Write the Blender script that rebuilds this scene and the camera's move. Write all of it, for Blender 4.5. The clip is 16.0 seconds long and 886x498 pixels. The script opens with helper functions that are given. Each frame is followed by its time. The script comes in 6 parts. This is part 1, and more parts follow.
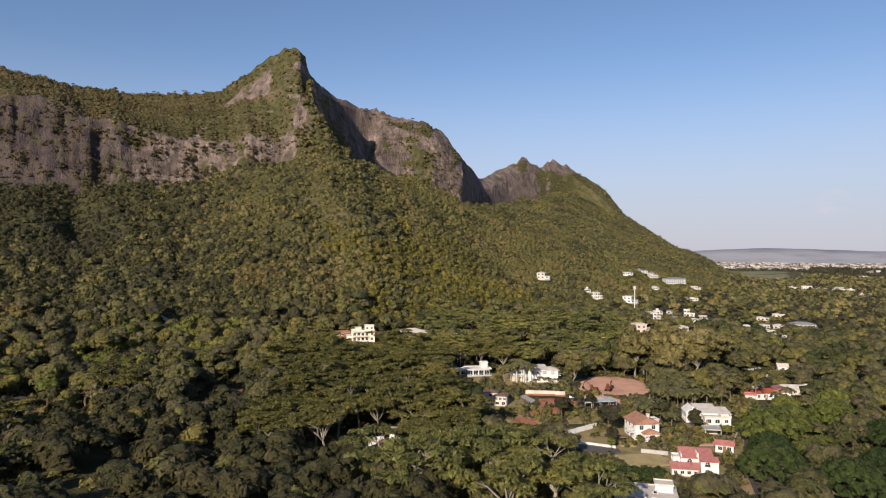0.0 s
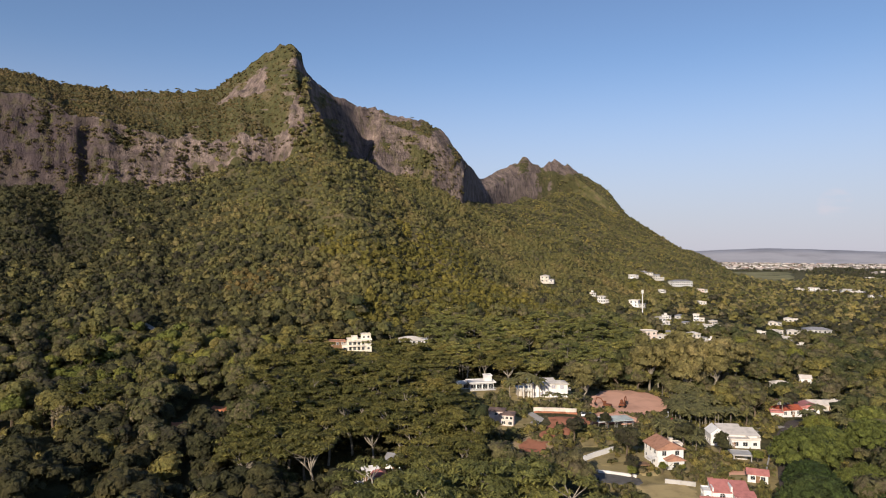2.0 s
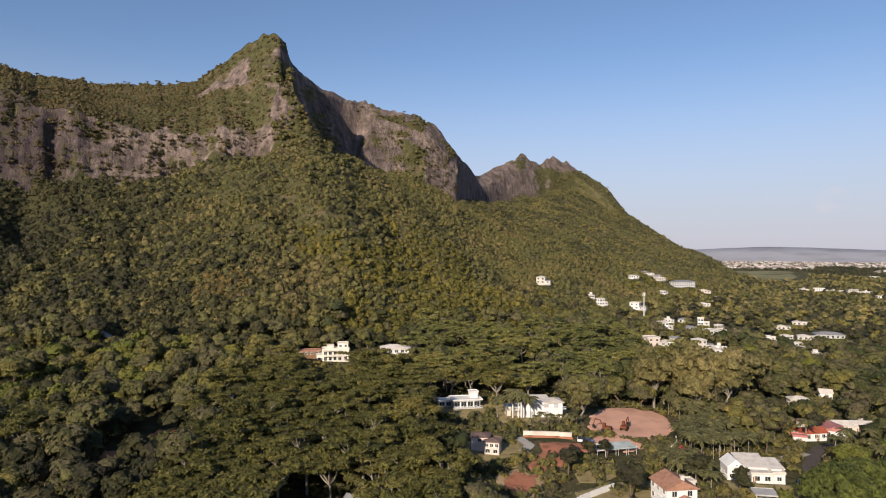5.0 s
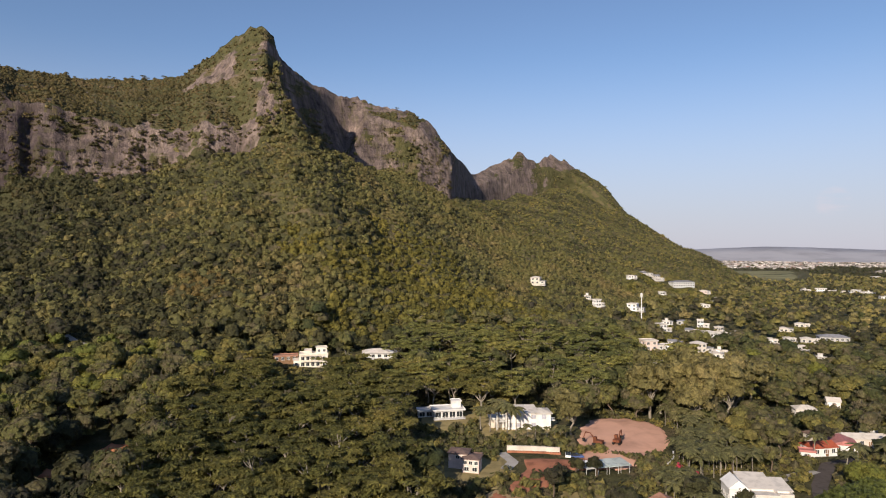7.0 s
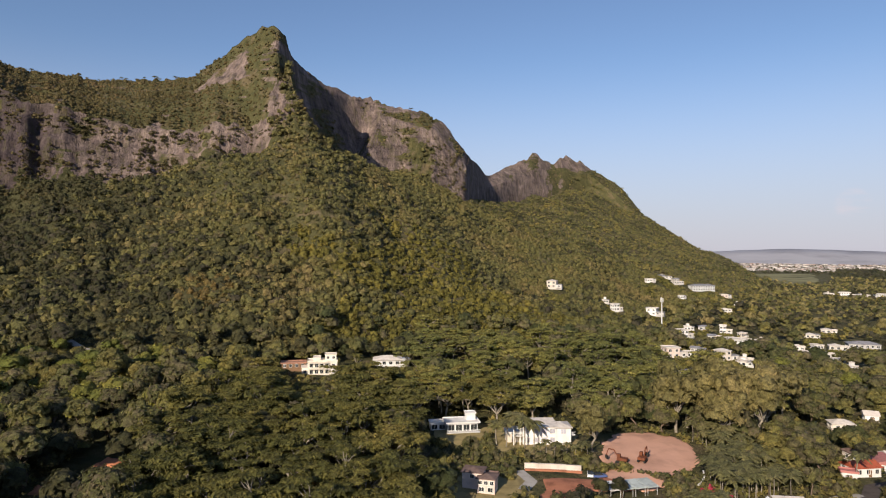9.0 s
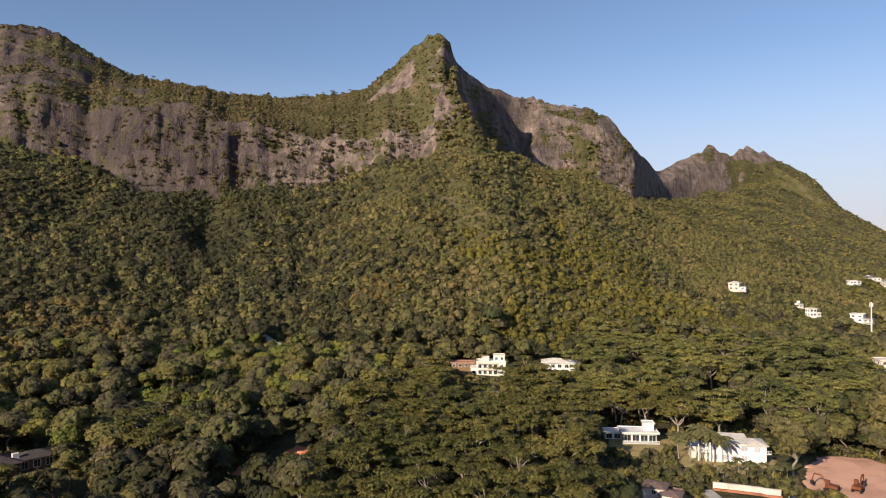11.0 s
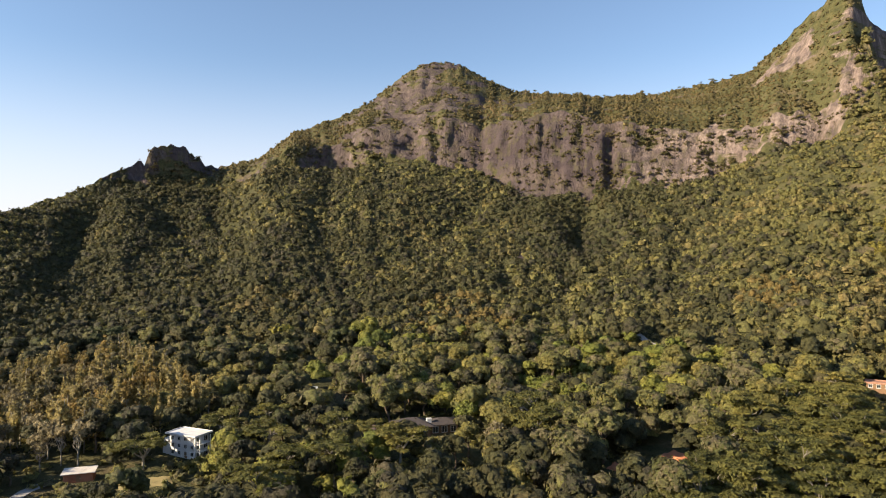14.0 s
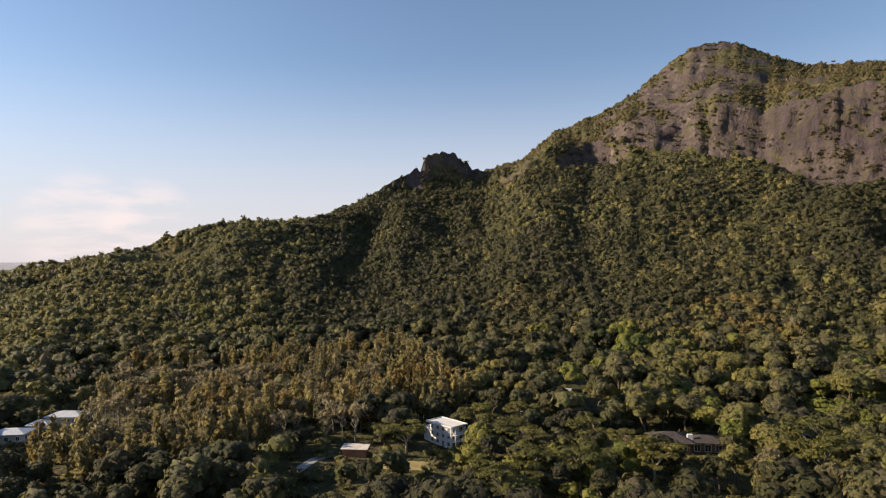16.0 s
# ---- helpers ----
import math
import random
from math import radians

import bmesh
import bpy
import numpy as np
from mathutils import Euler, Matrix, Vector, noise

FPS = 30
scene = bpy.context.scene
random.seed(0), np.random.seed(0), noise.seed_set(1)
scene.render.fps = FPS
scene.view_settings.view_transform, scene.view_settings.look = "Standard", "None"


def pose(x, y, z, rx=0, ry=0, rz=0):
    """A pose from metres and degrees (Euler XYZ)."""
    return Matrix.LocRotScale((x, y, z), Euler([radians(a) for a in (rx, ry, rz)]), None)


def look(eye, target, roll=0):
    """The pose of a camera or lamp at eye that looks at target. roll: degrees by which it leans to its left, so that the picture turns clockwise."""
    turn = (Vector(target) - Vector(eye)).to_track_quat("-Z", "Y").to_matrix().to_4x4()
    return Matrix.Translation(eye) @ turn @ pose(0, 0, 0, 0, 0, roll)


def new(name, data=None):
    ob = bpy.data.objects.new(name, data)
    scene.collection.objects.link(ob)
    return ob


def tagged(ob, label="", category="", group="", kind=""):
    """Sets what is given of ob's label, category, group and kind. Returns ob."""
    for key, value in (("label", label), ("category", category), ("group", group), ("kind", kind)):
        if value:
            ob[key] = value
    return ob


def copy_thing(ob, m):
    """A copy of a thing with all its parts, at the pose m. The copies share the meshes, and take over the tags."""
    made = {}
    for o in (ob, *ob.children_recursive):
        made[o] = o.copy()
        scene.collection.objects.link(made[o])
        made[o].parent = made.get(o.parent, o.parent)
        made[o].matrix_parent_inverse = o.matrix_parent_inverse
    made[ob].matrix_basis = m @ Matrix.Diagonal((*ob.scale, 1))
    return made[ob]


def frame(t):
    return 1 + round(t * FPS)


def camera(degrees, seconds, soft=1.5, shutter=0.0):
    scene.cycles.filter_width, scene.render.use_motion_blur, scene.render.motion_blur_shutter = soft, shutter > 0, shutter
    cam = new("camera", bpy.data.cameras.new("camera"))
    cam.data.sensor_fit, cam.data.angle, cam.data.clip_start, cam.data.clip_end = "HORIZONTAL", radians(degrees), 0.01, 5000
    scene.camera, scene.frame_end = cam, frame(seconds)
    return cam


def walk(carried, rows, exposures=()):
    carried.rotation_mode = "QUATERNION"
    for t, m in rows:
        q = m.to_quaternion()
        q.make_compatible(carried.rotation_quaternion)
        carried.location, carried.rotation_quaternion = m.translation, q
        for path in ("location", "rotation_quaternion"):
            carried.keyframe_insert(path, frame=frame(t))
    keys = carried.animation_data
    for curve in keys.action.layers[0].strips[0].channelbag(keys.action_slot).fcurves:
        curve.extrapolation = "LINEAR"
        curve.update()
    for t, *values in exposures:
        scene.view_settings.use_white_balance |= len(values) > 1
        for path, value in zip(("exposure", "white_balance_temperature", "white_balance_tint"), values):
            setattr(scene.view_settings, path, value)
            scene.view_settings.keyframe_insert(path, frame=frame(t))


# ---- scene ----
# ---- camera: seconds, place, yaw to the left, pitch, roll ----
ROWS = [
    (0, -0.00, -0.00, 65.00, 0.02, 0.16, 0.23),
    (0.5, -0.28, 5.18, 65.22, 0.04, 0.19, 0.19),
    (1, -0.61, 10.42, 65.72, 0.03, 0.20, 0.16),
    (1.5, -0.71, 15.62, 66.60, 0.03, 0.19, 0.17),
    (2, -0.50, 20.88, 67.25, 0.01, 0.18, 0.17),
    (2.5, 0.15, 26.37, 67.70, 0.00, 0.15, 0.19),
    (3, 1.10, 31.68, 68.15, -0.00, 0.12, 0.19),
    (3.5, 2.34, 37.11, 68.64, -0.02, 0.08, 0.18),
    (4, 3.66, 42.39, 68.89, -0.04, 0.04, 0.18),
    (6.5, 13.28, 65.80, 68.10, -0.08, 0.02, 0.14),
    (7, 14.80, 70.39, 68.28, -0.08, 0.01, 0.18),
    (7.5, 15.76, 74.57, 68.62, -0.10, 0.04, 0.23),
    (8, 15.90, 78.00, 69.02, 0.22, 0.12, 0.22),
    (8.2, 15.90, 79.23, 69.10, 0.43, 0.14, 0.25),
    (10.3, 12.38, 85.03, 69.15, 8.20, 0.20, -0.04),
    (10.5, 12.24, 85.38, 69.17, 10.50, 0.22, -0.09),
    (11, 11.90, 86.06, 69.09, 15.62, 0.21, -0.20),
    (11.5, 11.79, 86.47, 68.86, 20.97, 0.24, -0.29),
    (12, 11.95, 86.67, 68.42, 26.35, 0.28, -0.37),
    (12.5, 11.94, 86.93, 67.97, 31.63, 0.35, -0.39),
    (13, 11.68, 87.25, 67.58, 36.82, 0.41, -0.33),
    (13.5, 11.46, 87.41, 67.43, 42.44, 0.44, -0.34),
    (14, 11.33, 87.69, 67.61, 48.27, 0.48, -0.36),
    (14.5, 11.00, 88.45, 67.53, 54.12, 0.53, -0.41),
    (15, 10.71, 90.10, 67.61, 59.76, 0.59, -0.43),
    (15.5, 10.73, 92.32, 68.07, 65.79, 0.63, -0.40),
    (16, 10.52, 94.52, 68.51, 71.79, 0.44, -0.39),
]


def flown(x, y, z, yaw, pitch, roll):
    a, p = radians(yaw), radians(pitch)
    ahead = Vector((-math.sin(a) * math.cos(p), math.cos(a) * math.cos(p), math.sin(p)))
    return look((x, y, z), Vector((x, y, z)) + 50 * ahead, roll)


EXPOSURES = [(0.0, 0.56, 6550, 12), (8.0, 0.58, 6600, 12), (10.5, 0.68, 6800, 12), (11.5, 0.94, 7000, 12), (12.5, 1.26, 7150, 9), (13.5, 1.46, 7250, 8), (14.5, 1.45, 7450, 9), (15.3, 1.24, 7450, 10), (16.0, 1.02, 7350, 11)]
cam = camera(69.4, 16.0, soft=1.1)
walk(cam, [(t, flown(*rest)) for t, *rest in ROWS], EXPOSURES)

# ---- light ----
SUN_AZ, SUN_EL = 156.5, 23.5      # degrees to the left of +y, and above the horizon
world = bpy.data.worlds.new("sky")
scene.world = world
world.use_nodes = True
nt = world.node_tree
sky = nt.nodes.new("ShaderNodeTexSky")
sky.sky_type, sky.sun_disc = "NISHITA", False
sky.sun_elevation, sky.sun_rotation = radians(SUN_EL), radians(-SUN_AZ)
sky.altitude, sky.air_density, sky.dust_density, sky.ozone_density = 200, 1.0, 0.3, 1.5
nt.nodes["Background"].inputs["Strength"].default_value = 0.074
# pale haze low over the horizon, and two thin clouds
geo = nt.nodes.new("ShaderNodeTexCoord")
cut = nt.nodes.new("ShaderNodeSeparateXYZ")
nt.links.new(geo.outputs["Generated"], cut.inputs[0])


def sky_ramp(source, lo, hi, most):
    n = nt.nodes.new("ShaderNodeMapRange")
    n.interpolation_type = "SMOOTHSTEP"
    for k, v in (("From Min", lo), ("From Max", hi), ("To Min", 0.0), ("To Max", most)):
        n.inputs[k].default_value = v
    nt.links.new(source, n.inputs["Value"])
    return n.outputs[0]


def sky_mix(fac, under, colour):
    n = nt.nodes.new("ShaderNodeMix")
    n.data_type = "RGBA"
    nt.links.new(fac, n.inputs[0])
    nt.links.new(under, n.inputs[6])
    n.inputs[7].default_value = (*colour, 1)
    return n.outputs[2]


def sky_times(a, c):
    n = nt.nodes.new("ShaderNodeMath")
    n.operation = "MULTIPLY"
    nt.links.new(a, n.inputs[0])
    nt.links.new(c, n.inputs[1])
    return n.outputs[0]


tinge = nt.nodes.new("ShaderNodeMix")
tinge.data_type, tinge.blend_type = "RGBA", "MULTIPLY"
tinge.inputs[0].default_value, tinge.inputs[7].default_value = 1.0, (0.87, 0.95, 1.10, 1)
nt.links.new(sky.outputs[0], tinge.inputs[6])
sheen = sky_mix(sky_ramp(cut.outputs[2], 0.30, 0.0, 0.84), tinge.outputs[2], (4.55, 4.6, 5.75))
puff = nt.nodes.new("ShaderNodeTexNoise")
stretch = nt.nodes.new("ShaderNodeMapping")
stretch.inputs["Scale"].default_value = (5, 5, 26)
nt.links.new(geo.outputs["Generated"], stretch.inputs[0])
nt.links.new(stretch.outputs[0], puff.inputs["Vector"])
puff.inputs["Scale"].default_value, puff.inputs["Detail"].default_value, puff.inputs["Roughness"].default_value = 1.6, 6, 0.6
for az, el, spread in ((96.5, 2.7, 0.9975), (101.5, 2.4, 0.9965), (-31.5, 3.6, 0.9997)):
    near = nt.nodes.new("ShaderNodeVectorMath")
    near.operation = "DOT_PRODUCT"
    near.inputs[1].default_value = (-math.sin(radians(az)) * math.cos(radians(el)), math.cos(radians(az)) * math.cos(radians(el)), math.sin(radians(el)))
    nt.links.new(geo.outputs["Generated"], near.inputs[0])
    fac = sky_times(sky_ramp(near.outputs["Value"], spread, 1.0 - (1 - spread) * 0.3, 0.42), sky_ramp(puff.outputs[0], 0.38, 0.62, 1.0))
    sheen = sky_mix(fac, sheen, (6.9, 6.1, 6.5))
nt.links.new(sheen, nt.nodes["Background"].inputs[0])
sun = new("sun", bpy.data.lights.new("sun", "SUN"))
sun.data.energy, sun.data.angle, sun.data.color = 4.2, radians(0.6), (1.0, 0.87, 0.69)
_a, _e = radians(SUN_AZ), radians(SUN_EL)
sun.matrix_world = look((-math.sin(_a) * math.cos(_e) * 900, math.cos(_a) * math.cos(_e) * 900, math.sin(_e) * 900), (0, 0, 0))


# ---- helpers for meshes ----
def lattice(ix, iy, seed):
    h = (ix.astype(np.int64) * 374761393 + iy.astype(np.int64) * 668265263 + seed * 2147483647) & 0xFFFFFFFF
    h = ((h ^ (h >> 13)) * 1274126177) & 0xFFFFFFFF
    h = (h ^ (h >> 16)) & 0xFFFFFFFF
    return h / 4294967295.0


def vnoise(x, y, seed=0):
    """Smooth noise from -1 to 1."""
    x, y = np.asarray(x, float), np.asarray(y, float)
    ix, iy = np.floor(x), np.floor(y)
    fx, fy = x - ix, y - iy
    fx, fy = fx * fx * (3 - 2 * fx), fy * fy * (3 - 2 * fy)
    a, b = lattice(ix, iy, seed), lattice(ix + 1, iy, seed)
    c, d = lattice(ix, iy + 1, seed), lattice(ix + 1, iy + 1, seed)
    return ((a + (b - a) * fx) * (1 - fy) + (c + (d - c) * fx) * fy) * 2 - 1


def fnoise(x, y, seed=0, octaves=3):
    out, amp = 0, 1.0
    for k in range(octaves):
        out = out + amp * vnoise(np.asarray(x) * 2**k, np.asarray(y) * 2**k, seed + 17 * k)
        amp *= 0.5
    return out


def mesh_of(name, verts, *face_sets, smooth=False, tints=None):
    """A mesh from arrays of corners; each set's faces are all of one length. tints: a value for each face."""
    verts = np.asarray(verts, np.float32)
    me = bpy.data.meshes.new(name)
    me.vertices.add(len(verts))
    me.vertices.foreach_set("co", verts.ravel())
    sets = [np.asarray(f, np.int32) for f in face_sets if len(f)]
    sizes = np.concatenate([np.full(len(f), f.shape[1], np.int32) for f in sets])
    me.loops.add(int(sizes.sum()))
    me.loops.foreach_set("vertex_index", np.concatenate([f.ravel() for f in sets]))
    me.polygons.add(len(sizes))
    me.polygons.foreach_set("loop_start", np.r_[0, np.cumsum(sizes)[:-1]].astype(np.int32))
    me.update(calc_edges=True)
    if smooth:
        me.polygons.foreach_set("use_smooth", np.ones(len(sizes), bool))
    if tints is not None:
        me.attributes.new("tint", "FLOAT", "FACE").data.foreach_set("value", np.asarray(tints, np.float32))
    return me


# ---- materials ----
def material(name, rough=0.9):
    m = bpy.data.materials.new(name)
    m.use_nodes = True
    b = m.node_tree.nodes["Principled BSDF"]
    b.inputs["Roughness"].default_value = rough
    b.inputs["Specular IOR Level"].default_value = 0.2
    return m, m.node_tree, b


def node(tree, kind, **values):
    n = tree.nodes.new("ShaderNode" + kind)
    for k, v in values.items():
        n.inputs[k].default_value = v
    return n


def ramp(tree, fac, stops):
    n = tree.nodes.new("ShaderNodeValToRGB")
    e = n.color_ramp.elements
    while len(e) < len(stops):
        e.new(0.5)
    for el, (p, c) in zip(e, stops):
        el.position, el.color = p, (*c, 1)
    tree.links.new(fac, n.inputs[0])
    return n.outputs[0]


def mixed(tree, fac, a, b, blend="MIX"):
    n = tree.nodes.new("ShaderNodeMix")
    n.data_type, n.blend_type = "RGBA", blend
    for v, k in ((fac, 0), (a, 6), (b, 7)):
        if isinstance(v, (int, float)):
            n.inputs[k].default_value = v
        elif isinstance(v, tuple):
            n.inputs[k].default_value = (*v, 1)
        else:
            tree.links.new(v, n.inputs[k])
    return n.outputs[2]


def coords(tree, scale=(1, 1, 1)):
    g = tree.nodes.new("ShaderNodeNewGeometry")
    m = tree.nodes.new("ShaderNodeMapping")
    m.inputs["Scale"].default_value = scale
    tree.links.new(g.outputs["Position"], m.inputs[0])
    return m.outputs[0], g


def noise_of(tree, vec, scale, detail=4, rough=0.55):
    n = node(tree, "TexNoise", Scale=scale, Detail=detail, Roughness=rough)
    tree.links.new(vec, n.inputs["Vector"])
    return n.outputs[0]


def sums(tree, op, a, b):
    n = tree.nodes.new("ShaderNodeMath")
    n.operation = op
    for v, k in ((a, 0), (b, 1)):
        if isinstance(v, (int, float)):
            n.inputs[k].default_value = v
        else:
            tree.links.new(v, n.inputs[k])
    return n.outputs[0]


def mountain_material():
    """Basalt with vertical flutes, seeps and pale slabs, under olive scrub where it is not bare."""
    m, t, b = material("mountain_rock_and_scrub", 0.95)
    pos, g = coords(t)
    streak, _ = coords(t, (1, 1, 0.10))
    slab, _ = coords(t, (1, 1, 0.45))
    layer, _ = coords(t, (0.10, 0.10, 1))
    rock = ramp(t, noise_of(t, slab, 0.045, 8, 0.62), [(0.34, (0.066, 0.053, 0.055)), (0.48, (0.118, 0.093, 0.092)), (0.58, (0.178, 0.141, 0.133)), (0.68, (0.33, 0.26, 0.23))])
    rock = mixed(t, 1.0, rock, ramp(t, noise_of(t, streak, 0.34, 6, 0.7), [(0.36, (0.55, 0.53, 0.55)), (0.47, (0.88, 0.87, 0.88)), (0.56, (1, 1, 1)), (0.66, (1.3, 1.26, 1.2))]), "MULTIPLY")
    rock = mixed(t, 1.0, rock, ramp(t, noise_of(t, layer, 0.28, 5, 0.7), [(0.38, (0.48, 0.46, 0.47)), (0.47, (1, 1, 1)), (0.66, (1.18, 1.15, 1.1))]), "MULTIPLY")
    rock = mixed(t, 1.0, rock, ramp(t, noise_of(t, pos, 0.8, 6, 0.75), [(0.36, (0.62, 0.62, 0.64)), (0.5, (1, 1, 1)), (0.64, (1.35, 1.32, 1.28))]), "MULTIPLY")
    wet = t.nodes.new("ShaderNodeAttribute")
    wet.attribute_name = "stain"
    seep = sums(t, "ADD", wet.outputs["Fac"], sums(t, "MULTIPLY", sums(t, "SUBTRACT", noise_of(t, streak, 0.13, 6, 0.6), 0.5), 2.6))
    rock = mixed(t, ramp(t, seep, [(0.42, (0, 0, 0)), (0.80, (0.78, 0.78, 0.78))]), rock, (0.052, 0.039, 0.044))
    rock = mixed(t, ramp(t, noise_of(t, slab, 0.13, 8, 0.75), [(0.50, (0, 0, 0)), (0.60, (0.85, 0.85, 0.85))]), rock, (0.076, 0.068, 0.036))
    rock = mixed(t, ramp(t, noise_of(t, pos, 0.035, 6, 0.7), [(0.50, (0, 0, 0)), (0.62, (0.6, 0.6, 0.6))]), rock, (0.112, 0.086, 0.072))
    # paler rock, in part sunlight put into the colour
    dry = t.nodes.new("ShaderNodeAttribute")
    dry.attribute_name = "dry"
    pale_mix = sums(t, "MULTIPLY", dry.outputs["Fac"], ramp(t, noise_of(t, slab, 0.09, 8, 0.7), [(0.40, (0.1, 0.1, 0.1)), (0.56, (1, 1, 1))]))
    rock = mixed(t, pale_mix, rock, ramp(t, noise_of(t, streak, 0.4, 7, 0.72), [(0.38, (0.145, 0.107, 0.096)), (0.5, (0.27, 0.202, 0.176)), (0.64, (0.40, 0.31, 0.26))]))
    scrub = ramp(t, noise_of(t, pos, 0.16, 8, 0.7), [(0.3, (0.040, 0.043, 0.020)), (0.5, (0.078, 0.075, 0.031)), (0.72, (0.125, 0.108, 0.048))])
    scrub = mixed(t, ramp(t, noise_of(t, pos, 0.06, 6, 0.65), [(0.52, (0, 0, 0)), (0.62, (0.7, 0.7, 0.7))]), scrub, (0.155, 0.118, 0.070))
    # scrub darkened for the shaded slopes
    shade_tint = t.nodes.new("ShaderNodeAttribute")
    shade_tint.attribute_name = "shade_tint"
    scrub = mixed(t, shade_tint.outputs["Fac"], scrub, (0.036, 0.038, 0.018))
    own = t.nodes.new("ShaderNodeAttribute")
    own.attribute_name = "bare"
    open_rock = sums(t, "ADD", own.outputs["Fac"], sums(t, "MULTIPLY", sums(t, "SUBTRACT", noise_of(t, layer, 0.16, 7, 0.72), 0.5), 1.1))
    grown = ramp(t, open_rock, [(0.46, (1, 1, 1)), (0.54, (0, 0, 0))])
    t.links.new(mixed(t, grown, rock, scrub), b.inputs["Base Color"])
    bump = node(t, "Bump", Strength=0.9, Distance=3.0)
    t.links.new(sums(t, "ADD", noise_of(t, streak, 0.30, 8, 0.68), sums(t, "MULTIPLY", noise_of(t, pos, 0.25, 9, 0.7), 0.7)), bump.inputs["Height"])
    t.links.new(bump.outputs[0], b.inputs["Normal"])
    return m


def leaf_material(name, stops, patch=None, clear=0.4, own_tint=0.5):
    """Foliage: each crown has a tint of its own, over broad drifts of colour and a jitter from spray to spray."""
    m, t, b = material(name, 0.62)
    b.inputs["Specular IOR Level"].default_value = 0.35
    stops = [(p, (c[0] * 1.21, c[1] * 1.22, c[2] * (1.1 if name.endswith(('golden', 'rust', 'yellowing', 'tan')) else 1.36))) for p, c in stops]
    pos, g = coords(t)
    own = t.nodes.new("ShaderNodeAttribute")
    own.attribute_name = "tint"
    tone = sums(t, "ADD", sums(t, "ADD", sums(t, "MULTIPLY", own.outputs["Fac"], own_tint), 0.25 - own_tint / 2), sums(t, "MULTIPLY", g.outputs["Random Per Island"], 0.2))
    tone = sums(t, "ADD", tone, sums(t, "MULTIPLY", sums(t, "SUBTRACT", noise_of(t, pos, 0.018, 4, 0.6), 0.5), 1.1))
    info = t.nodes.new("ShaderNodeObjectInfo")
    tone = sums(t, "ADD", tone, sums(t, "MULTIPLY", info.outputs["Random"], 0.3))
    tone = sums(t, "ADD", tone, 0.02)
    col = ramp(t, tone, stops)
    if patch:
        for k, (scale, lo, hi, tone2) in enumerate(patch):
            vec, _ = coords(t, (1, 1 + 0.1 * k, 0.6))
            col = mixed(t, ramp(t, noise_of(t, vec, scale, 5, 0.65), [(lo, (0, 0, 0)), (hi, (0.8, 0.8, 0.8))]), col, tone2)
    fine = noise_of(t, pos, 1.5, 5, 0.78)
    col = mixed(t, 1.0, col, ramp(t, fine, [(0.38, (0.78, 0.78, 0.78)), (0.5, (1.22, 1.22, 1.2)), (0.63, (1.7, 1.67, 1.58))]), "MULTIPLY")
    clump = noise_of(t, pos, 0.42, 4, 0.7)
    col = mixed(t, 1.0, col, ramp(t, clump, [(0.36, (0.64, 0.64, 0.66)), (0.5, (1, 1, 1)), (0.64, (1.36, 1.34, 1.28))]), "MULTIPLY")
    rise = node(t, "Bump", Strength=0.9, Distance=1.2)
    t.links.new(sums(t, "ADD", fine, clump), rise.inputs["Height"])
    t.links.new(rise.outputs[0], b.inputs["Normal"])
    t.links.new(col, b.inputs["Base Color"])
    tr = t.nodes.new("ShaderNodeBsdfTranslucent")
    t.links.new(col, tr.inputs["Color"])
    mx = node(t, "MixShader", Fac=clear)
    t.links.new(b.outputs[0], mx.inputs[1])
    t.links.new(tr.outputs[0], mx.inputs[2])
    t.links.new(mx.outputs[0], t.nodes["Material Output"].inputs["Surface"])
    return m


MOUNTAIN = mountain_material()
LEAF_WILD = leaf_material("leaves_wild", [(0.05, (0.045, 0.054, 0.023)), (0.26, (0.084, 0.090, 0.032)), (0.38, (0.132, 0.110, 0.059)), (0.48, (0.109, 0.108, 0.038)), (0.68, (0.149, 0.135, 0.043)), (0.95, (0.208, 0.162, 0.064))],
                          [(0.012, 0.60, 0.74, (0.128, 0.081, 0.030))], own_tint=0.22)
LEAF_RUST = leaf_material("leaves_rust", [(0.05, (0.076, 0.064, 0.026)), (0.4, (0.132, 0.103, 0.041)), (0.7, (0.180, 0.129, 0.051)), (0.95, (0.226, 0.152, 0.061))], own_tint=0.3)
LEAF_GOLD = leaf_material("leaves_golden", [(0.05, (0.082, 0.077, 0.021)), (0.4, (0.148, 0.130, 0.034)), (0.7, (0.204, 0.165, 0.043)), (0.95, (0.264, 0.190, 0.057))], own_tint=0.3)
LEAF_AMBER = leaf_material("leaves_amber", [(0.05, (0.103, 0.081, 0.028)), (0.4, (0.177, 0.131, 0.042)), (0.7, (0.232, 0.161, 0.050)), (0.95, (0.282, 0.181, 0.062))], own_tint=0.3)
LEAF_SCRUB = leaf_material("leaves_scrub", [(0.05, (0.034, 0.034, 0.013)), (0.4, (0.075, 0.064, 0.023)), (0.7, (0.112, 0.091, 0.034)), (0.95, (0.158, 0.111, 0.050))], own_tint=0.3)
LEAF_ROUND = leaf_material("leaves_round", [(0.05, (0.045, 0.055, 0.020)), (0.28, (0.094, 0.096, 0.032)), (0.42, (0.136, 0.112, 0.060)), (0.52, (0.130, 0.129, 0.042)), (0.72, (0.188, 0.161, 0.045)), (0.95, (0.267, 0.210, 0.062))])
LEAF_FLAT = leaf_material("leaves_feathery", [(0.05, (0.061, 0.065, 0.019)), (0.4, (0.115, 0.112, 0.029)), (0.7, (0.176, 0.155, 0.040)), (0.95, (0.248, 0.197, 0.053))])
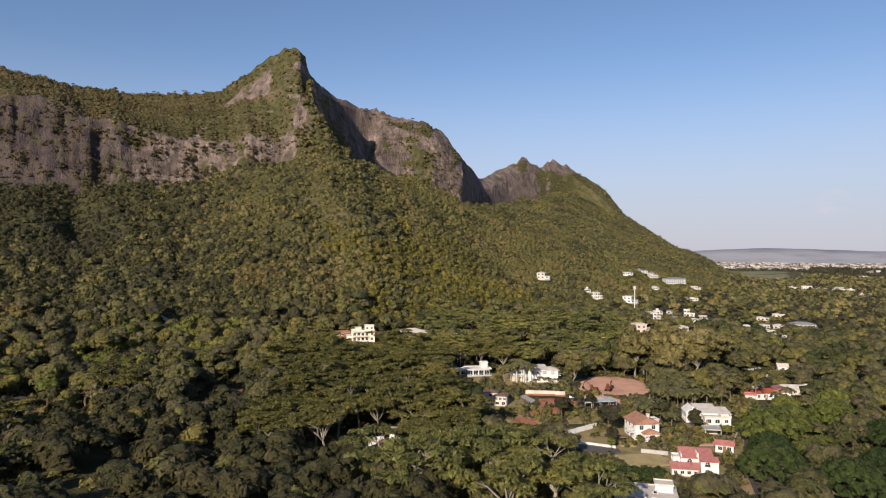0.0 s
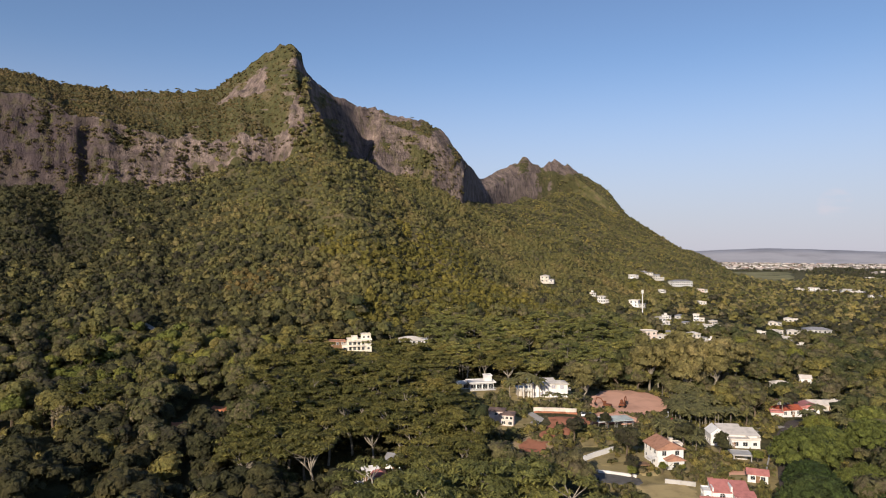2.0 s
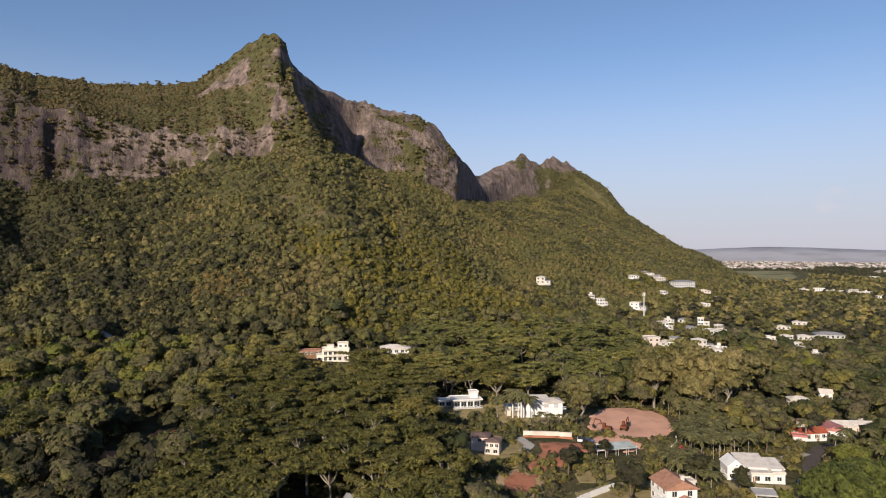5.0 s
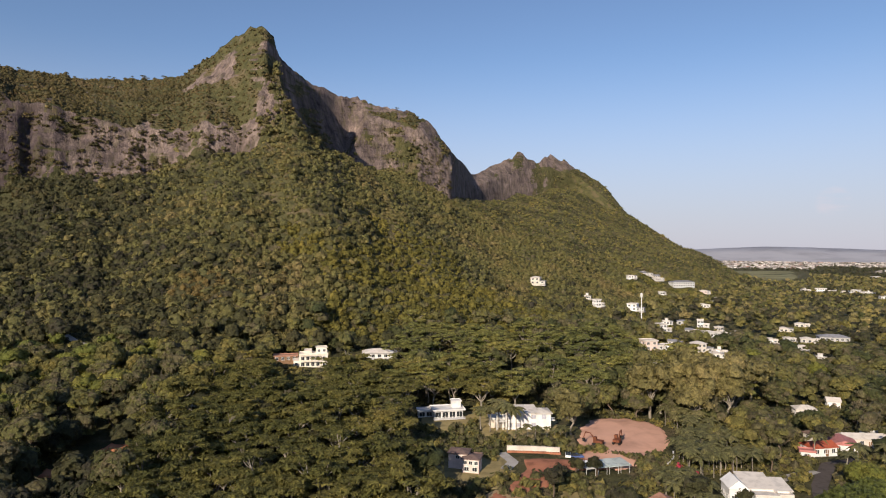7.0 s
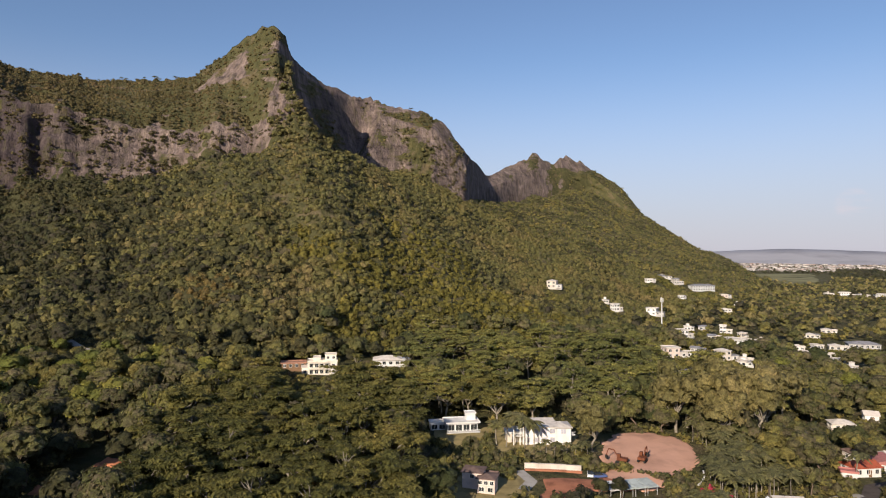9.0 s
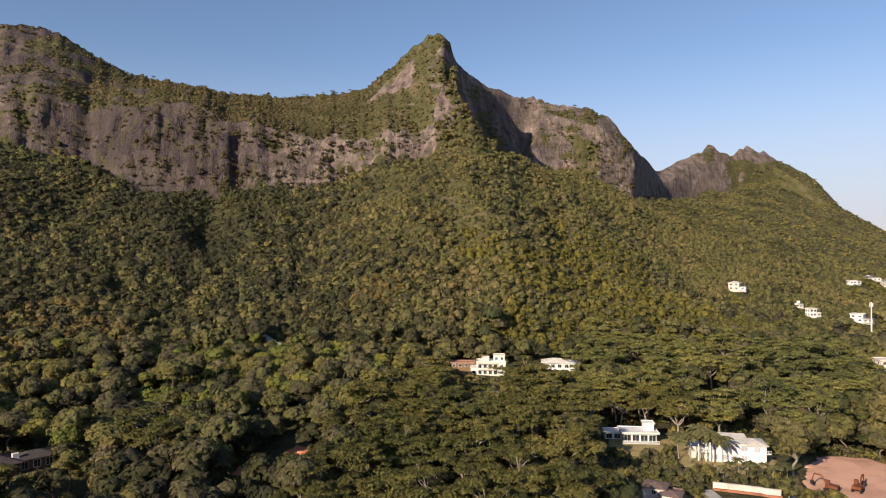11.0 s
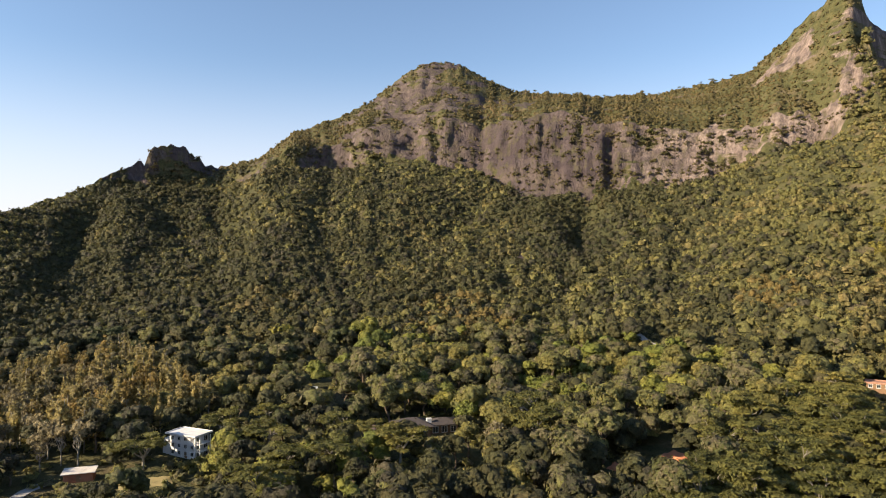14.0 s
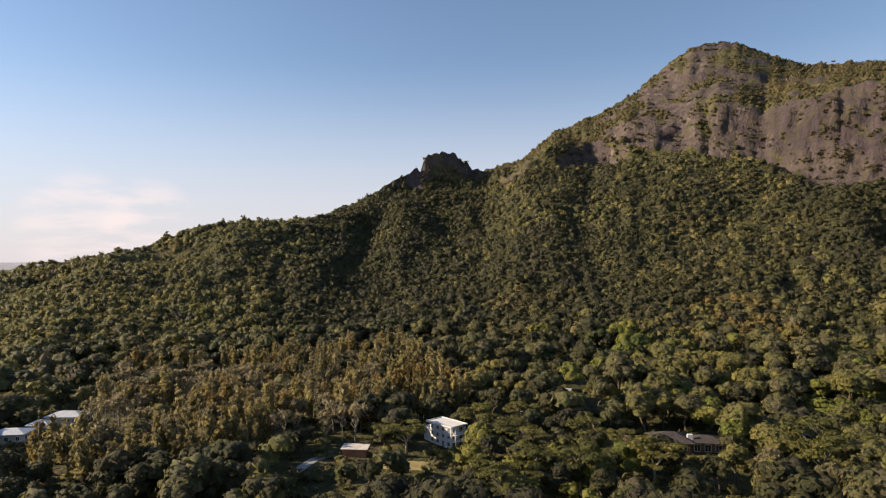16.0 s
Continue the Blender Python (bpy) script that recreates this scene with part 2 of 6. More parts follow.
# lighter copy of LEAF_FLAT, with brighter light put into the leaf colour
LEAF_FLAT_LIT = leaf_material("leaves_feathery_lit", [(0.05, (0.077, 0.087, 0.026)), (0.4, (0.145, 0.150, 0.044)), (0.7, (0.225, 0.210, 0.056)), (0.95, (0.316, 0.267, 0.075))])
LEAF_DRY = leaf_material("leaves_yellowing", [(0.05, (0.104, 0.088, 0.046)), (0.4, (0.190, 0.155, 0.072)), (0.7, (0.255, 0.204, 0.088)), (0.95, (0.318, 0.246, 0.112))], clear=0.35)
LEAF_GUM = leaf_material("leaves_grey_green", [(0.05, (0.083, 0.078, 0.028)), (0.4, (0.145, 0.129, 0.046)), (0.7, (0.204, 0.172, 0.063)), (0.95, (0.259, 0.203, 0.080))], clear=0.35)
# own green of some dark trees; also paints shade into slope and valley forest
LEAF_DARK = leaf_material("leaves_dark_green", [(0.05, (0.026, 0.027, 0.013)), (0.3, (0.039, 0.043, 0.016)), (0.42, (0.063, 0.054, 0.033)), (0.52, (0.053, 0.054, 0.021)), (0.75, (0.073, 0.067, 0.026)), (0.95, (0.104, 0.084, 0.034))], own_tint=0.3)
LEAF_RAIN = leaf_material("leaves_deep_green", [(0.05, (0.026, 0.042, 0.011)), (0.4, (0.040, 0.062, 0.016)), (0.7, (0.056, 0.078, 0.021)), (0.95, (0.078, 0.096, 0.027))])
LEAF_CANOPY = leaf_material("leaves_canopy_green", [(0.05, (0.074, 0.091, 0.021)), (0.4, (0.110, 0.128, 0.029)), (0.7, (0.156, 0.166, 0.037)), (0.95, (0.222, 0.214, 0.050))])
LEAF_TWIG = leaf_material("twigs_tan", [(0.05, (0.115, 0.096, 0.062)), (0.4, (0.186, 0.154, 0.100)), (0.7, (0.243, 0.200, 0.130)), (0.95, (0.300, 0.240, 0.152))])
LEAF_PALM = leaf_material("leaves_palm", [(0.05, (0.075, 0.075, 0.030)), (0.4, (0.120, 0.118, 0.045)), (0.7, (0.165, 0.152, 0.058)), (0.95, (0.215, 0.185, 0.075))], clear=0.35)
LEAF_LIME = leaf_material("leaves_bright_green", [(0.05, (0.081, 0.098, 0.024)), (0.4, (0.131, 0.145, 0.030)), (0.7, (0.188, 0.182, 0.038)), (0.95, (0.260, 0.217, 0.049))])


def grained(name, colour, rough=0.85, scale=0.6, amount=0.35, metal=0.0, fine=6.0, bump=0.25):
    """A surface with blotches and grain, and a shift from one object to the next."""
    m, t, b = material(name, rough)
    pos, g = coords(t)
    colour = tuple(min(0.8, c * 1.18) for c in colour)
    dark = tuple(c * (1 - amount) for c in colour)
    light = tuple(min(0.86, c * (1 + amount * 0.45)) for c in colour)
    col = ramp(t, noise_of(t, pos, scale, 5, 0.6), [(0.3, dark), (0.5, colour), (0.75, light)])
    info = t.nodes.new("ShaderNodeObjectInfo")
    shift = ramp(t, info.outputs["Random"], [(0, (0.84, 0.84, 0.84)), (1, (1, 1, 1))])
    t.links.new(mixed(t, 1.0, col, shift, "MULTIPLY"), b.inputs["Base Color"])
    b.inputs["Metallic"].default_value = metal
    n = node(t, "Bump", Strength=bump, Distance=0.08)
    t.links.new(noise_of(t, pos, fine, 4), n.inputs["Height"])
    t.links.new(n.outputs[0], b.inputs["Normal"])
    return m


BARK = grained("bark_pale", (0.25, 0.22, 0.18), 0.9, 1.2, 0.45)
BARK_BROWN = grained("bark_brown", (0.12, 0.09, 0.065), 0.9, 1.2, 0.45)
WHITE = grained("plaster_white", (0.62, 0.61, 0.60), 0.8, 0.35, 0.16)
OFF_WHITE = grained("plaster_weathered", (0.50, 0.47, 0.44), 0.85, 0.3, 0.3)
IVORY = grained("plaster_ivory", (0.68, 0.62, 0.53), 0.8, 0.35, 0.18)
CREAM = grained("plaster_cream", (0.54, 0.485, 0.425), 0.8, 0.35, 0.2)
PINK = grained("plaster_pink", (0.62, 0.50, 0.45), 0.8, 0.35, 0.2)
GREY_WALL = grained("concrete_grey", (0.36, 0.35, 0.34), 0.85, 0.4, 0.3)
ROOF_RED = grained("roof_red", (0.36, 0.145, 0.13), 0.6, 0.8, 0.3)
ROOF_ORANGE = grained("roof_orange", (0.30, 0.075, 0.04), 0.7, 0.8, 0.3)
ROOF_CLAY = grained("roof_terracotta", (0.33, 0.175, 0.12), 0.8, 0.8, 0.35)
ROOF_BROWN = grained("roof_brown", (0.16, 0.11, 0.095), 0.8, 0.8, 0.35)
ROOF_SLATE = grained("roof_dark_slate", (0.062, 0.052, 0.050), 0.85, 0.8, 0.35)
ROOF_PALE = grained("roof_pale", (0.52, 0.475, 0.43), 0.8, 0.5, 0.25)
ROOF_GREY = grained("roof_slate_grey", (0.20, 0.20, 0.215), 0.7, 0.5, 0.35)
ROOF_TEAL = grained("sheet_teal", (0.38, 0.42, 0.40), 0.5, 0.7, 0.35)
TIMBER = grained("timber_brown", (0.20, 0.12, 0.07), 0.8, 1.0, 0.35)
GRASS = grained("garden_grass", (0.25, 0.20, 0.095), 0.95, 0.25, 0.4, bump=0.5, fine=2.0)
LANE = grained("lane_worn", (0.085, 0.070, 0.062), 0.9, 0.4, 0.4)
ASPHALT = grained("asphalt", (0.095, 0.090, 0.088), 0.9, 0.3, 0.35)
CONCRETE = grained("paving_concrete", (0.30, 0.28, 0.26), 0.9, 0.3, 0.3)
LAWN = grained("lawn_dry", (0.36, 0.28, 0.14), 0.95, 0.25, 0.3)
FIELD = grained("field_grass", (0.165, 0.155, 0.075), 0.95, 0.012, 0.55)
EARTH_TAN = grained("dry_tan_earth", (0.31, 0.225, 0.13), 0.95, 0.25, 0.4, bump=0.6, fine=1.5)
EARTH = grained("red_earth", (0.50, 0.285, 0.205), 0.95, 0.12, 0.25, bump=0.6, fine=1.5)
EARTH_RED = grained("red_earth_bank", (0.48, 0.19, 0.10), 0.95, 0.2, 0.35, bump=0.6, fine=1.5)
EARTH_DARK = grained("red_earth_dug", (0.30, 0.125, 0.075), 0.95, 0.3, 0.45, bump=0.8, fine=1.0)
RUST = grained("machine_orange", (0.14, 0.048, 0.024), 0.6, 1.0, 0.4)
BLACK = grained("rubber_black", (0.02, 0.02, 0.02), 0.8)
METAL = grained("galvanised_metal", (0.62, 0.62, 0.62), 0.45, 1.0, 0.2, 0.3)
CAR_BLUE = grained("paint_blue", (0.08, 0.12, 0.28), 0.35, 1.0, 0.1)
CAR_WHITE = grained("paint_white", (0.72, 0.72, 0.72), 0.35, 1.0, 0.1)
FLOWER = grained("petals_red", (0.30, 0.03, 0.06), 0.8, 0.8, 0.4)
GLASS, _t, _b = material("window_glass", 0.08)
_b.inputs["Base Color"].default_value = (0.03, 0.035, 0.04, 1)
_b.inputs["Specular IOR Level"].default_value = 0.6

CURTAIN = grained("curtained_glass", (0.36, 0.36, 0.42), 0.25, 1.5, 0.3)

# ---- terrain: directions in degrees to the left of +y round CENTRE, distance, height ----
CENTRE = (12.0, 70.0)
RIDGE_LEFT = [(150, 700, 14), (118, 660, 30), (104.3, 645, 57), (95.2, 619, 72), (91.3, 600, 92), (86.8, 602, 100), (81.7, 625, 100), (76.6, 684, 128), (74.1, 700, 150), (72.8, 706, 157), (72.6, 707, 161),
              (72.1, 709, 163), (71.9, 710, 160), (71.75, 711, 163), (71.65, 712, 176), (70.1, 717, 182), (68.8, 723, 181), (68.5, 724, 174), (67.8, 727, 172), (67.5, 729, 163), (66.6, 734, 163), (65.2, 741, 169), (62.7, 747, 177), (60.1, 758, 207), (56.5, 775, 230),
              (53.7, 790, 254), (51.1, 801, 286), (48.9, 812, 307), (47.0, 818, 311)]
RIDGE_MAIN = [(45.7, 812, 304), (43.4, 812, 285), (41.2, 813, 271), (33.1, 814, 258), (28.6, 795, 254), (23.7, 756, 251), (21.9, 736, 254), (19.8, 706, 266),
              (17.8, 676, 279), (16.4, 656, 285), (15.3, 646, 283), (14.6, 653, 279), (14.2, 676, 266), (12.0, 737, 260), (9.3, 800, 257), (7.3, 806, 256),
              (6.1, 808, 248), (2.9, 820, 245), (0.8, 830, 230), (-0.5, 840, 205), (-1.3, 850, 192)]
RIDGE_RIGHT = [(-1.9, 1017, 210), (-2.8, 1167, 202), (-4.5, 1266, 232), (-6.4, 1310, 256), (-7.0, 1326, 267), (-7.45, 1336, 264), (-7.6, 1344, 254), (-8.6, 1376, 250), (-9.2, 1392, 266), (-9.8, 1416, 276), (-10.5, 1430, 266), (-10.9, 1440, 269), (-11.3, 1446, 256), (-12.2, 1466, 246),
               (-14.4, 1466, 208), (-16.1, 1446, 148), (-18.4, 1416, 110), (-20.7, 1416, 73)]
FAR_HILL = [(-180, 40), (-90, 60), (-60, 64), (-36, 68), (-30, 84), (-26, 93), (-21.6, 70), (-15, 40), (0, 30), (180, 40)]
CLIFF_BASE = [(150, 560, 8), (104, 560, 42), (87, 540, 78), (79, 640, 110), (74.1, 690, 135), (66.1, 690, 139), (62.5, 632, 147), (60, 640, 150), (57, 650, 151), (53.9, 632, 149), (49.1, 626, 153), (43.6, 607, 139), (39.8, 588, 123),
              (32.9, 579, 119), (27.5, 566, 122), (22.6, 566, 137), (16.5, 548, 147), (15.3, 556, 156), (14.3, 560, 160), (13.75, 558, 159), (13.0, 554, 156), (12.2, 550, 150), (11.3, 552, 149), (9.5, 572, 151), (8.6, 606, 153), (7.7, 648, 157), (6.4, 690, 158), (5.0, 735, 156),
              (1.9, 775, 146), (-1.0, 800, 127), (-2.9, 930, 135), (-5.6, 1080, 152), (-8.9, 1250, 176), (-11.7, 1406, 197), (-16, 1380, 128), (-20.7, 1380, 66)]
CLIFF_TOP = [(150, 600, 10), (104, 600, 50), (87, 560, 86), (79, 655, 114), (74.1, 699, 145), (66.1, 712, 152), (62.5, 658, 163), (60, 668, 174), (57, 684, 186), (54, 670, 192), (49.2, 666, 197), (43.6, 652, 192), (39.8, 624, 196), (36, 610, 194), (32.9, 602, 182),
             (27.5, 600, 170), (22.6, 594, 166), (17.5, 582, 170), (15.6, 576, 176), (15.0, 590, 200), (14.7, 606, 226), (14.3, 619, 242), (14.0, 603, 217), (13.75, 594, 204),
             (13.0, 588, 192), (12.2, 586, 178), (11.3, 588, 167), (9.5, 610, 158), (9.1, 624, 159), (8.6, 705, 168), (8.1, 752, 180), (7.5, 770, 197), (6.6, 786, 222), (5.0, 795, 221), (1.9, 800, 216),
             (-1.0, 815, 174), (-2.9, 1127, 178), (-5.6, 1262, 210), (-8.9, 1366, 235), (-11.7, 1426, 235), (-16, 1400, 136), (-20.7, 1400, 70)]
FOOT = [(150, 430, 4), (104, 370, 10), (72, 380, 14), (48, 360, 14), (30, 345, 14), (15, 335, 14), (0, 390, 12), (-10, 450, 12), (-20.7, 640, 8)]


def curve_at(table, th, k):
    rows = sorted(table)
    return np.interp(th, [r[0] for r in rows], [r[k] for r in rows])


def stations(th):
    """The break points of the slope in a direction: foot, cliff's base and top, ridge."""
    rib = vnoise(th * 0.3, 0 * th, 5) * 7
    near = np.clip((th + 18) / 4, 0, 1)
    jag = (vnoise(th * 3.1, 0 * th, 8) * 2.0 + vnoise(th * 9.0, 0 * th, 9) * 1.3) * near
    ridge = RIDGE_LEFT + RIDGE_MAIN + RIDGE_RIGHT
    rf, zf = curve_at(FOOT, th, 1), curve_at(FOOT, th, 2)
    rb, zb = curve_at(CLIFF_BASE, th, 1), curve_at(CLIFF_BASE, th, 2)
    rt, zt = curve_at(CLIFF_TOP, th, 1), curve_at(CLIFF_TOP, th, 2)
    rr, zr = curve_at(ridge, th, 1), curve_at(ridge, th, 2)
    rag = np.clip((th + 2) / 4, 0, 1) * np.clip((80 - th) / 10, 0, 1)
    zt = zt + (vnoise(th * 0.45, 0 * th, 13) * 5 + vnoise(th * 1.3, 0 * th, 14) * 2.5 + vnoise(th * 3.3, 0 * th, 16) * 1.5) * rag * np.clip(np.abs(th - 13.2) / 2, 0.15, 1)
    crag = np.clip(1 - np.abs(th - 71.5) / 4.2, 0, 1) * 2.0 + np.clip(1 - np.abs(th + 9.0) / 5, 0, 1) * 6
    jag = jag + crag * np.round(fnoise(th * 1.9, 0 * th, 15, 3) * 2.2) / 2.2
    return rf, zf, rb, zb, np.maximum(rt + rib * near, rb + 14), zt, rr, zr + jag


def height(x, y):
    """The land's height at a place of the plan."""
    x, y = np.asarray(x, float), np.asarray(y, float)
    dx, dy = x - CENTRE[0], y - CENTRE[1]
    th, r = np.degrees(np.arctan2(-dx, dy)), np.hypot(dx, dy)
    rf, zf, rb, zb, rt, zt, rr, zr = stations(th)
    z = np.where(r < rf, zf * np.clip((r - 140) / (rf - 140), 0, 1) ** 1.3, 0.0)
    u = np.clip((r - rf) / (rb - rf), 0, 1)
    bow = np.interp(th, [-20, -8, -3, 3, 7.5, 10, 13, 15.3, 30], [0.75, 0.95, 1.25, 1.5, 1.45, 1.12, 0.86, 0.78, 0.75])
    z = np.where((r >= rf) & (r < rb), zf + (zb - zf) * (bow * u + (1 - bow) * u * u), z)
    rs = np.maximum(rb, rt - np.maximum(12, (zt - zb) * np.interp(th, [5, 8.6, 9.5, 14.8, 15.4, 24, 31, 40, 55], [0.28, 0.5, 1.5, 1.5, 0.6, 0.6, 0.42, 0.45, 0.55])))
    z = np.where((r >= rb) & (r < rt), zb - np.minimum((rs - rb) * 0.06, 6) * np.sin(np.pi * np.clip((r - rb) / (rs - rb + 1), 0, 1)) + (zt - zb) * np.clip((r - rs) / (rt - rs), 0, 1), z)
    v = np.clip((r - rt) / (rr - rt), 0, 1)
    hang = np.interp(th, [6.6, 7.7, 8.6, 13.75, 14.5, 15.0], [1.0, 2.2, 4.0, 5.0, 3.0, 1.0])
    z = np.where((r >= rt) & (r < rr), zt + (zr - zt) * v ** hang, z)
    z = np.where(r >= rr, zr - np.minimum((r - rr) * 0.75, zr), z)
    slope = np.clip((r - rf) / 120, 0, 1) * np.clip((rr - r) / 60, 0, 1)
    lower = slope * np.clip((rb - r) / 50, 0, 1)
    gully = fnoise(x / 60, y / 60, 21, 3) * 5.0 * slope + (3 - np.abs(fnoise(th * 0.2 + vnoise(x / 70, y / 70, 33) * 0.5, r / 300, 31, 3)) * 9.0) * lower
    gully = gully - 8 * np.exp(-(((th - 34.2 - 3 * (1 - u)) / 1.1) ** 2)) * np.clip((u - 0.35) * 3, 0, 1) * np.clip((rb + 14 - r) / 24, 0, 1)
    side = np.clip((th + 27.5) / 7, 0, 1) * np.clip((178 - th) / 30, 0, 1)
    side = side * side * (3 - 2 * side)
    return (z + gully) * side + fnoise(x / 90, y / 90, 3, 2) * 1.2 * np.clip((r - 100) / 100, 0, 1) * (r < 3800)


def bareness(x, y):
    """How bare of plants the land is: 1 on cliffs, patchy on the peaks, 0 in the forest."""
    dx, dy = x - CENTRE[0], y - CENTRE[1]
    th, r = np.degrees(np.arctan2(-dx, dy)), np.hypot(dx, dy)
    rf, zf, rb, zb, rt, zt, rr, zr = stations(th)
    upper = np.interp(th, [-12.2, -11.2, -3, 0, 6, 9, 12, 13.9, 14.4, 15.2, 17, 20, 25, 38, 44, 51, 55, 60, 65.5, 66.5, 76, 78], [0.2, 0.85, 0.85, 0.66, 0.58, 0.66, 0.74, 0.8, 0.42, 0.26, 0.2, 0.12, 0.08, 0.12, 0.44, 0.58, 0.36, 0.2, 0.2, 0.8, 0.95, 0.0])
    upper = upper + 0.62 * np.exp(-(((th - 14.9) / 0.9) ** 2)) * (np.exp(-(((height(x, y) - 213) / 9) ** 2)) + np.exp(-(((height(x, y) - 262) / 10) ** 2)))
    side = np.interp(th, [-12.6, -11.4, 76, 79], [0, 1, 1, 0])
    out = np.where(r > rt + 4, upper, 0.0)
    rs = np.maximum(rb, rt - np.maximum(14, (zt - zb) * 0.5))
    rs = rs + (rt - rs) * np.clip(vnoise(th * 0.5, r / 60, 18) * 0.45 + vnoise(th * 1.6, r / 30, 19) * 0.3, -0.3, 0.6)
    out = np.where((r > rs - 3) & (r <= rt + 4), np.interp(th, [-9.6, -8.0, -7, -2, 0, 7.5, 8.4, 9.5, 13.5, 14.5, 15.6, 17, 20, 25, 30, 34, 50, 55, 62], [0.05, 0.3, 0.9, 0.9, 0.64, 0.62, 0.8, 0.1, 0.15, 0.4, 0.6, 0.84, 0.74, 0.78, 0.86, 0.95, 0.8, 0.56, 0.32]), out)
    out = np.where(r > rr + 4, 0.3, out)
    out = np.maximum(out, 0.5 - np.hypot((x + 318) / 26, (y - 446) / 18) * 0.4)
    patchy = fnoise(x / 24, y / 24, 71, 4) * 0.30 + fnoise(th * 0.8, height(x, y) / 9, 75, 3) * 0.22
    return np.clip((out + np.where(out > 0.05, patchy * 1.25, 0)) * np.maximum(side, 0.0), 0, 1)


def rock_push(arc, z):
    """Flutes, ledges and knobs of the rock faces, and a buttress that stands out beside a dark slot."""
    deg = np.degrees(arc / 600)
    buttress = (-4 * np.clip((deg - 33.0) / 0.4, 0, 1) * np.clip((39.5 - deg) / 5, 0, 1) + 3 * np.exp(-(((deg - 32.6) / 0.28) ** 2))) * np.clip((186 + 5 * vnoise(deg * 1.4, 0 * deg, 57) - z) / 22, 0, 1)
    return buttress + (np.clip(fnoise(arc / 26, z / 70, 51, 4) * 3.8, -4, 5.5) + (0.5 - np.abs(fnoise(arc / 11, z / 60, 54, 3))) * 4.2 + fnoise(arc / 60, z / 7, 52, 3) * 1.6 + fnoise(arc / 8, z / 8, 53, 3) * 1.4) * np.where(deg < -1.5, 1.9, 1.0) + np.where(deg < -1.5, np.clip(fnoise(arc / 22, z / 160, 58, 3) * 16, -9, 9), 0)


def terrain():
    th = np.concatenate([np.arange(-180, -42, 3.0), np.concatenate([np.arange(-42, -14, 0.35), np.arange(-14, 80, 0.24), np.arange(80, 112, 0.35)]), np.arange(112, 180, 3.0)])
    rf, zf, rb, zb, rt, zt, rr, zr = stations(th)
    lerp = lambda a, b, n: a + (b - a) * (np.arange(1, n + 1) / n)[:, None]
    back = rr + 420
    rings = [0.02 + 0 * th[None], lerp(0.02 + 0 * th, rf, 30), lerp(rf, rb, 60), lerp(rb, rt, 36), lerp(rt, rr, 40), lerp(rr, back, 12), lerp(back, 3900 + 0 * th, 14), lerp(3900 + 0 * th, 4880 + 0 * th, 14)]
    r = np.concatenate(rings)
    n, k = r.shape
    a = np.radians(th)[None, :]
    x, y = CENTRE[0] - np.sin(a) * r, CENTRE[1] + np.cos(a) * r
    z = height(x, y)
    # ledges and flutes of the rock
    face = np.clip((r - rb + 6) / 8, 0, 1) * np.clip((rr - 8 - r) / 40, 0, 1) * np.clip((th + 16) / 3, 0, 1)
    low = np.maximum(np.clip((rt + 12 - r) / 20, 0, 1), np.where((th > 42) | (th < -1.5), 0.8, 0.3))
    arc = np.radians(th)[None] * 600 + 0 * r
    out = rock_push(arc, z) * face * low
    x, y = x - np.sin(a) * out, y + np.cos(a) * out
    i = np.arange(n - 1)[:, None] * k
    j = np.arange(k)[None, :]
    j2 = (j + 1) % k
    faces = np.stack([i + j, i + j2, i + k + j2, i + k + j], -1).reshape(-1, 4)[:, ::-1]
    me = mesh_of("ground", np.stack([x, y, z], -1).reshape(-1, 3), faces, smooth=True)
    me.attributes.new("bare", "FLOAT", "POINT").data.foreach_set("value", bareness(x, y).astype(np.float32).ravel())
    # shade of the western forest slopes, put into the scrub's colour by direction
    shade_tint = np.interp(th, [14, 22, 30, 38, 50, 60, 70, 78, 88, 110], [0.0, 0.3, 0.5, 0.5, 0.35, 0.45, 0.7, 0.55, 0.2, 0.1])[None] * (r < rb + 10) * (r > 250)
    me.attributes.new("shade_tint", "FLOAT", "POINT").data.foreach_set("value", shade_tint.astype(np.float32).ravel())
    # dark stained rock; past 55 degrees it also paints shade on shoulder and crag
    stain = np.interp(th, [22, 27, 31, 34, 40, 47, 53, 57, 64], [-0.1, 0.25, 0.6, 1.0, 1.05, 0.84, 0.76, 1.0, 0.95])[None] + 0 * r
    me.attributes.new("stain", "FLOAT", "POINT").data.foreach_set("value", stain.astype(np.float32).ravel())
    # pale rock by direction; on the right-hand peaks it paints in sunlit faces
    dry = np.interp(th, [-13, -10, -2, 0, 8, 13, 15, 18, 25, 30, 34, 44, 50, 60], [0.0, 0.45, 0.45, 0.3, 0.3, 0.3, 0.6, 0.7, 0.6, 0.25, 0.0, 0.0, 0.2, 0.1])[None] + 0 * r
    me.attributes.new("dry", "FLOAT", "POINT").data.foreach_set("value", dry.astype(np.float32).ravel())
    me.materials.append(MOUNTAIN)
    ob = new("ground", me)
    return tagged(ob, "forested valley floor rising to basalt cliffs and peaks", "ground", kind="structure")


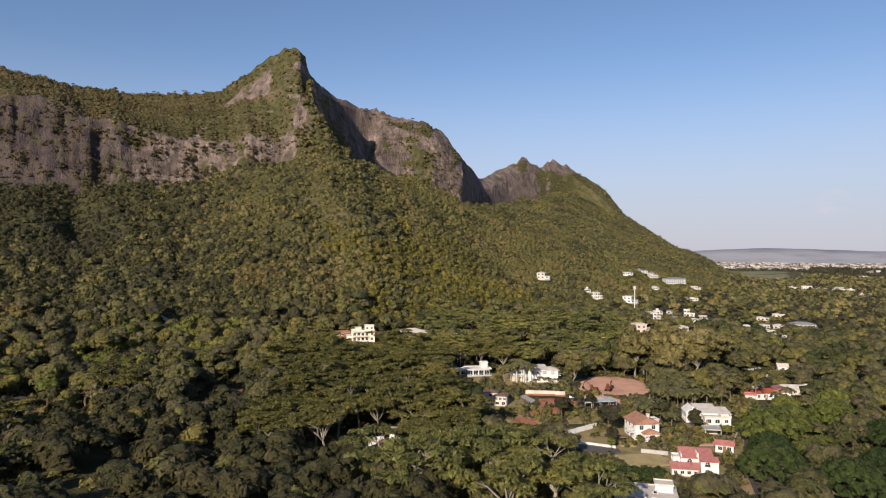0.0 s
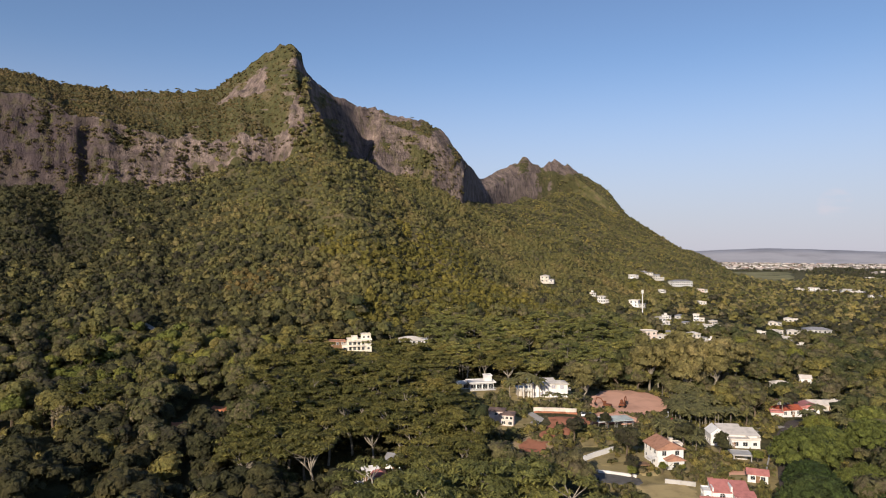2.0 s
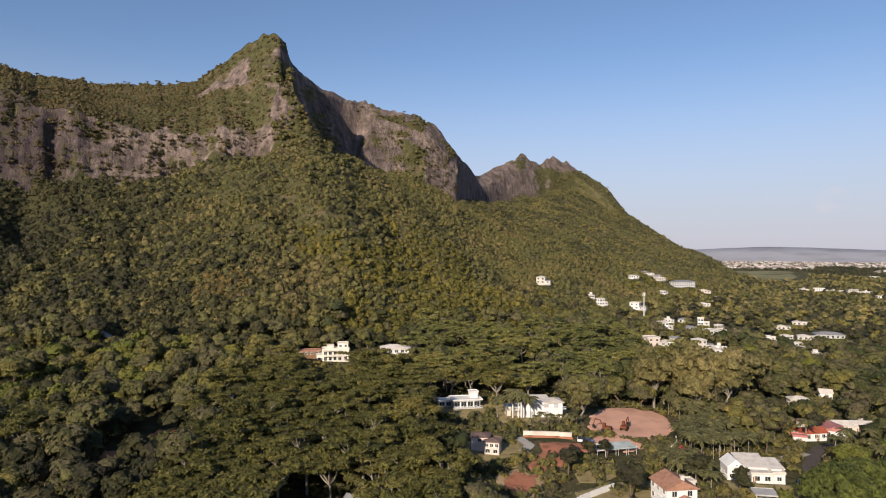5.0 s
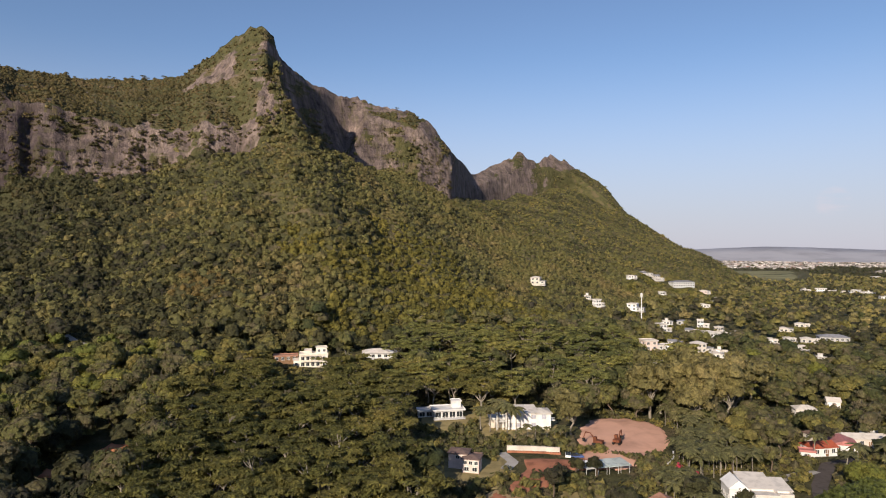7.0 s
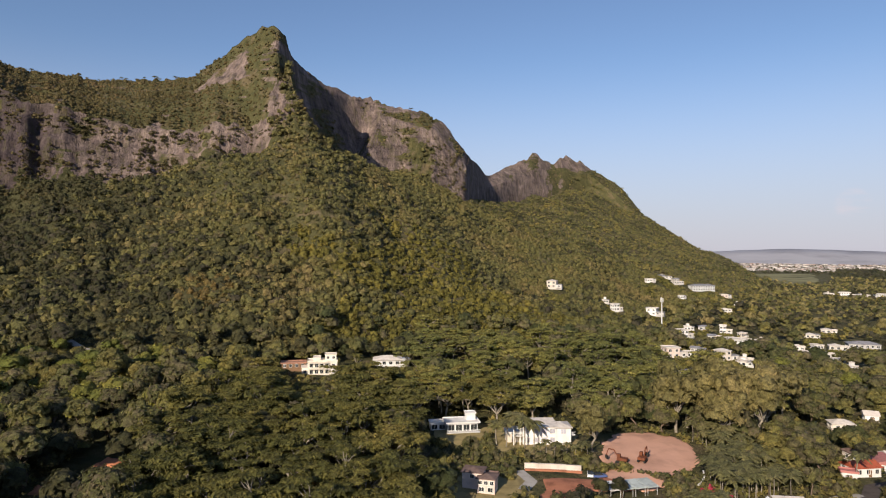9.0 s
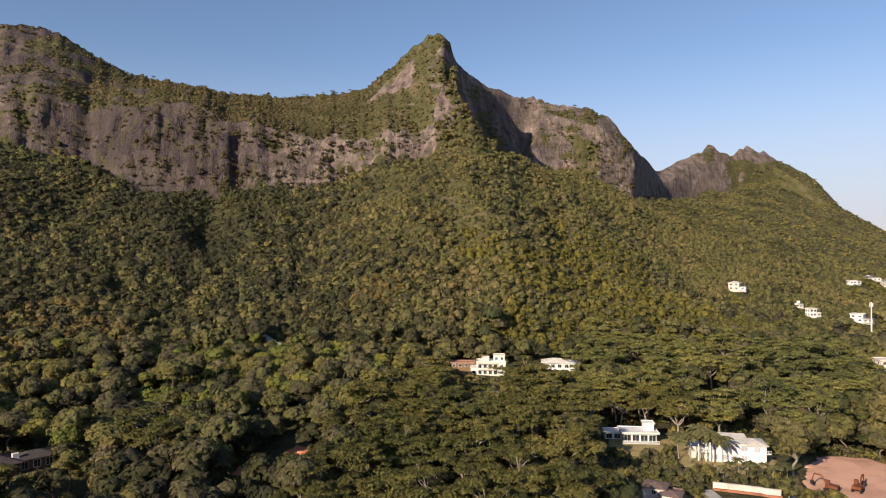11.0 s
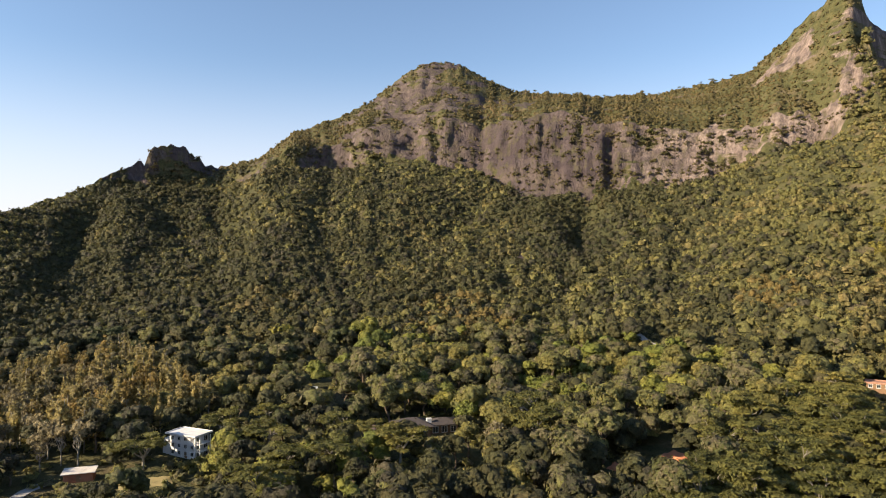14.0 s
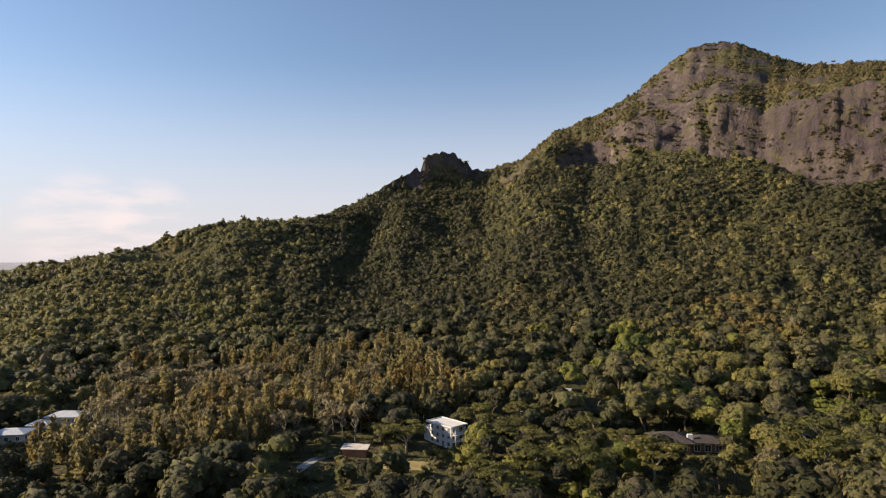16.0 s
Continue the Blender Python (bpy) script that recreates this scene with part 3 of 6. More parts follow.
def far_hills():
    """Hills on the horizon, with the haze of distance put into their colour."""
    th = np.arange(-180, 180, 0.5)
    far = np.interp(th, [a for a, _ in sorted(FAR_HILL)], [k for _, k in sorted(FAR_HILL)]) + fnoise(th * 0.35, 0 * th, 44, 4) * 3
    rows = []
    for r, k in ((4020, -0.05), (4200, 0.22), (4450, 0.62), (4700, 1.0), (4800, 0.5)):
        a = np.radians(th)
        rows.append(np.stack([CENTRE[0] - np.sin(a) * r, CENTRE[1] + np.cos(a) * r, far * k + (fnoise(th * 0.8, 0 * th + k, 45, 3) * 3 if 0 < k < 1 else 0)], -1))
    n = len(th)
    i, j = np.arange(4)[:, None] * n, np.arange(n)[None]
    j2 = (j + 1) % n
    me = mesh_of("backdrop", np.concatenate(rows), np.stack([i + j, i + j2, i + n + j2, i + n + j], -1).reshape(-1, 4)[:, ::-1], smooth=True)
    me.materials.append(grained("haze_tinted_hill", (0.30, 0.30, 0.33), 0.95, 0.004, 0.25))
    tagged(new("backdrop", me), "hills on the horizon tinted grey-blue for haze", "hills", kind="structure")


terrain()


# ---- forest ----
def dome(rings, sides):
    v = [(0, 0, 1.0)] + [(math.cos(2 * math.pi * (k + 0.5 * (n % 2)) / sides) * math.cos(radians(e)), math.sin(2 * math.pi * (k + 0.5 * (n % 2)) / sides) * math.cos(radians(e)), math.sin(radians(e)))
                         for n, e in enumerate(rings) for k in range(sides)]
    f = [(0, 1 + k, 1 + (k + 1) % sides) for k in range(sides)]
    for n in range(len(rings) - 1):
        for k in range(sides):
            a, c = 1 + sides * n + k, 1 + sides * n + (k + 1) % sides
            f += [(a, a + sides, c), (c, a + sides, c + sides)]
    return np.array(v), np.array(f)


DOME_LOW, PAD = dome((34, -18), 5), dome((5,), 6)


def blobs(centres, radii, per, leaf, flat, g, rough=0.2, jitter=0.5, shape=None, up=0.0, core=0.8, heart=None, slim=1.0):
    """Leafy lobes: an uneven dome under many small sprays of leaves. Corners, triangles and the lobe of each face."""
    cap, cap_faces = shape or DOME_LOW
    n = len(centres)
    grow = 1 + g.normal(size=(n, len(cap), 1)) * rough
    squash = np.stack([np.ones(n), np.ones(n), np.broadcast_to(flat, (n,))], -1)[:, None]
    v = centres[:, None] + cap[None] * grow * (radii * core)[:, None, None] * squash
    tri = (np.arange(n) * len(cap))[:, None, None] + cap_faces[None]
    d = g.normal(size=(n, per, 3))
    d[..., 2] = np.abs(d[..., 2]) - 0.3
    d /= np.linalg.norm(d, axis=-1, keepdims=True)
    c = centres[:, None] + d * (0.72 + 0.42 * g.random((n, per, 1))) * radii[:, None, None] * squash
    nrm = d + g.normal(size=d.shape) * jitter + np.array([0, 0, up])
    if heart is not None:
        away = c - heart[:, None]
        nrm = nrm * 0.7 + away / (np.linalg.norm(away, axis=-1, keepdims=True) + 1e-9)
    nrm /= np.linalg.norm(nrm, axis=-1, keepdims=True)
    t1 = np.cross(nrm, g.normal(size=d.shape))
    t1 /= np.linalg.norm(t1, axis=-1, keepdims=True) + 1e-9
    t2 = np.cross(nrm, t1)
    s = (leaf * radii[:, None, None]) * (0.5 + 0.9 * g.random((n, per, 1)))
    q = np.stack([c + t1 * s * 1.25 / slim, c - t1 * s * 0.7 / slim + t2 * s * slim, c - t1 * s * 0.8 / slim - t2 * s * 0.9 * slim], 2).reshape(-1, 3)
    leaves = n * len(cap) + np.arange(n * per * 3).reshape(-1, 3)
    lobe = np.r_[np.repeat(np.arange(n), len(cap_faces)), np.repeat(np.arange(n), per)]
    return np.concatenate([v.reshape(-1, 3), q]), np.concatenate([tri.reshape(-1, 3), leaves]), np.zeros((0, 4), int), lobe


def scatter(n, th0, th1, r0, r1, seed):
    g = np.random.default_rng(seed)
    th = g.uniform(th0, th1, n)
    r = np.sqrt(g.uniform(r0 * r0, r1 * r1, n))
    a = np.radians(th)
    return CENTRE[0] - np.sin(a) * r, CENTRE[1] + np.cos(a) * r, th, r


def slope_at(x, y, d=4.0):
    return np.hypot(height(x + d, y) - height(x - d, y), height(x, y + d) - height(x, y - d)) / (2 * d)



# ---- plan of the valley: where it is open ----
# houses and open ground: x, y, radius, length of the low strip towards CENTRE, kept open for the camera's view
VILLAGE_YARDS = [(74, 190, 9, 8), (91, 211, 6, 6), (70, 223, 8, 14), (101, 246, 14, 10), (52, 164, 11, 4), (63, 200, 10, 0), (50, 211, 9, 20), (141, 284, 7, 22), (160, 292, 10, 22),
                 (165, 334, 6, 14), (184, 346, 5, 24), (66, 268, 9, 20), (30, 236, 6, 6), (56, 184, 8, 0), (98, 226, 5, 4), (48, 228, 6, 10)]
HILL_YARDS = [(23, 262, 10, 26), (43, 305, 14, 18), (15, 316, 13, 40), (-48, 382, 11, 40), (-62, 385, 8, 40), (-20, 409, 10, 22), (-24, 207, 7, 14), (-15, 218, 4, 10),
              (45, 270, 13, 12), (64, 262, 9, 8), (79, 297, 21, 24), (-40, 345, 4, 0), (-96, 255, 5, 14)]
WEST_YARDS = [(-194, 163, 8, 32), (-265, 35, 9, 22), (-250, 22, 9, 22), (-195, 132, 6, 12), (-178, 147, 6, 4), (-182, 136, 5, 4), (-169, 218, 8, 9), (-159, 236, 9, 9), (-231, 229, 4, 16), (-90, 275, 6, 24), (-94, 265, 3, 8), (-164, 384, 3, 0), (-190, 116, 5, 6)]
OPEN = VILLAGE_YARDS + HILL_YARDS + WEST_YARDS
# homes farther out: x, y, width, storeys, kind
HOMES = [(309, 856, 29, 2, "hall"), (266, 862, 17, 1, "grey"), (281, 858, 13, 2, "grey"), (229, 793, 10, 1, "white"), (153, 636, 9, 2, "white"), (147, 650, 6, 1, "cream"), (101, 641, 13, 2, "cream"), (192, 653, 15, 2, "white"),
         (251, 755, 8, 1, "white"), (331, 839, 12, 1, "pink"), (334, 813, 14, 1, "white"), (280, 715, 9, 1, "white"), (200, 596, 8, 1, "white"), (182, 552, 11, 2, "white"), (213, 598, 8, 1, "slate"), (226, 587, 9, 2, "white"),
         (236, 580, 7, 1, "cream"), (216, 545, 20, 1, "white"), (202, 549, 9, 1, "grey"), (148, 474, 14, 2, "pink"), (160, 479, 8, 1, "white"), (170, 495, 9, 1, "grey"), (180, 477, 12, 2, "cream"), (190, 472, 8, 1, "pale"),
         (185, 462, 9, 1, "pale"), (138, 419, 9, 1, "grey"), (130, 428, 6, 1, "cream"), (167, 423, 7, 1, "white"), (240, 556, 9, 1, "white"), (250, 551, 8, 1, "grey"), (259, 546, 10, 1, "white"), (250, 517, 13, 1, "pink"),
         (262, 513, 10, 1, "white"), (289, 547, 12, 1, "pale"), (277, 552, 8, 1, "white"), (254, 487, 10, 1, "white"), (247, 461, 6, 1, "white"), (310, 553, 20, 1, "slate"), (631, 1102, 26, 2, "white"), (650, 1094, 18, 1, "cream"),
         (662, 1068, 22, 2, "white"), (678, 1062, 16, 1, "white"), (1066, 1612, 30, 2, "white"), (1090, 1602, 22, 1, "cream"), (648, 978, 20, 1, "white"), (612, 1120, 14, 1, "pale"), (300, 600, 11, 1, "cream"), (336, 640, 12, 1, "pale")]
# wide domed trees: x, y, size
RAIN_DARK = [(94.5, 183, 1.27), (109, 171, 1.2), (126, 182, 1.15), (104, 203, 0.95), (150, 215, 1.1)]
RAIN_OLIVE = [(113, 221, 1.4), (128, 236, 1.25), (115, 203, 0.7), (123, 207, 0.7), (146, 240, 1.2), (160, 262, 1.1)]
ROAD = [(84, 165), (92, 190), (101, 210), (112, 232), (124, 255), (138, 274), (152, 280)]


def near_line(x, y, line):
    best = np.full(np.shape(x), 1e9)
    for (ax, ay), (bx, by) in zip(line, line[1:]):
        s = np.clip(((x - ax) * (bx - ax) + (y - ay) * (by - ay)) / ((bx - ax) ** 2 + (by - ay) ** 2), 0, 1)
        best = np.minimum(best, np.hypot(x - ax - s * (bx - ax), y - ay - s * (by - ay)))
    return best


def clear_of(x, y, spread=0.0):
    """Outside the houses and yards. spread: the crown's radius."""
    ok = near_line(x, y, ROAD) > 3.5 + spread * 0.5
    for hx, hy, r, _ in OPEN:
        ok &= np.hypot(x - hx, y - hy) > r + spread * 0.75
    for hx, hy, s in RAIN_DARK + RAIN_OLIVE:
        ok &= np.hypot(x - hx, y - hy) > 7.6 * s + spread * 0.6
    for hx, hy, w, *_ in HOMES:
        ok &= np.hypot(x - hx, y - hy) > w * 0.6 + spread * 0.6
    return ok


def home_strip(hx, hy):
    """The low strip of a far home, from its door towards CENTRE, kept open for the camera's view."""
    d = math.hypot(CENTRE[0] - hx, CENTRE[1] - hy)
    return (hx, hy), (hx + (CENTRE[0] - hx) / d * (14 + d * 0.065), hy + (CENTRE[1] - hy) / d * (14 + d * 0.065))


def in_garden(x, y):
    """In the low garden strips in front of the houses, where only bushes grow so that the camera sees the houses."""
    low = np.zeros(np.shape(x), bool)
    for hx, hy, r, length in OPEN:
        if length:
            d = math.hypot(CENTRE[0] - hx, CENTRE[1] - hy)
            ex, ey = hx + (CENTRE[0] - hx) / d * (r + length), hy + (CENTRE[1] - hy) / d * (r + length)
            low |= near_line(x, y, [(hx, hy), (ex, ey)]) < r * 0.95
    for hx, hy, w, *_ in HOMES:
        (ax, ay), (bx, by) = home_strip(hx, hy)
        low |= near_line(x, y, [(ax, ay), (bx, by)]) < w * 0.52
    return low


# ---- things and parts ----
def mesh_from(bm, name, mat):
    me = bpy.data.meshes.new(name)
    bm.to_mesh(me)
    bm.free()
    me.materials.append(mat)
    return me


def part(name, bm, mat, parent, label="", at=None):
    """One mesh under a thing or part. bm: a bmesh, or a mesh that alike parts share."""
    me = bm if isinstance(bm, bpy.types.Mesh) else mesh_from(bm, name, mat)
    ob = new(name, me)
    ob.parent = parent
    if at is not None:
        ob.matrix_basis = at
    return tagged(ob, label)


def thing(name, x, y, rz=0.0, label="", category="", group="", dz=0.0, scale=1.0):
    ob = new(name)
    ob.empty_display_size = 0.5
    ob.matrix_basis = Matrix.LocRotScale((x, y, float(height(x, y)) + dz), Euler((0, 0, radians(rz))), (scale,) * 3)
    return tagged(ob, label, category, group)


def box(bm, x0, x1, y0, y1, z0, z1, bevel=0.0):
    c = Matrix.Translation(((x0 + x1) / 2, (y0 + y1) / 2, (z0 + z1) / 2)) @ Matrix.Diagonal((x1 - x0, y1 - y0, z1 - z0, 1))
    made = bmesh.ops.create_cube(bm, size=1, matrix=c)
    if bevel:
        edges = list({e for v in made["verts"] for e in v.link_edges})
        bmesh.ops.bevel(bm, geom=edges, offset=bevel, segments=1, affect="EDGES")
    return bm


def prism(bm, outline, axis, lo, hi):
    """A closed outline of (across, up) drawn out along x or y."""
    put = (lambda a, z, s: (s, a, z)) if axis == "x" else (lambda a, z, s: (a, s, z))
    rows = [[bm.verts.new(put(a, z, s)) for a, z in outline] for s in (lo, hi)]
    n = len(outline)
    for k in range(n):
        bm.faces.new((rows[0][k], rows[0][(k + 1) % n], rows[1][(k + 1) % n], rows[1][k]))
    bm.faces.new(rows[0][::-1])
    bm.faces.new(rows[1])
    bmesh.ops.recalc_face_normals(bm, faces=bm.faces[:])
    return bm


def tube(points, radii, sides=6):
    pts, radii = np.asarray(points, float), np.asarray(radii, float)
    ahead = np.gradient(pts, axis=0)
    ahead /= np.linalg.norm(ahead, axis=1, keepdims=True) + 1e-9
    side = np.cross(ahead, np.array([0.3, 0.9, 0.2]))
    side /= np.linalg.norm(side, axis=1, keepdims=True) + 1e-9
    other = np.cross(ahead, side)
    a = 2 * np.pi * np.arange(sides) / sides
    v = pts[:, None] + radii[:, None, None] * (np.cos(a)[None, :, None] * side[:, None] + np.sin(a)[None, :, None] * other[:, None])
    n = len(pts)
    i, j = np.arange(n - 1)[:, None] * sides, np.arange(sides)[None]
    j2 = (j + 1) % sides
    f = np.stack([i + j, i + j2, i + sides + j2, i + sides + j], -1).reshape(-1, 4)
    return v.reshape(-1, 3), f


def joined(pieces):
    vs, fs, n = [], [], 0
    for v, f in pieces:
        vs.append(v)
        fs.append(f + n)
        n += len(v)
    return np.concatenate(vs), np.concatenate(fs)


def limb(g, start, end, r0, r1, bend=0.12, n=4):
    start, end = np.array(start, float), np.array(end, float)
    s = np.linspace(0, 1, n + 1)[:, None]
    sway = g.normal(size=3) * np.linalg.norm(end - start) * bend
    return tube(start + (end - start) * s + sway * np.sin(np.pi * s), np.linspace(r0, r1, n + 1), 5 if r0 > 0.2 else 3)


def crown_mesh(name, mat, v, tri, quad, tints):
    me = mesh_of(name, v, tri, quad, smooth=True, tints=tints)
    me.materials.append(mat)
    return me


def wood_mesh(name, mat, pieces):
    me = mesh_of(name, *joined(pieces), smooth=True)
    me.materials.append(mat)
    return me


# ---- kinds of trees: each gives the meshes of a trunk and a crown, for a tree about 12 m high ----
def flat_topped(g, mat=None):
    """A feathery umbrella tree: pale forking limbs that carry level, ragged plates of leaves in tiers."""
    fork = np.array([g.normal() * 0.4, g.normal() * 0.4, 4.2])
    wood = [limb(g, (0, 0, -1.0), fork, 0.40, 0.30, 0.05)]
    c, r = [], []
    for k in range(7):
        a = 2 * math.pi * (k + g.uniform(-0.3, 0.3)) / 7
        reach, top = g.uniform(2.2, 5.6), g.uniform(7.4, 11.4)
        mid = fork + np.array([math.cos(a) * reach * 0.6, math.sin(a) * reach * 0.6, (top - 4.2) * 0.62])
        wood.append(limb(g, fork, mid, 0.22, 0.14, 0.07))
        for m in range(4):
            b2, out = a + g.uniform(-0.65, 0.65), reach + g.uniform(-1.2, 1.6)
            end = np.array([math.cos(b2) * out, math.sin(b2) * out, top + g.uniform(-1.3, 0.5) - 0.08 * out])
            wood.append(limb(g, mid, end, 0.11, 0.05, 0.06, 2))
            for h in range(2):
                c.append(end + (g.normal() * 0.8, g.normal() * 0.8, 0.2 + 0.25 * h))
                r.append(g.uniform(0.9, 1.7))
    v, tri, quad, lobe = blobs(np.array(c), np.array(r), 34, 0.24, 0.20, g, 0.3, 0.42, shape=PAD, up=0.9, core=0.6, slim=0.68)
    return wood_mesh("trunk", BARK, wood), crown_mesh("crown", mat or LEAF_FLAT, v, tri, quad, g.random(len(c))[lobe] * 0.5 + 0.2)


def lit_flat_topped(g):
    return flat_topped(g, LEAF_FLAT_LIT)


def lobed_crown(g, mat, radius, z, lobes, per, spread=0.62, flat=0.85, leaf=0.30, lift=(-0.35, 0.6), small=(0.34, 0.58)):
    a = g.uniform(0, 2 * np.pi, lobes)
    d = np.stack([np.cos(a), np.sin(a), 0 * a], -1) * g.uniform(0.2, 1.0, (lobes, 1)) ** 0.6 * spread
    d[:, 2] = g.uniform(*lift, lobes) * (1 - 0.5 * np.hypot(d[:, 0], d[:, 1]))
    d[0] = (0, 0, lift[1] * 0.8)
    c = np.array([0, 0, z]) + d * radius
    v, tri, quad, lobe = blobs(c, radius * g.uniform(*small, lobes), per, leaf, flat, g, 0.2, 0.55, core=0.85, heart=np.repeat(np.array([[0, 0, z - radius * 0.2]]), lobes, 0))
    return c, crown_mesh("crown", mat, v, tri, quad, np.clip(g.random(lobes) * 0.35 + 0.25, 0, 1)[lobe])


def broad(g, mat=None):
    """A dense round-headed tree."""
    c, crown = lobed_crown(g, mat or LEAF_ROUND, 4.6, 7.0, 22, 40, small=(0.24, 0.46), leaf=0.21)
    wood = [limb(g, (0, 0, -1), (0.2, 0.1, 4.2), 0.38, 0.26)] + [limb(g, (0.2, 0.1, 4.0), p, 0.16, 0.06) for p in c[:5]]
    return wood_mesh("trunk", BARK_BROWN, wood), crown


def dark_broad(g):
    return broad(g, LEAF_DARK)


def lime_broad(g):
    return broad(g, LEAF_LIME)


def rain_tree(g, mat=None):
    """A very wide smooth dome on a short pale trunk."""
    n = 76
    k = np.arange(n) + 0.5
    a, q = k * 2.39996 + g.normal(size=n) * 0.12, np.sqrt(k / n)
    c = np.stack([np.cos(a) * q * 6.8, np.sin(a) * q * 6.8, 6.8 - 4.8 * q ** 2.6 + g.normal(size=n) * 0.16], -1)
    v, tri, quad, lobe = blobs(c, g.uniform(1.25, 1.75, n), 26, 0.27, 0.8, g, rough=0.1, up=0.3)
    wood = [limb(g, (0, 0, -1), (0.2, 0, 2.4), 0.5, 0.4)] + [limb(g, (0.2, 0, 2.3), p - (0, 0, 0.6), 0.22, 0.08) for p in c[4:40:4]]
    return wood_mesh("trunk", BARK, wood), crown_mesh("crown", mat or LEAF_RAIN, v, tri, quad, (g.random(n) * 0.2 + 0.35)[lobe])


def bright_rain_tree(g):
    return rain_tree(g, LEAF_CANOPY)


def gum(g):
    """A tall open tree with a pale forked trunk and loose tufts."""
    wood, c, r = [limb(g, (0, 0, -1), (0.3, 0.2, 4.0), 0.36, 0.26, 0.05)], [], []
    for k in range(9):
        a = g.uniform(0, 6.28)
        mid = np.array([math.cos(a) * 1.9, math.sin(a) * 1.9, g.uniform(5.0, 9.2)])
        wood.append(limb(g, (0.3, 0.2, 3.8), mid, 0.2, 0.11, 0.08))
        for m in range(4):
            end = mid + np.array([math.cos(a + g.normal()) * g.uniform(0.8, 2.4), math.sin(a + g.normal()) * g.uniform(0.8, 2.4), g.uniform(0.6, 4.2)])
            wood.append(limb(g, mid, end, 0.09, 0.04, 0.08, 2))
            c.append(end)
            r.append(g.uniform(1.2, 2.1))
    v, tri, quad, lobe = blobs(np.array(c), np.array(r), 20, 0.34, 0.95, g, 0.3, 0.5)
    return wood_mesh("trunk", BARK, wood), crown_mesh("crown", LEAF_GUM, v, tri, quad, (g.random(len(c)) * 0.6 + 0.2)[lobe])


def slender(g):
    """A tall narrow tree of upright feathery plumes with yellowing leaves."""
    c, r, wood = [], [], [limb(g, (0, 0, -1), (0.1, 0.1, 10.5), 0.17, 0.05, 0.02)]
    for k in range(4):
        lean, a, top = g.uniform(0.5, 2.1), g.uniform(0, 6.28), g.uniform(6.8, 11.6)
        for z in np.linspace(3.2 + k * 0.6, top, 5):
            u = z / top
            c.append((math.cos(a) * lean * u + g.normal() * 0.25, math.sin(a) * lean * u + g.normal() * 0.25, z))
            r.append(1.2 * math.sin(math.pi * min(1, 0.15 + 0.8 * u)) ** 0.7 * g.uniform(0.75, 1.2))
        wood.append(limb(g, (0, 0, 2.6), (math.cos(a) * lean, math.sin(a) * lean, top - 0.6), 0.08, 0.03, 0.04))
    c = np.array(c)
    v, tri, quad, lobe = blobs(c, np.array(r), 15, 0.42, 1.35, g, 0.3, 0.6, core=0.62)
    return wood_mesh("trunk", BARK, wood), crown_mesh("crown", (LEAF_DRY, LEAF_AMBER, LEAF_AMBER, LEAF_DRY)[int(g.integers(4))], v, tri, quad, (g.random(len(c)) * 0.5 + 0.2)[lobe])


def leafless(g):
    """A tree that has shed its leaves but for a few tufts."""
    wood, c = [limb(g, (0, 0, -1), (0.1, 0, 4.0), 0.22, 0.16, 0.05)], []
    for k in range(7):
        a = 6.28 * k / 7 + g.normal() * 0.2
        mid = np.array([math.cos(a) * 1.2, math.sin(a) * 1.2, g.uniform(5.5, 7.5)])
        wood.append(limb(g, (0.1, 0, 3.8), mid, 0.13, 0.08))
        for m in range(3):
            end = mid + np.array([g.normal() * 1.1, g.normal() * 1.1, g.uniform(1.4, 3.2)])
            wood.append(limb(g, mid, end, 0.07, 0.03, 0.08, 2))
            c.append(end)
    c = np.array(c)
    v, tri, quad, lobe = blobs(c, g.uniform(0.5, 1.0, len(c)), 9, 0.5, 1.2, g, 0.4, 0.6, core=0.5)
    return wood_mesh("trunk", BARK, wood), crown_mesh("crown", LEAF_TWIG, v, tri, quad, (g.random(len(c)) * 0.5 + 0.2)[lobe])


def palm(g):
    """A palm: a thin ringed trunk under a tuft of arching fronds."""
    top = np.array([g.normal() * 0.3, g.normal() * 0.3, 7.4])
    vs, fs, n = [], [], 0
    for k in range(17):
        a, rise = 6.28 * k / 17 + g.normal() * 0.1, g.uniform(-0.3, 1.1)
        out, side = np.array([math.cos(a), math.sin(a), 0]), np.array([-math.sin(a), math.cos(a), 0])
        s = np.linspace(0, 1, 5)
        line = top + out * (s * 3.5)[:, None] + np.array([0, 0, 1.0]) * (rise * s * 1.6 - 2.0 * s * s)[:, None]
        wide = np.array([0.10, 0.5, 0.62, 0.45, 0.04])
        droop = np.array([0, 0, -0.55]) * wide[:, None]
        v = np.concatenate([line - side * wide[:, None] + droop, line + np.array([0, 0, 0.02]), line + side * wide[:, None] + droop])
        f = [(h * 5 + m, h * 5 + m + 1, h * 5 + m + 6, h * 5 + m + 5) for h in (0, 1) for m in range(4)]
        vs.append(v)
        fs.append(np.array(f) + n)
        n += len(v)
    fronds = mesh_of("crown", np.concatenate(vs), np.concatenate(fs), tints=np.repeat(g.random(17) * 0.5 + 0.2, 8))
    fronds.materials.append(LEAF_PALM)
    return wood_mesh("trunk", BARK, [limb(g, (0, 0, -0.5), top, 0.20, 0.13, 0.02, 6)]), fronds


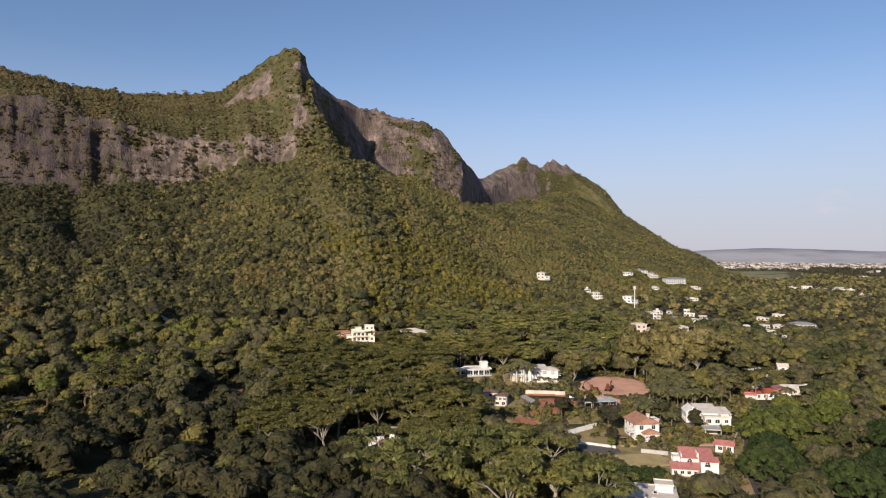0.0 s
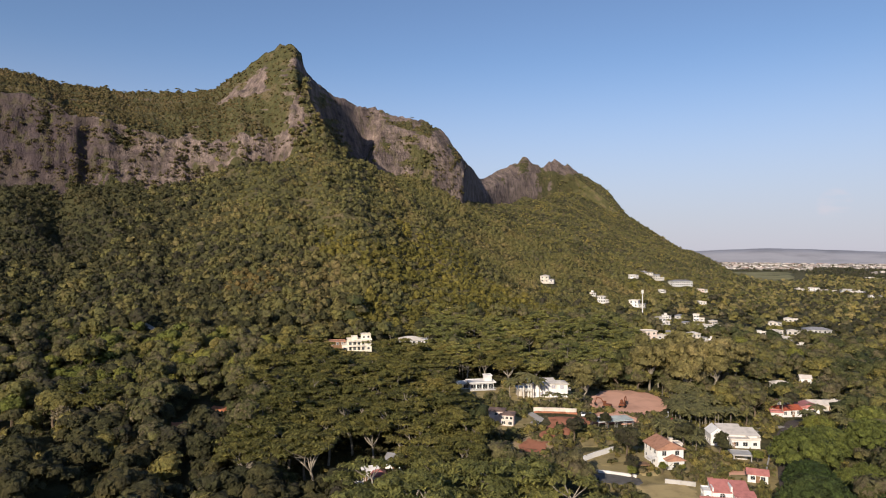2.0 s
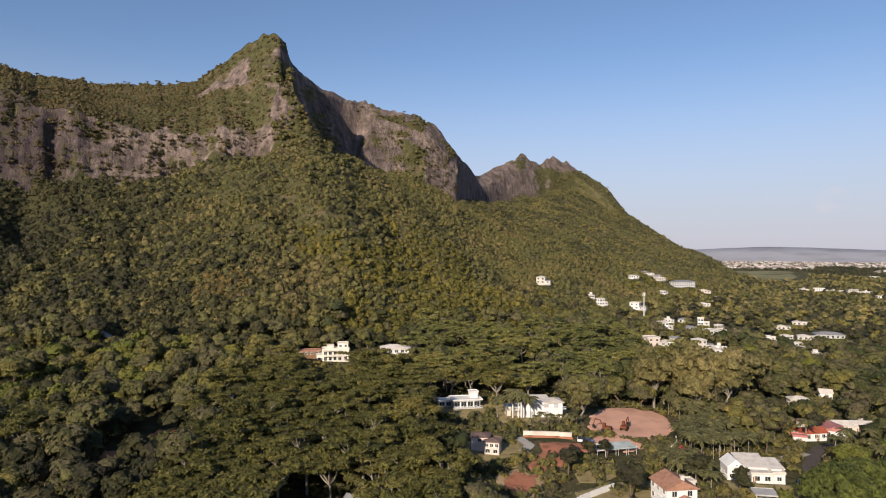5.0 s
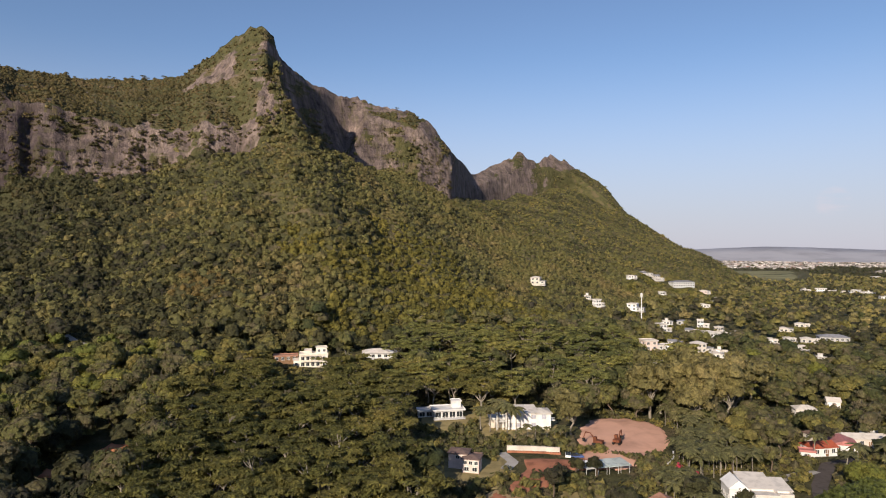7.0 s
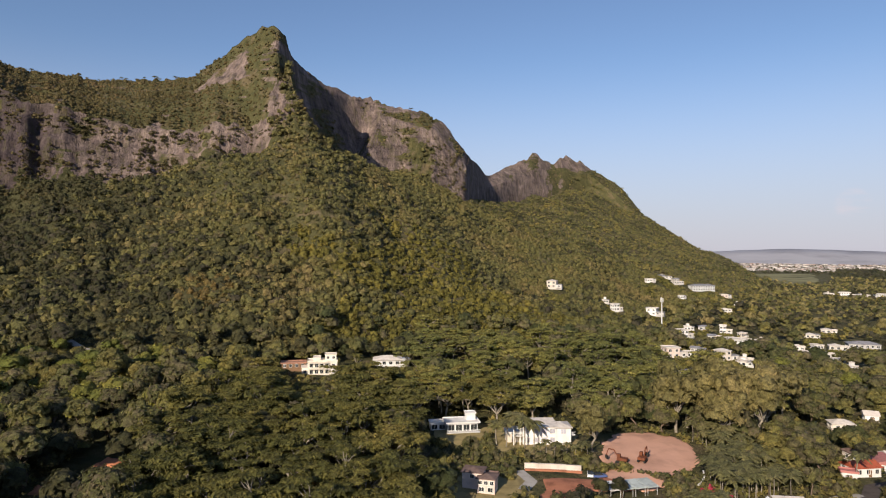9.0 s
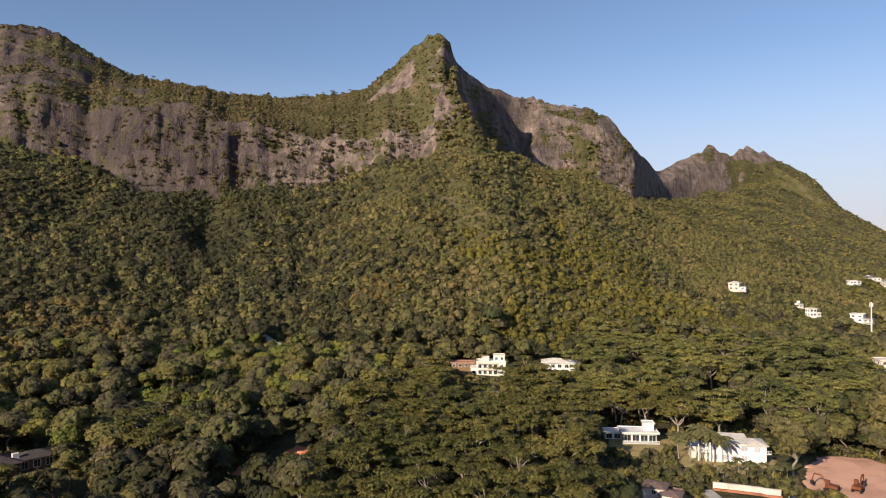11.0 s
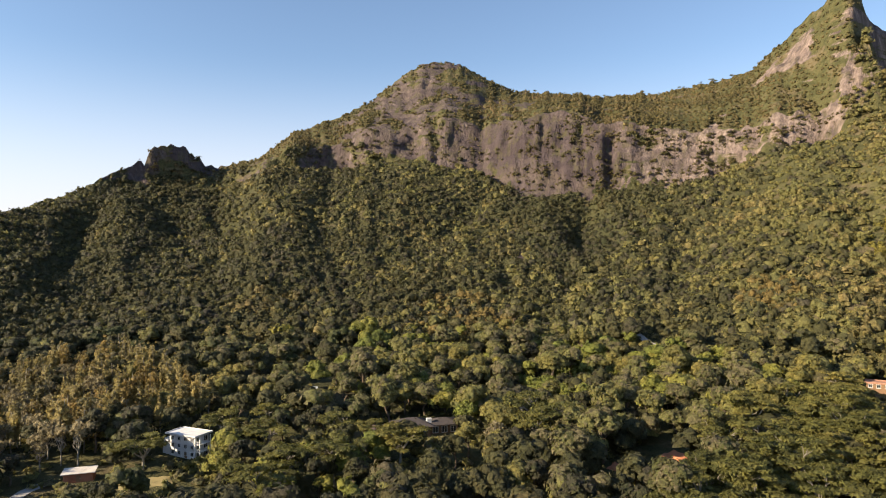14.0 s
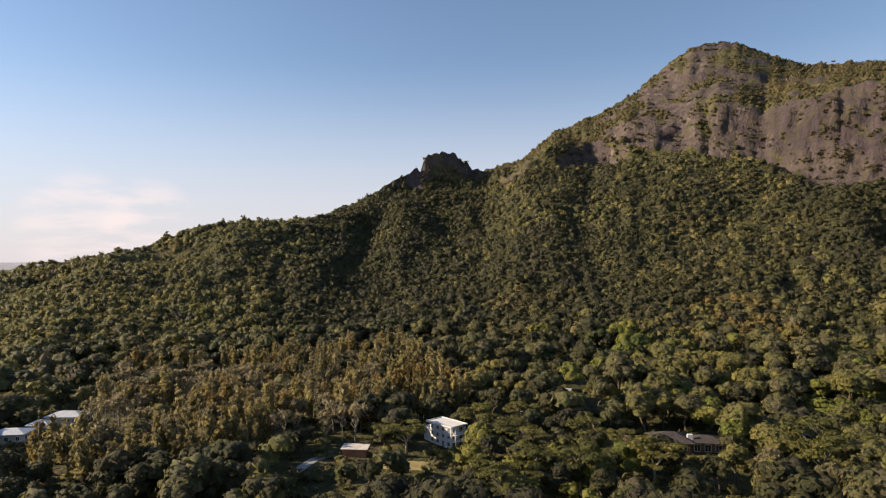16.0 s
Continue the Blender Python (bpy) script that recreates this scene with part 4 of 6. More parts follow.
def bamboo(g):
    """A clump of bright arching plumes."""
    c, r, wood = [], [], []
    for k in range(11):
        a, lean, top = 6.28 * k / 11 + g.normal() * 0.2, g.uniform(0.6, 2.6), g.uniform(5.5, 9.0)
        foot = np.array([math.cos(a) * 0.4, math.sin(a) * 0.4, -0.4])
        tip = np.array([math.cos(a) * lean, math.sin(a) * lean, top])
        wood.append(limb(g, foot, tip, 0.06, 0.02, 0.06, 3))
        for u in np.linspace(0.35, 1.06, 6):
            c.append(foot + (tip - foot) * u + np.array([math.cos(a), math.sin(a), 0]) * 0.9 * u ** 3 - np.array([0, 0, 0.9 * u ** 4]))
            r.append(0.78 * math.sin(math.pi * min(0.97, 0.18 + 0.72 * u)) ** 0.8 + 0.12)
    c = np.array(c)
    v, tri, quad, lobe = blobs(c, np.array(r), 14, 0.42, 1.25, g, 0.3, 0.5, shape=PAD, core=0.6, slim=0.7)
    return wood_mesh("trunk", BARK_BROWN, wood), crown_mesh("crown", LEAF_LIME, v, tri, quad, (g.random(len(c)) * 0.4 + 0.3)[lobe])


def bush(g):
    c, crown = lobed_crown(g, LEAF_ROUND, 1.6, 1.1, 6, 20, leaf=0.36)
    return wood_mesh("trunk", BARK_BROWN, [limb(g, (0, 0, -0.4), (0.1, 0, 1.0), 0.12, 0.06)]), crown




def plant(kind, build, name, label, group, spots, variants=4, seed=0, size=(0.85, 1.25)):
    """Plants one kind of tree at each spot (x, y) or (x, y, size): built a few times, then copied."""
    g = np.random.default_rng(seed)
    first = []
    for n, (x, y, *own) in enumerate(spots):
        s = own[0] if own else g.uniform(*size)
        m = Matrix.LocRotScale((x, y, float(height(x, y))), Euler((0, 0, g.uniform(0, 6.28))), (s, s, s * g.uniform(0.9, 1.12)))
        if n < variants:
            wood, crown = build(g)
            ob = tagged(new(name), label, "bush" if kind == "bush" else "tree", group)
            part("trunk", wood, None, ob)
            part("crown", crown, None, ob)
            first.append(ob)
            ob.matrix_basis = m
        else:
            src = first[n % variants]
            src.scale, keep = (1, 1, 1), src.matrix_basis.copy()
            copy_thing(src, m)
            src.matrix_basis = keep


def spots_in(n, x0, x1, y0, y1, gap, seed, spread=3.0, tall=True, test=None):
    """Up to n spots in a stretch of the plan, at least gap apart, clear of houses."""
    g = np.random.default_rng(seed)
    x, y = g.uniform(x0, x1, n * 12), g.uniform(y0, y1, n * 12)
    ok = clear_of(x, y, spread)
    if tall:
        ok &= ~in_garden(x, y)
    if test is not None:
        ok &= test(x, y)
    out = []
    for px, py in zip(x[ok], y[ok]):
        if all((px - a) ** 2 + (py - c) ** 2 > gap * gap for a, c in out):
            out.append((float(px), float(py)))
            if len(out) == n:
                break
    return out


TAKEN = []


def grove(kind, build, name, label, group, spots, **more):
    TAKEN.extend([(s[0], s[1]) for s in spots])
    plant(kind, build, name, label, group, spots, **more)


# ---- forests ----
def stuff(name, label, category, mat, verts, tri, quad, tints):
    me = mesh_of(name, verts, tri, quad, smooth=True, tints=tints)
    me.materials.append(mat)
    return tagged(new(name, me), label, category, kind="stuff")


def wild_forest():
    g = np.random.default_rng(9)
    gx, gy = np.meshgrid(np.arange(-820, 800, 3.9), np.arange(-160, 1500, 3.9))
    x, y = (gx + g.uniform(-2.0, 2.0, gx.shape)).ravel(), (gy + g.uniform(-2.0, 2.0, gx.shape)).ravel()
    dx, dy = x - CENTRE[0], y - CENTRE[1]
    th, r = np.degrees(np.arctan2(-dx, dy)), np.hypot(dx, dy)
    keep = (r > 320) & (r < 1480) & (th > -27) & (th < 110)
    x, y, th, r = x[keep], y[keep], th[keep], r[keep]
    rf, zf, rb, zb, rt, zt, rr, zr = stations(th)
    keep = (r > rf) & (r < rr - 2) & (bareness(x, y) < 0.5)
    keep &= ~((r > 900) & (g.random(len(x)) < 0.4))
    keep &= clear_of(x, y, 3) & ~in_garden(x, y)
    x, y, th, r, high = x[keep], y[keep], th[keep], r[keep], ((r > rt) & (th < 77) & (th > -10.5))[keep]
    drift = fnoise(x / 45, y / 45, 73, 3) * 0.55
    rust = ~high & (g.random(len(x)) < 0.6) & (np.minimum(np.hypot((x + 122) / 32, (y - 447) / 28), np.hypot((x + 290) / 40, (y - 347) / 26)) + drift < 0.85)
    gold = ~high & ~rust & (np.minimum(np.hypot((x - 40) / 125, (y - 525) / 75), np.hypot((x - 10) / 60, (y - 440) / 36)) + drift < 0.9) & (g.random(len(x)) < 0.8)
    # dark leaf colour stands in for shade in hollows and on west slopes
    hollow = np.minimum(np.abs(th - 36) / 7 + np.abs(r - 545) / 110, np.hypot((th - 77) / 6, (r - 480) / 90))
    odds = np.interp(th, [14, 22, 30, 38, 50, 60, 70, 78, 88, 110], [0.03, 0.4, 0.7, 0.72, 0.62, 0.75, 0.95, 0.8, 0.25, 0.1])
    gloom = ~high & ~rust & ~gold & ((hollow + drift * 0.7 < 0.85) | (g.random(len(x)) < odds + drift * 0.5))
    far = ~high & ~rust & ~gold & ~gloom & (r > 800)
    rest = ~high & ~rust & ~gold & ~gloom & ~far
    for name, some, mat, lo, hi, per, label in (("slope_forest", rest, LEAF_WILD, 1.7, 4.4, 21, "dense wild forest of olive crowns on the slopes"),
                                                ("far_slope_forest", far, LEAF_ROUND, 2.3, 4.6, 8, "fine olive forest on the far mountain's flank"),
                                                ("rusty_forest", rust, LEAF_RUST, 1.7, 3.2, 20, "rust-coloured crowns among the slope forest"),
                                                ("golden_forest", gold, LEAF_GOLD, 1.8, 4.2, 20, "yellow-green crowns low on the slopes"),
                                                ("dark_forest", gloom, LEAF_DARK, 1.9, 4.6, 20, "dark green crowns in the gullies and hollows, shade painted in"),
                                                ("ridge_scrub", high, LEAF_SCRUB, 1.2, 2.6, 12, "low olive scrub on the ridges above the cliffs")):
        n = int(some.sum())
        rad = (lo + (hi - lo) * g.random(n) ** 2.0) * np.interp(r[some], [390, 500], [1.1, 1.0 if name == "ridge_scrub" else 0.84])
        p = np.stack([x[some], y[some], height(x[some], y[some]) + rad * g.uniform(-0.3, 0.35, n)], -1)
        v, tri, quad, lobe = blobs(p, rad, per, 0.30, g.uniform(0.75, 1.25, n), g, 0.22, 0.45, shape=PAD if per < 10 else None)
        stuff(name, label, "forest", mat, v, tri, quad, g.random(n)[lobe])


def cliff_scrub():
    """Tufts that cling to ledges of the rock faces."""
    g = np.random.default_rng(59)
    th = g.uniform(-12, 74, 9000)
    rf, zf, rb, zb, rt, zt, rr, zr = stations(th)
    high = (g.random(9000) < 0.45) & (th > 40)
    r = np.where(high, rt + (rr - rt) * g.random(9000), rb + (rt - rb) * g.random(9000))
    a = np.radians(th)
    x, y = CENTRE[0] - np.sin(a) * r, CENTRE[1] + np.cos(a) * r
    z = height(x, y)
    face = np.clip((r - rb + 6) / 8, 0, 1) * np.clip((rr - 8 - r) / 40, 0, 1) * np.clip((th + 16) / 3, 0, 1)
    low = np.maximum(np.clip((rt + 12 - r) / 20, 0, 1), np.where((th > 42) | (th < -1.5), 0.8, 0.3))
    out = rock_push(a * 600, z) * face * low
    keep = (fnoise(th * 0.9, z / 9, 85, 3) + g.normal(size=9000) * 0.25 > 0.1 - 0.16 * ((th > 42) | (th < 8.5))) & (slope_at(x, y) < 6)
    p = np.stack([x - np.sin(a) * out, y + np.cos(a) * out, z], -1)[keep]
    rad = 0.7 + 1.9 * g.random(len(p)) ** 2
    v, tri, quad, lobe = blobs(p, rad, 12, 0.36, g.uniform(0.6, 1.0, len(p)), g, 0.26, 0.42, shape=PAD)
    stuff("cliff_scrub", "olive tufts clinging to ledges of the cliffs", "scrub", LEAF_SCRUB, v, tri, quad, g.random(len(p))[lobe])


def lobed_trees(x, y, rad, g, lobes=8, per=32, leaf=0.21, lift=1.0):
    """Broad crowns of several lobes each."""
    n = len(x)
    base = np.stack([x, y, height(x, y) + rad * lift], -1)
    a = g.uniform(0, 2 * np.pi, (n, lobes))
    d = np.stack([np.cos(a), np.sin(a), 0 * a], -1) * g.uniform(0.25, 0.72, (n, lobes, 1))
    d[..., 2] = g.uniform(-0.35, 0.55, (n, lobes))
    d[:, 0] = (0, 0, 0.45)
    c = (base[:, None] + d * rad[:, None, None]).reshape(-1, 3)
    lr = (rad[:, None] * g.uniform(0.36, 0.62, (n, lobes))).ravel()
    v, tri, quad, lobe = blobs(c, lr, per, leaf, 0.88, g, 0.2, 0.55, core=0.86, heart=np.repeat(base - np.array([0, 0, 1.0]), lobes, 0))
    return v, tri, quad, np.clip(np.repeat(g.random(n), lobes) + g.normal(size=n * lobes) * 0.08, 0, 1)[lobe]


def valley_forest():
    g = np.random.default_rng(19)
    x, y, th, r = scatter(4000, -42, 112, 60, 480, 5)
    taken = np.array(TAKEN)
    keep = (r < stations(th)[0] + 20) & clear_of(x, y, 4) & ~in_garden(x, y)
    keep &= np.array([np.min((taken[:, 0] - a) ** 2 + (taken[:, 1] - c) ** 2) > 16 for a, c in zip(x, y)])
    x, y = x[keep], y[keep]
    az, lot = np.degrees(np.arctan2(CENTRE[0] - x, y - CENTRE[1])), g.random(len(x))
    # dark leaves paint shade into the near left of the valley floor
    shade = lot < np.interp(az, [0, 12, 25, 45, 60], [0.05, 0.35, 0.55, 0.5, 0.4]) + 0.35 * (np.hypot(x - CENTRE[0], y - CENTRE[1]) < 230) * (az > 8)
    fresh = (lot > 0.42) & (az > 18) & (az < 66) & (np.hypot(x - CENTRE[0], y - CENTRE[1]) > 170) & (fnoise(x / 50, y / 50, 126, 2) > -0.1)
    for some, name, mat, label in ((~shade & ~fresh, "valley_forest", LEAF_ROUND, "dense green broadleaf trees on the valley floor"), (shade & ~fresh, "dark_valley_forest", LEAF_DARK, "dense dark broadleaf trees on the valley floor, shade painted in"),
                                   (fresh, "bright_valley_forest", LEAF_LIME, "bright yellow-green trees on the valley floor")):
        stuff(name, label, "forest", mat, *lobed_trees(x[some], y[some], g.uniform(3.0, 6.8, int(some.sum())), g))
    x, y, th, r = scatter(6500, -42, 112, 60, 480, 25)
    keep = (r < stations(th)[0] + 20) & clear_of(x, y, 1.2)
    x, y = x[keep], y[keep]
    more = spots_in(900, 70, 180, 165, 330, 1.8, 131, 0.6, False)
    x, y = np.r_[x, [a for a, _ in more]], np.r_[y, [c for _, c in more]]
    rad = g.uniform(0.8, 2.0, len(x))
    v, tri, quad, lobe = blobs(np.stack([x, y, height(x, y) + rad * 0.4], -1), rad, 9, 0.42, 0.85, g, shape=PAD)
    stuff("undergrowth", "low bushes and undergrowth between the trees", "bush", LEAF_ROUND, v, tri, quad, g.random(len(x))[lobe])


def ridge_trees():
    """Small wind-bent trees along the saddle's skyline."""
    g = np.random.default_rng(49)
    th = np.sort(np.r_[g.uniform(21, 27, 8), g.uniform(27, 44, 9), g.uniform(3, 9, 4)])
    spots = []
    for a in th:
        r = float(stations(np.array([a]))[6][0]) - g.uniform(1, 5)
        spots.append((CENTRE[0] - math.sin(radians(a)) * r, CENTRE[1] + math.cos(radians(a)) * r, g.uniform(0.16, 0.36)))
    plant("tree", flat_topped, "ridge_tree", "small sparse tree on the skyline", "skyline trees", spots, variants=3, seed=21)


def garden_shrubs():
    g = np.random.default_rng(39)
    x, y = g.uniform(-290, 230, 26000), g.uniform(0, 430, 26000)
    keep = in_garden(x, y) & clear_of(x, y, 0.6)
    x, y = x[keep], y[keep]
    n = len(x)
    rad = g.uniform(0.7, 2.1, n)
    v, tri, quad, lobe = blobs(np.stack([x, y, height(x, y) + rad * 0.45], -1), rad, 14, 0.40, g.uniform(0.8, 1.2, n), g, 0.25, 0.35)
    far = []
    for hx, hy, w, *_ in HOMES:
        (ax, ay), (bx, by) = home_strip(hx, hy)
        long = math.hypot(bx - ax, by - ay)
        for _ in range(int(long * w * 0.09)):
            u, side = g.uniform(0.05, 1), g.uniform(-0.5, 0.5) * w
            far.append((ax + (bx - ax) * u + (by - ay) / long * side, ay + (by - ay) * u - (bx - ax) / long * side, 1.0 + 2.0 * u * g.random()))
    fx, fy, fr = np.array(far).T
    ok = clear_of(fx, fy, 0.4)
    fx, fy, fr = fx[ok], fy[ok], fr[ok]
    v2, tri2, quad2, lobe2 = blobs(np.stack([fx, fy, height(fx, fy) + fr * 0.5], -1), fr, 10, 0.40, 0.9, g, 0.25, 0.4, shape=PAD)
    stuff("far_garden_shrubs", "green shrubs round the village houses", "bush", LEAF_FLAT, v2, tri2, quad2, g.random(len(fx))[lobe2])
    stuff("garden_shrubs", "mixed green shrubs filling the gardens", "bush", LEAF_ROUND, v, tri, quad, g.random(n)[lobe])


FIELD_AXIS = [(750, 1480), (850, 1700), (1030, 2100)]


def plain_forest():
    g = np.random.default_rng(29)
    x, y, th, r = scatter(7000, -42, -8, 440, 1900, 15)
    keep = (r > np.minimum(stations(th)[0], 470)) & (height(x, y) < 14) & clear_of(x, y, 5) & ~in_garden(x, y) & (near_line(x, y, FIELD_AXIS) + 40 * vnoise(x / 70, y / 70, 140) > 75)
    x, y = x[keep], y[keep]
    rad, lot, dist = 3.0 + 3.6 * g.random(len(x)) ** 1.5, g.random(len(x)), np.hypot(x, y)
    for name, some, mat, label in (("plain_forest", lot < 0.5, LEAF_ROUND, "green trees scattered over the coastal plain"), ("dark_plain_forest", (lot >= 0.5) & (lot < 0.8), LEAF_DARK, "dark green trees scattered over the coastal plain"),
                                   ("dry_plain_forest", lot >= 0.8, LEAF_GUM, "olive-grey trees scattered over the coastal plain")):
        near = [lobed_trees(x[k], y[k], rad[k], g, lobes, per, leaf) for k, lobes, per, leaf in ((some & (dist < 800), 6, 16, 0.28), (some & (dist >= 800), 3, 8, 0.36))]
        shift = len(near[0][0])
        stuff(name, label, "forest", mat, np.concatenate([near[0][0], near[1][0]]), np.concatenate([near[0][1], near[1][1] + shift]), near[0][2], np.concatenate([near[0][3], near[1][3]]))
    x, y, th, r = scatter(3000, -42, -18, 1800, 4050, 16)
    keep = near_line(x, y, FIELD_AXIS) > 130
    x, y = x[keep], y[keep]
    rad = g.uniform(4, 9, len(x))
    v, tri, quad, lobe = blobs(np.stack([x, y, height(x, y) + rad * 0.2], -1), rad, 5, 0.4, 0.6, g, 0.22, shape=PAD)
    stuff("far_trees", "distant dark tree belts on the plain", "forest", LEAF_DARK, v, tri, quad, g.random(len(x))[lobe])


def groves():
    flat, green = "feathery flat-topped tree with pale forking limbs", "rounded leafy tree with a dense crown"
    grove("tree", flat_topped, "umbrella_tree", flat, "umbrella trees", spots_in(105, -82, 32, 195, 356, 8.0, 101, test=lambda x, y: (x > -82 + 0.25 * np.abs(y - 300)) & ((x < 8) | (y > 275))), variants=6, seed=1, size=(1.05, 1.4))
    grove("tree", lit_flat_topped, "umbrella_tree", flat, "umbrella trees behind the villas", spots_in(95, -10, 150, 325, 470, 8.2, 102), variants=5, seed=2, size=(0.95, 1.3))
    grove("tree", lit_flat_topped, "umbrella_tree", flat, "umbrella trees below", [(27, 155, 1.7), (12, 167, 1.6), (-3, 158, 1.7), (14, 146, 1.5), (-16, 172, 1.5), (36, 147, 1.4), (-2, 176, 1.3)], variants=4, seed=3, size=(1.45, 1.9))
    grove("tree", flat_topped, "umbrella_tree", flat, "umbrella trees in the west", [(-126, 250, 1.5), (-118, 243, 1.2), (-140, 205, 1.2), (-176, 180, 1.1), (-150, 205, 1.0), (-188, 146, 1.2)] + spots_in(8, -200, -130, 150, 215, 12, 104), variants=4, seed=4, size=(0.9, 1.3))
    grove("tree", rain_tree, "rain_tree", "wide dark dome-shaped tree on a short pale trunk", "rain trees", RAIN_DARK, variants=3, seed=5)
    grove("tree", bright_rain_tree, "rain_tree", "wide olive dome-shaped tree on a short pale trunk", "olive rain trees", RAIN_OLIVE, variants=3, seed=15)
    grove("tree", lime_broad, "leafy_tree", "bright yellow-green rounded tree", "bright trees", [(134, 247, 0.95), (98, 221, 0.5), (55, 209, 0.4), (66, 214, 0.35), (71, 213, 0.33), (186, 420, 1.3), (205, 395, 1.1), (36, 420, 1.0), (22, 395, 0.9), (132, 250, 0.9)] + spots_in(30, -200, -70, 240, 360, 9, 115), variants=3, seed=6)
    grove("tree", gum, "gum_tree", "tall loose grey-green tree with a pale trunk", "gum trees", [(112, 318, 1.9), (122, 326, 2.0), (131, 331, 1.9), (118, 336, 1.8), (97, 322, 1.8), (61, 296, 1.2), (104, 330, 1.7), (140, 338, 1.7), (150, 350, 1.6), (127, 320, 1.6), (109, 310, 1.5)], variants=4, seed=7)
    grove("tree", palm, "palm_tree", "slender palm with arching fronds", "palms", spots_in(38, 95, 110, 256, 312, 3.0, 105, 1.0, False) + spots_in(22, 88, 102, 244, 274, 2.8, 118, 0.8, False) + [(32, 298, 1.3), (35, 300, 1.35), (38, 297, 1.3), (41, 296, 1.2), (29, 300, 1.2)] + spots_in(10, 74, 84, 228, 250, 3, 116, 1.0, False) + spots_in(12, 130, 175, 250, 290, 5, 117, 1.0, False) + [(40 + 2.2 * k, 287 + 1.6 * (k % 3), 0.5 + 0.06 * (k % 4)) for k in range(9)], variants=4, seed=8, size=(0.8, 1.1))
    grove("tree", bamboo, "bamboo_clump", "bright green clump of arching bamboo plumes", "bamboo clumps", spots_in(26, -74, -46, 236, 258, 2.8, 119, 0.8, False), variants=4, seed=18, size=(0.7, 1.15))
    grove("tree", slender, "slender_tree", "slender upright tree with yellowing leaves", "yellowing trees", spots_in(270, -330, -190, 40, 185, 4.4, 106, 1.6, test=lambda x, y: (fnoise(x / 30, y / 30, 120, 2) > -0.15 - 0.5 * (y > 120)) & (x + 0.35 * y < -165)), variants=9, seed=9, size=(0.9, 1.65))
    grove("tree", leafless, "bare_tree", "grey-tan almost leafless tree", "bare trees", spots_in(150, -310, -205, 45, 160, 4.6, 107, 1.6, test=lambda x, y: fnoise(x / 30, y / 30, 120, 2) < 0.25) + [(176, 318, 1.0), (-126, 232, 1.2)], variants=5, seed=10, size=(0.8, 1.2))
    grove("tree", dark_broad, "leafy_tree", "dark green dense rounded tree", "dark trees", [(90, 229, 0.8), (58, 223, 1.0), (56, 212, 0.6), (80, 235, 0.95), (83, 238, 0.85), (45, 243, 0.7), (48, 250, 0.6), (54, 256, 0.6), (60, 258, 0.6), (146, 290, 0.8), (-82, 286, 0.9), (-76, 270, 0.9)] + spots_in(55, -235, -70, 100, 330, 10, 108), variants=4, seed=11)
    grove("tree", broad, "leafy_tree", green, "leafy trees", spots_in(120, -240, -62, 225, 372, 9.0, 109, test=lambda x, y: x < -60 - 0.1 * (y - 200)), variants=7, seed=12, size=(0.95, 1.6))
    grove("tree", broad, "leafy_tree", green, "leafy trees in the village", spots_in(55, 60, 230, 180, 360, 9, 110), variants=5, seed=13, size=(0.65, 1.2))
    grove("bush", bush, "garden_bush", "clipped green garden bush", "garden bushes", spots_in(120, 20, 180, 170, 345, 3.0, 111, 0.5, False), variants=5, seed=14, size=(0.6, 1.3))


groves()
wild_forest()
cliff_scrub()
valley_forest()
garden_shrubs()
ridge_trees()
plain_forest()


# ---- houses ----
def ring(w, h, t, depth):
    """An upright frame round an opening, in the xz plane, facing -y."""
    bm = bmesh.new()
    box(bm, -w / 2 - t, w / 2 + t, -depth, 0.02, -t, 0)
    box(bm, -w / 2 - t, w / 2 + t, -depth, 0.02, h, h + t)
    box(bm, -w / 2 - t, -w / 2, -depth, 0.02, 0, h)
    box(bm, w / 2, w / 2 + t, -depth, 0.02, 0, h)
    box(bm, -0.03, 0.03, -depth * 0.6, 0.02, 0, h)
    return bm


WINDOW_MESHES = {}


def window(parent, m, w=1.3, h=1.3, mat=None, glass=None):
    key = (w, h, (mat or WHITE).name, (glass or GLASS).name)
    if key not in WINDOW_MESHES:
        pane = bmesh.new()
        box(pane, -w / 2, w / 2, -0.03, 0.01, 0, h)
        WINDOW_MESHES[key] = mesh_from(ring(w, h, 0.12, 0.12), "window", mat or WHITE), mesh_from(pane, "pane", glass or GLASS)
    frame_mesh, pane_mesh = WINDOW_MESHES[key]
    ob = part("window", frame_mesh, None, parent, at=m)
    part("pane", pane_mesh, None, ob, "pale curtained glass" if glass else "dark window glass")
    return ob


def arched_window(parent, m, w=1.5, h=1.1):
    """A window with a round head and a white surround."""
    half = [(math.cos(math.pi * k / 8), math.sin(math.pi * k / 8)) for k in range(9)]
    bm = bmesh.new()
    outer = [(-w / 2 - 0.16, -0.14), (w / 2 + 0.16, -0.14)] + [(c * (w / 2 + 0.16), h + s * (w / 2 + 0.16) * 0.8) for c, s in half]
    prism(bm, outer, "y", -0.08, 0.02)
    ob = part("window", bm, WHITE, parent, at=m)
    bm = bmesh.new()
    prism(bm, [(-w / 2, 0), (w / 2, 0)] + [(c * w / 2, h + s * w / 2 * 0.8) for c, s in half], "y", -0.11, -0.06)
    part("pane", bm, GLASS, ob, "dark window glass")
    bm = bmesh.new()
    box(bm, -0.05, 0.05, -0.14, -0.1, 0, h + w * 0.35)
    box(bm, -w / 2, w / 2, -0.14, -0.1, h - 0.05, h + 0.03)
    part("glazing_bar", bm, WHITE, ob)
    return ob


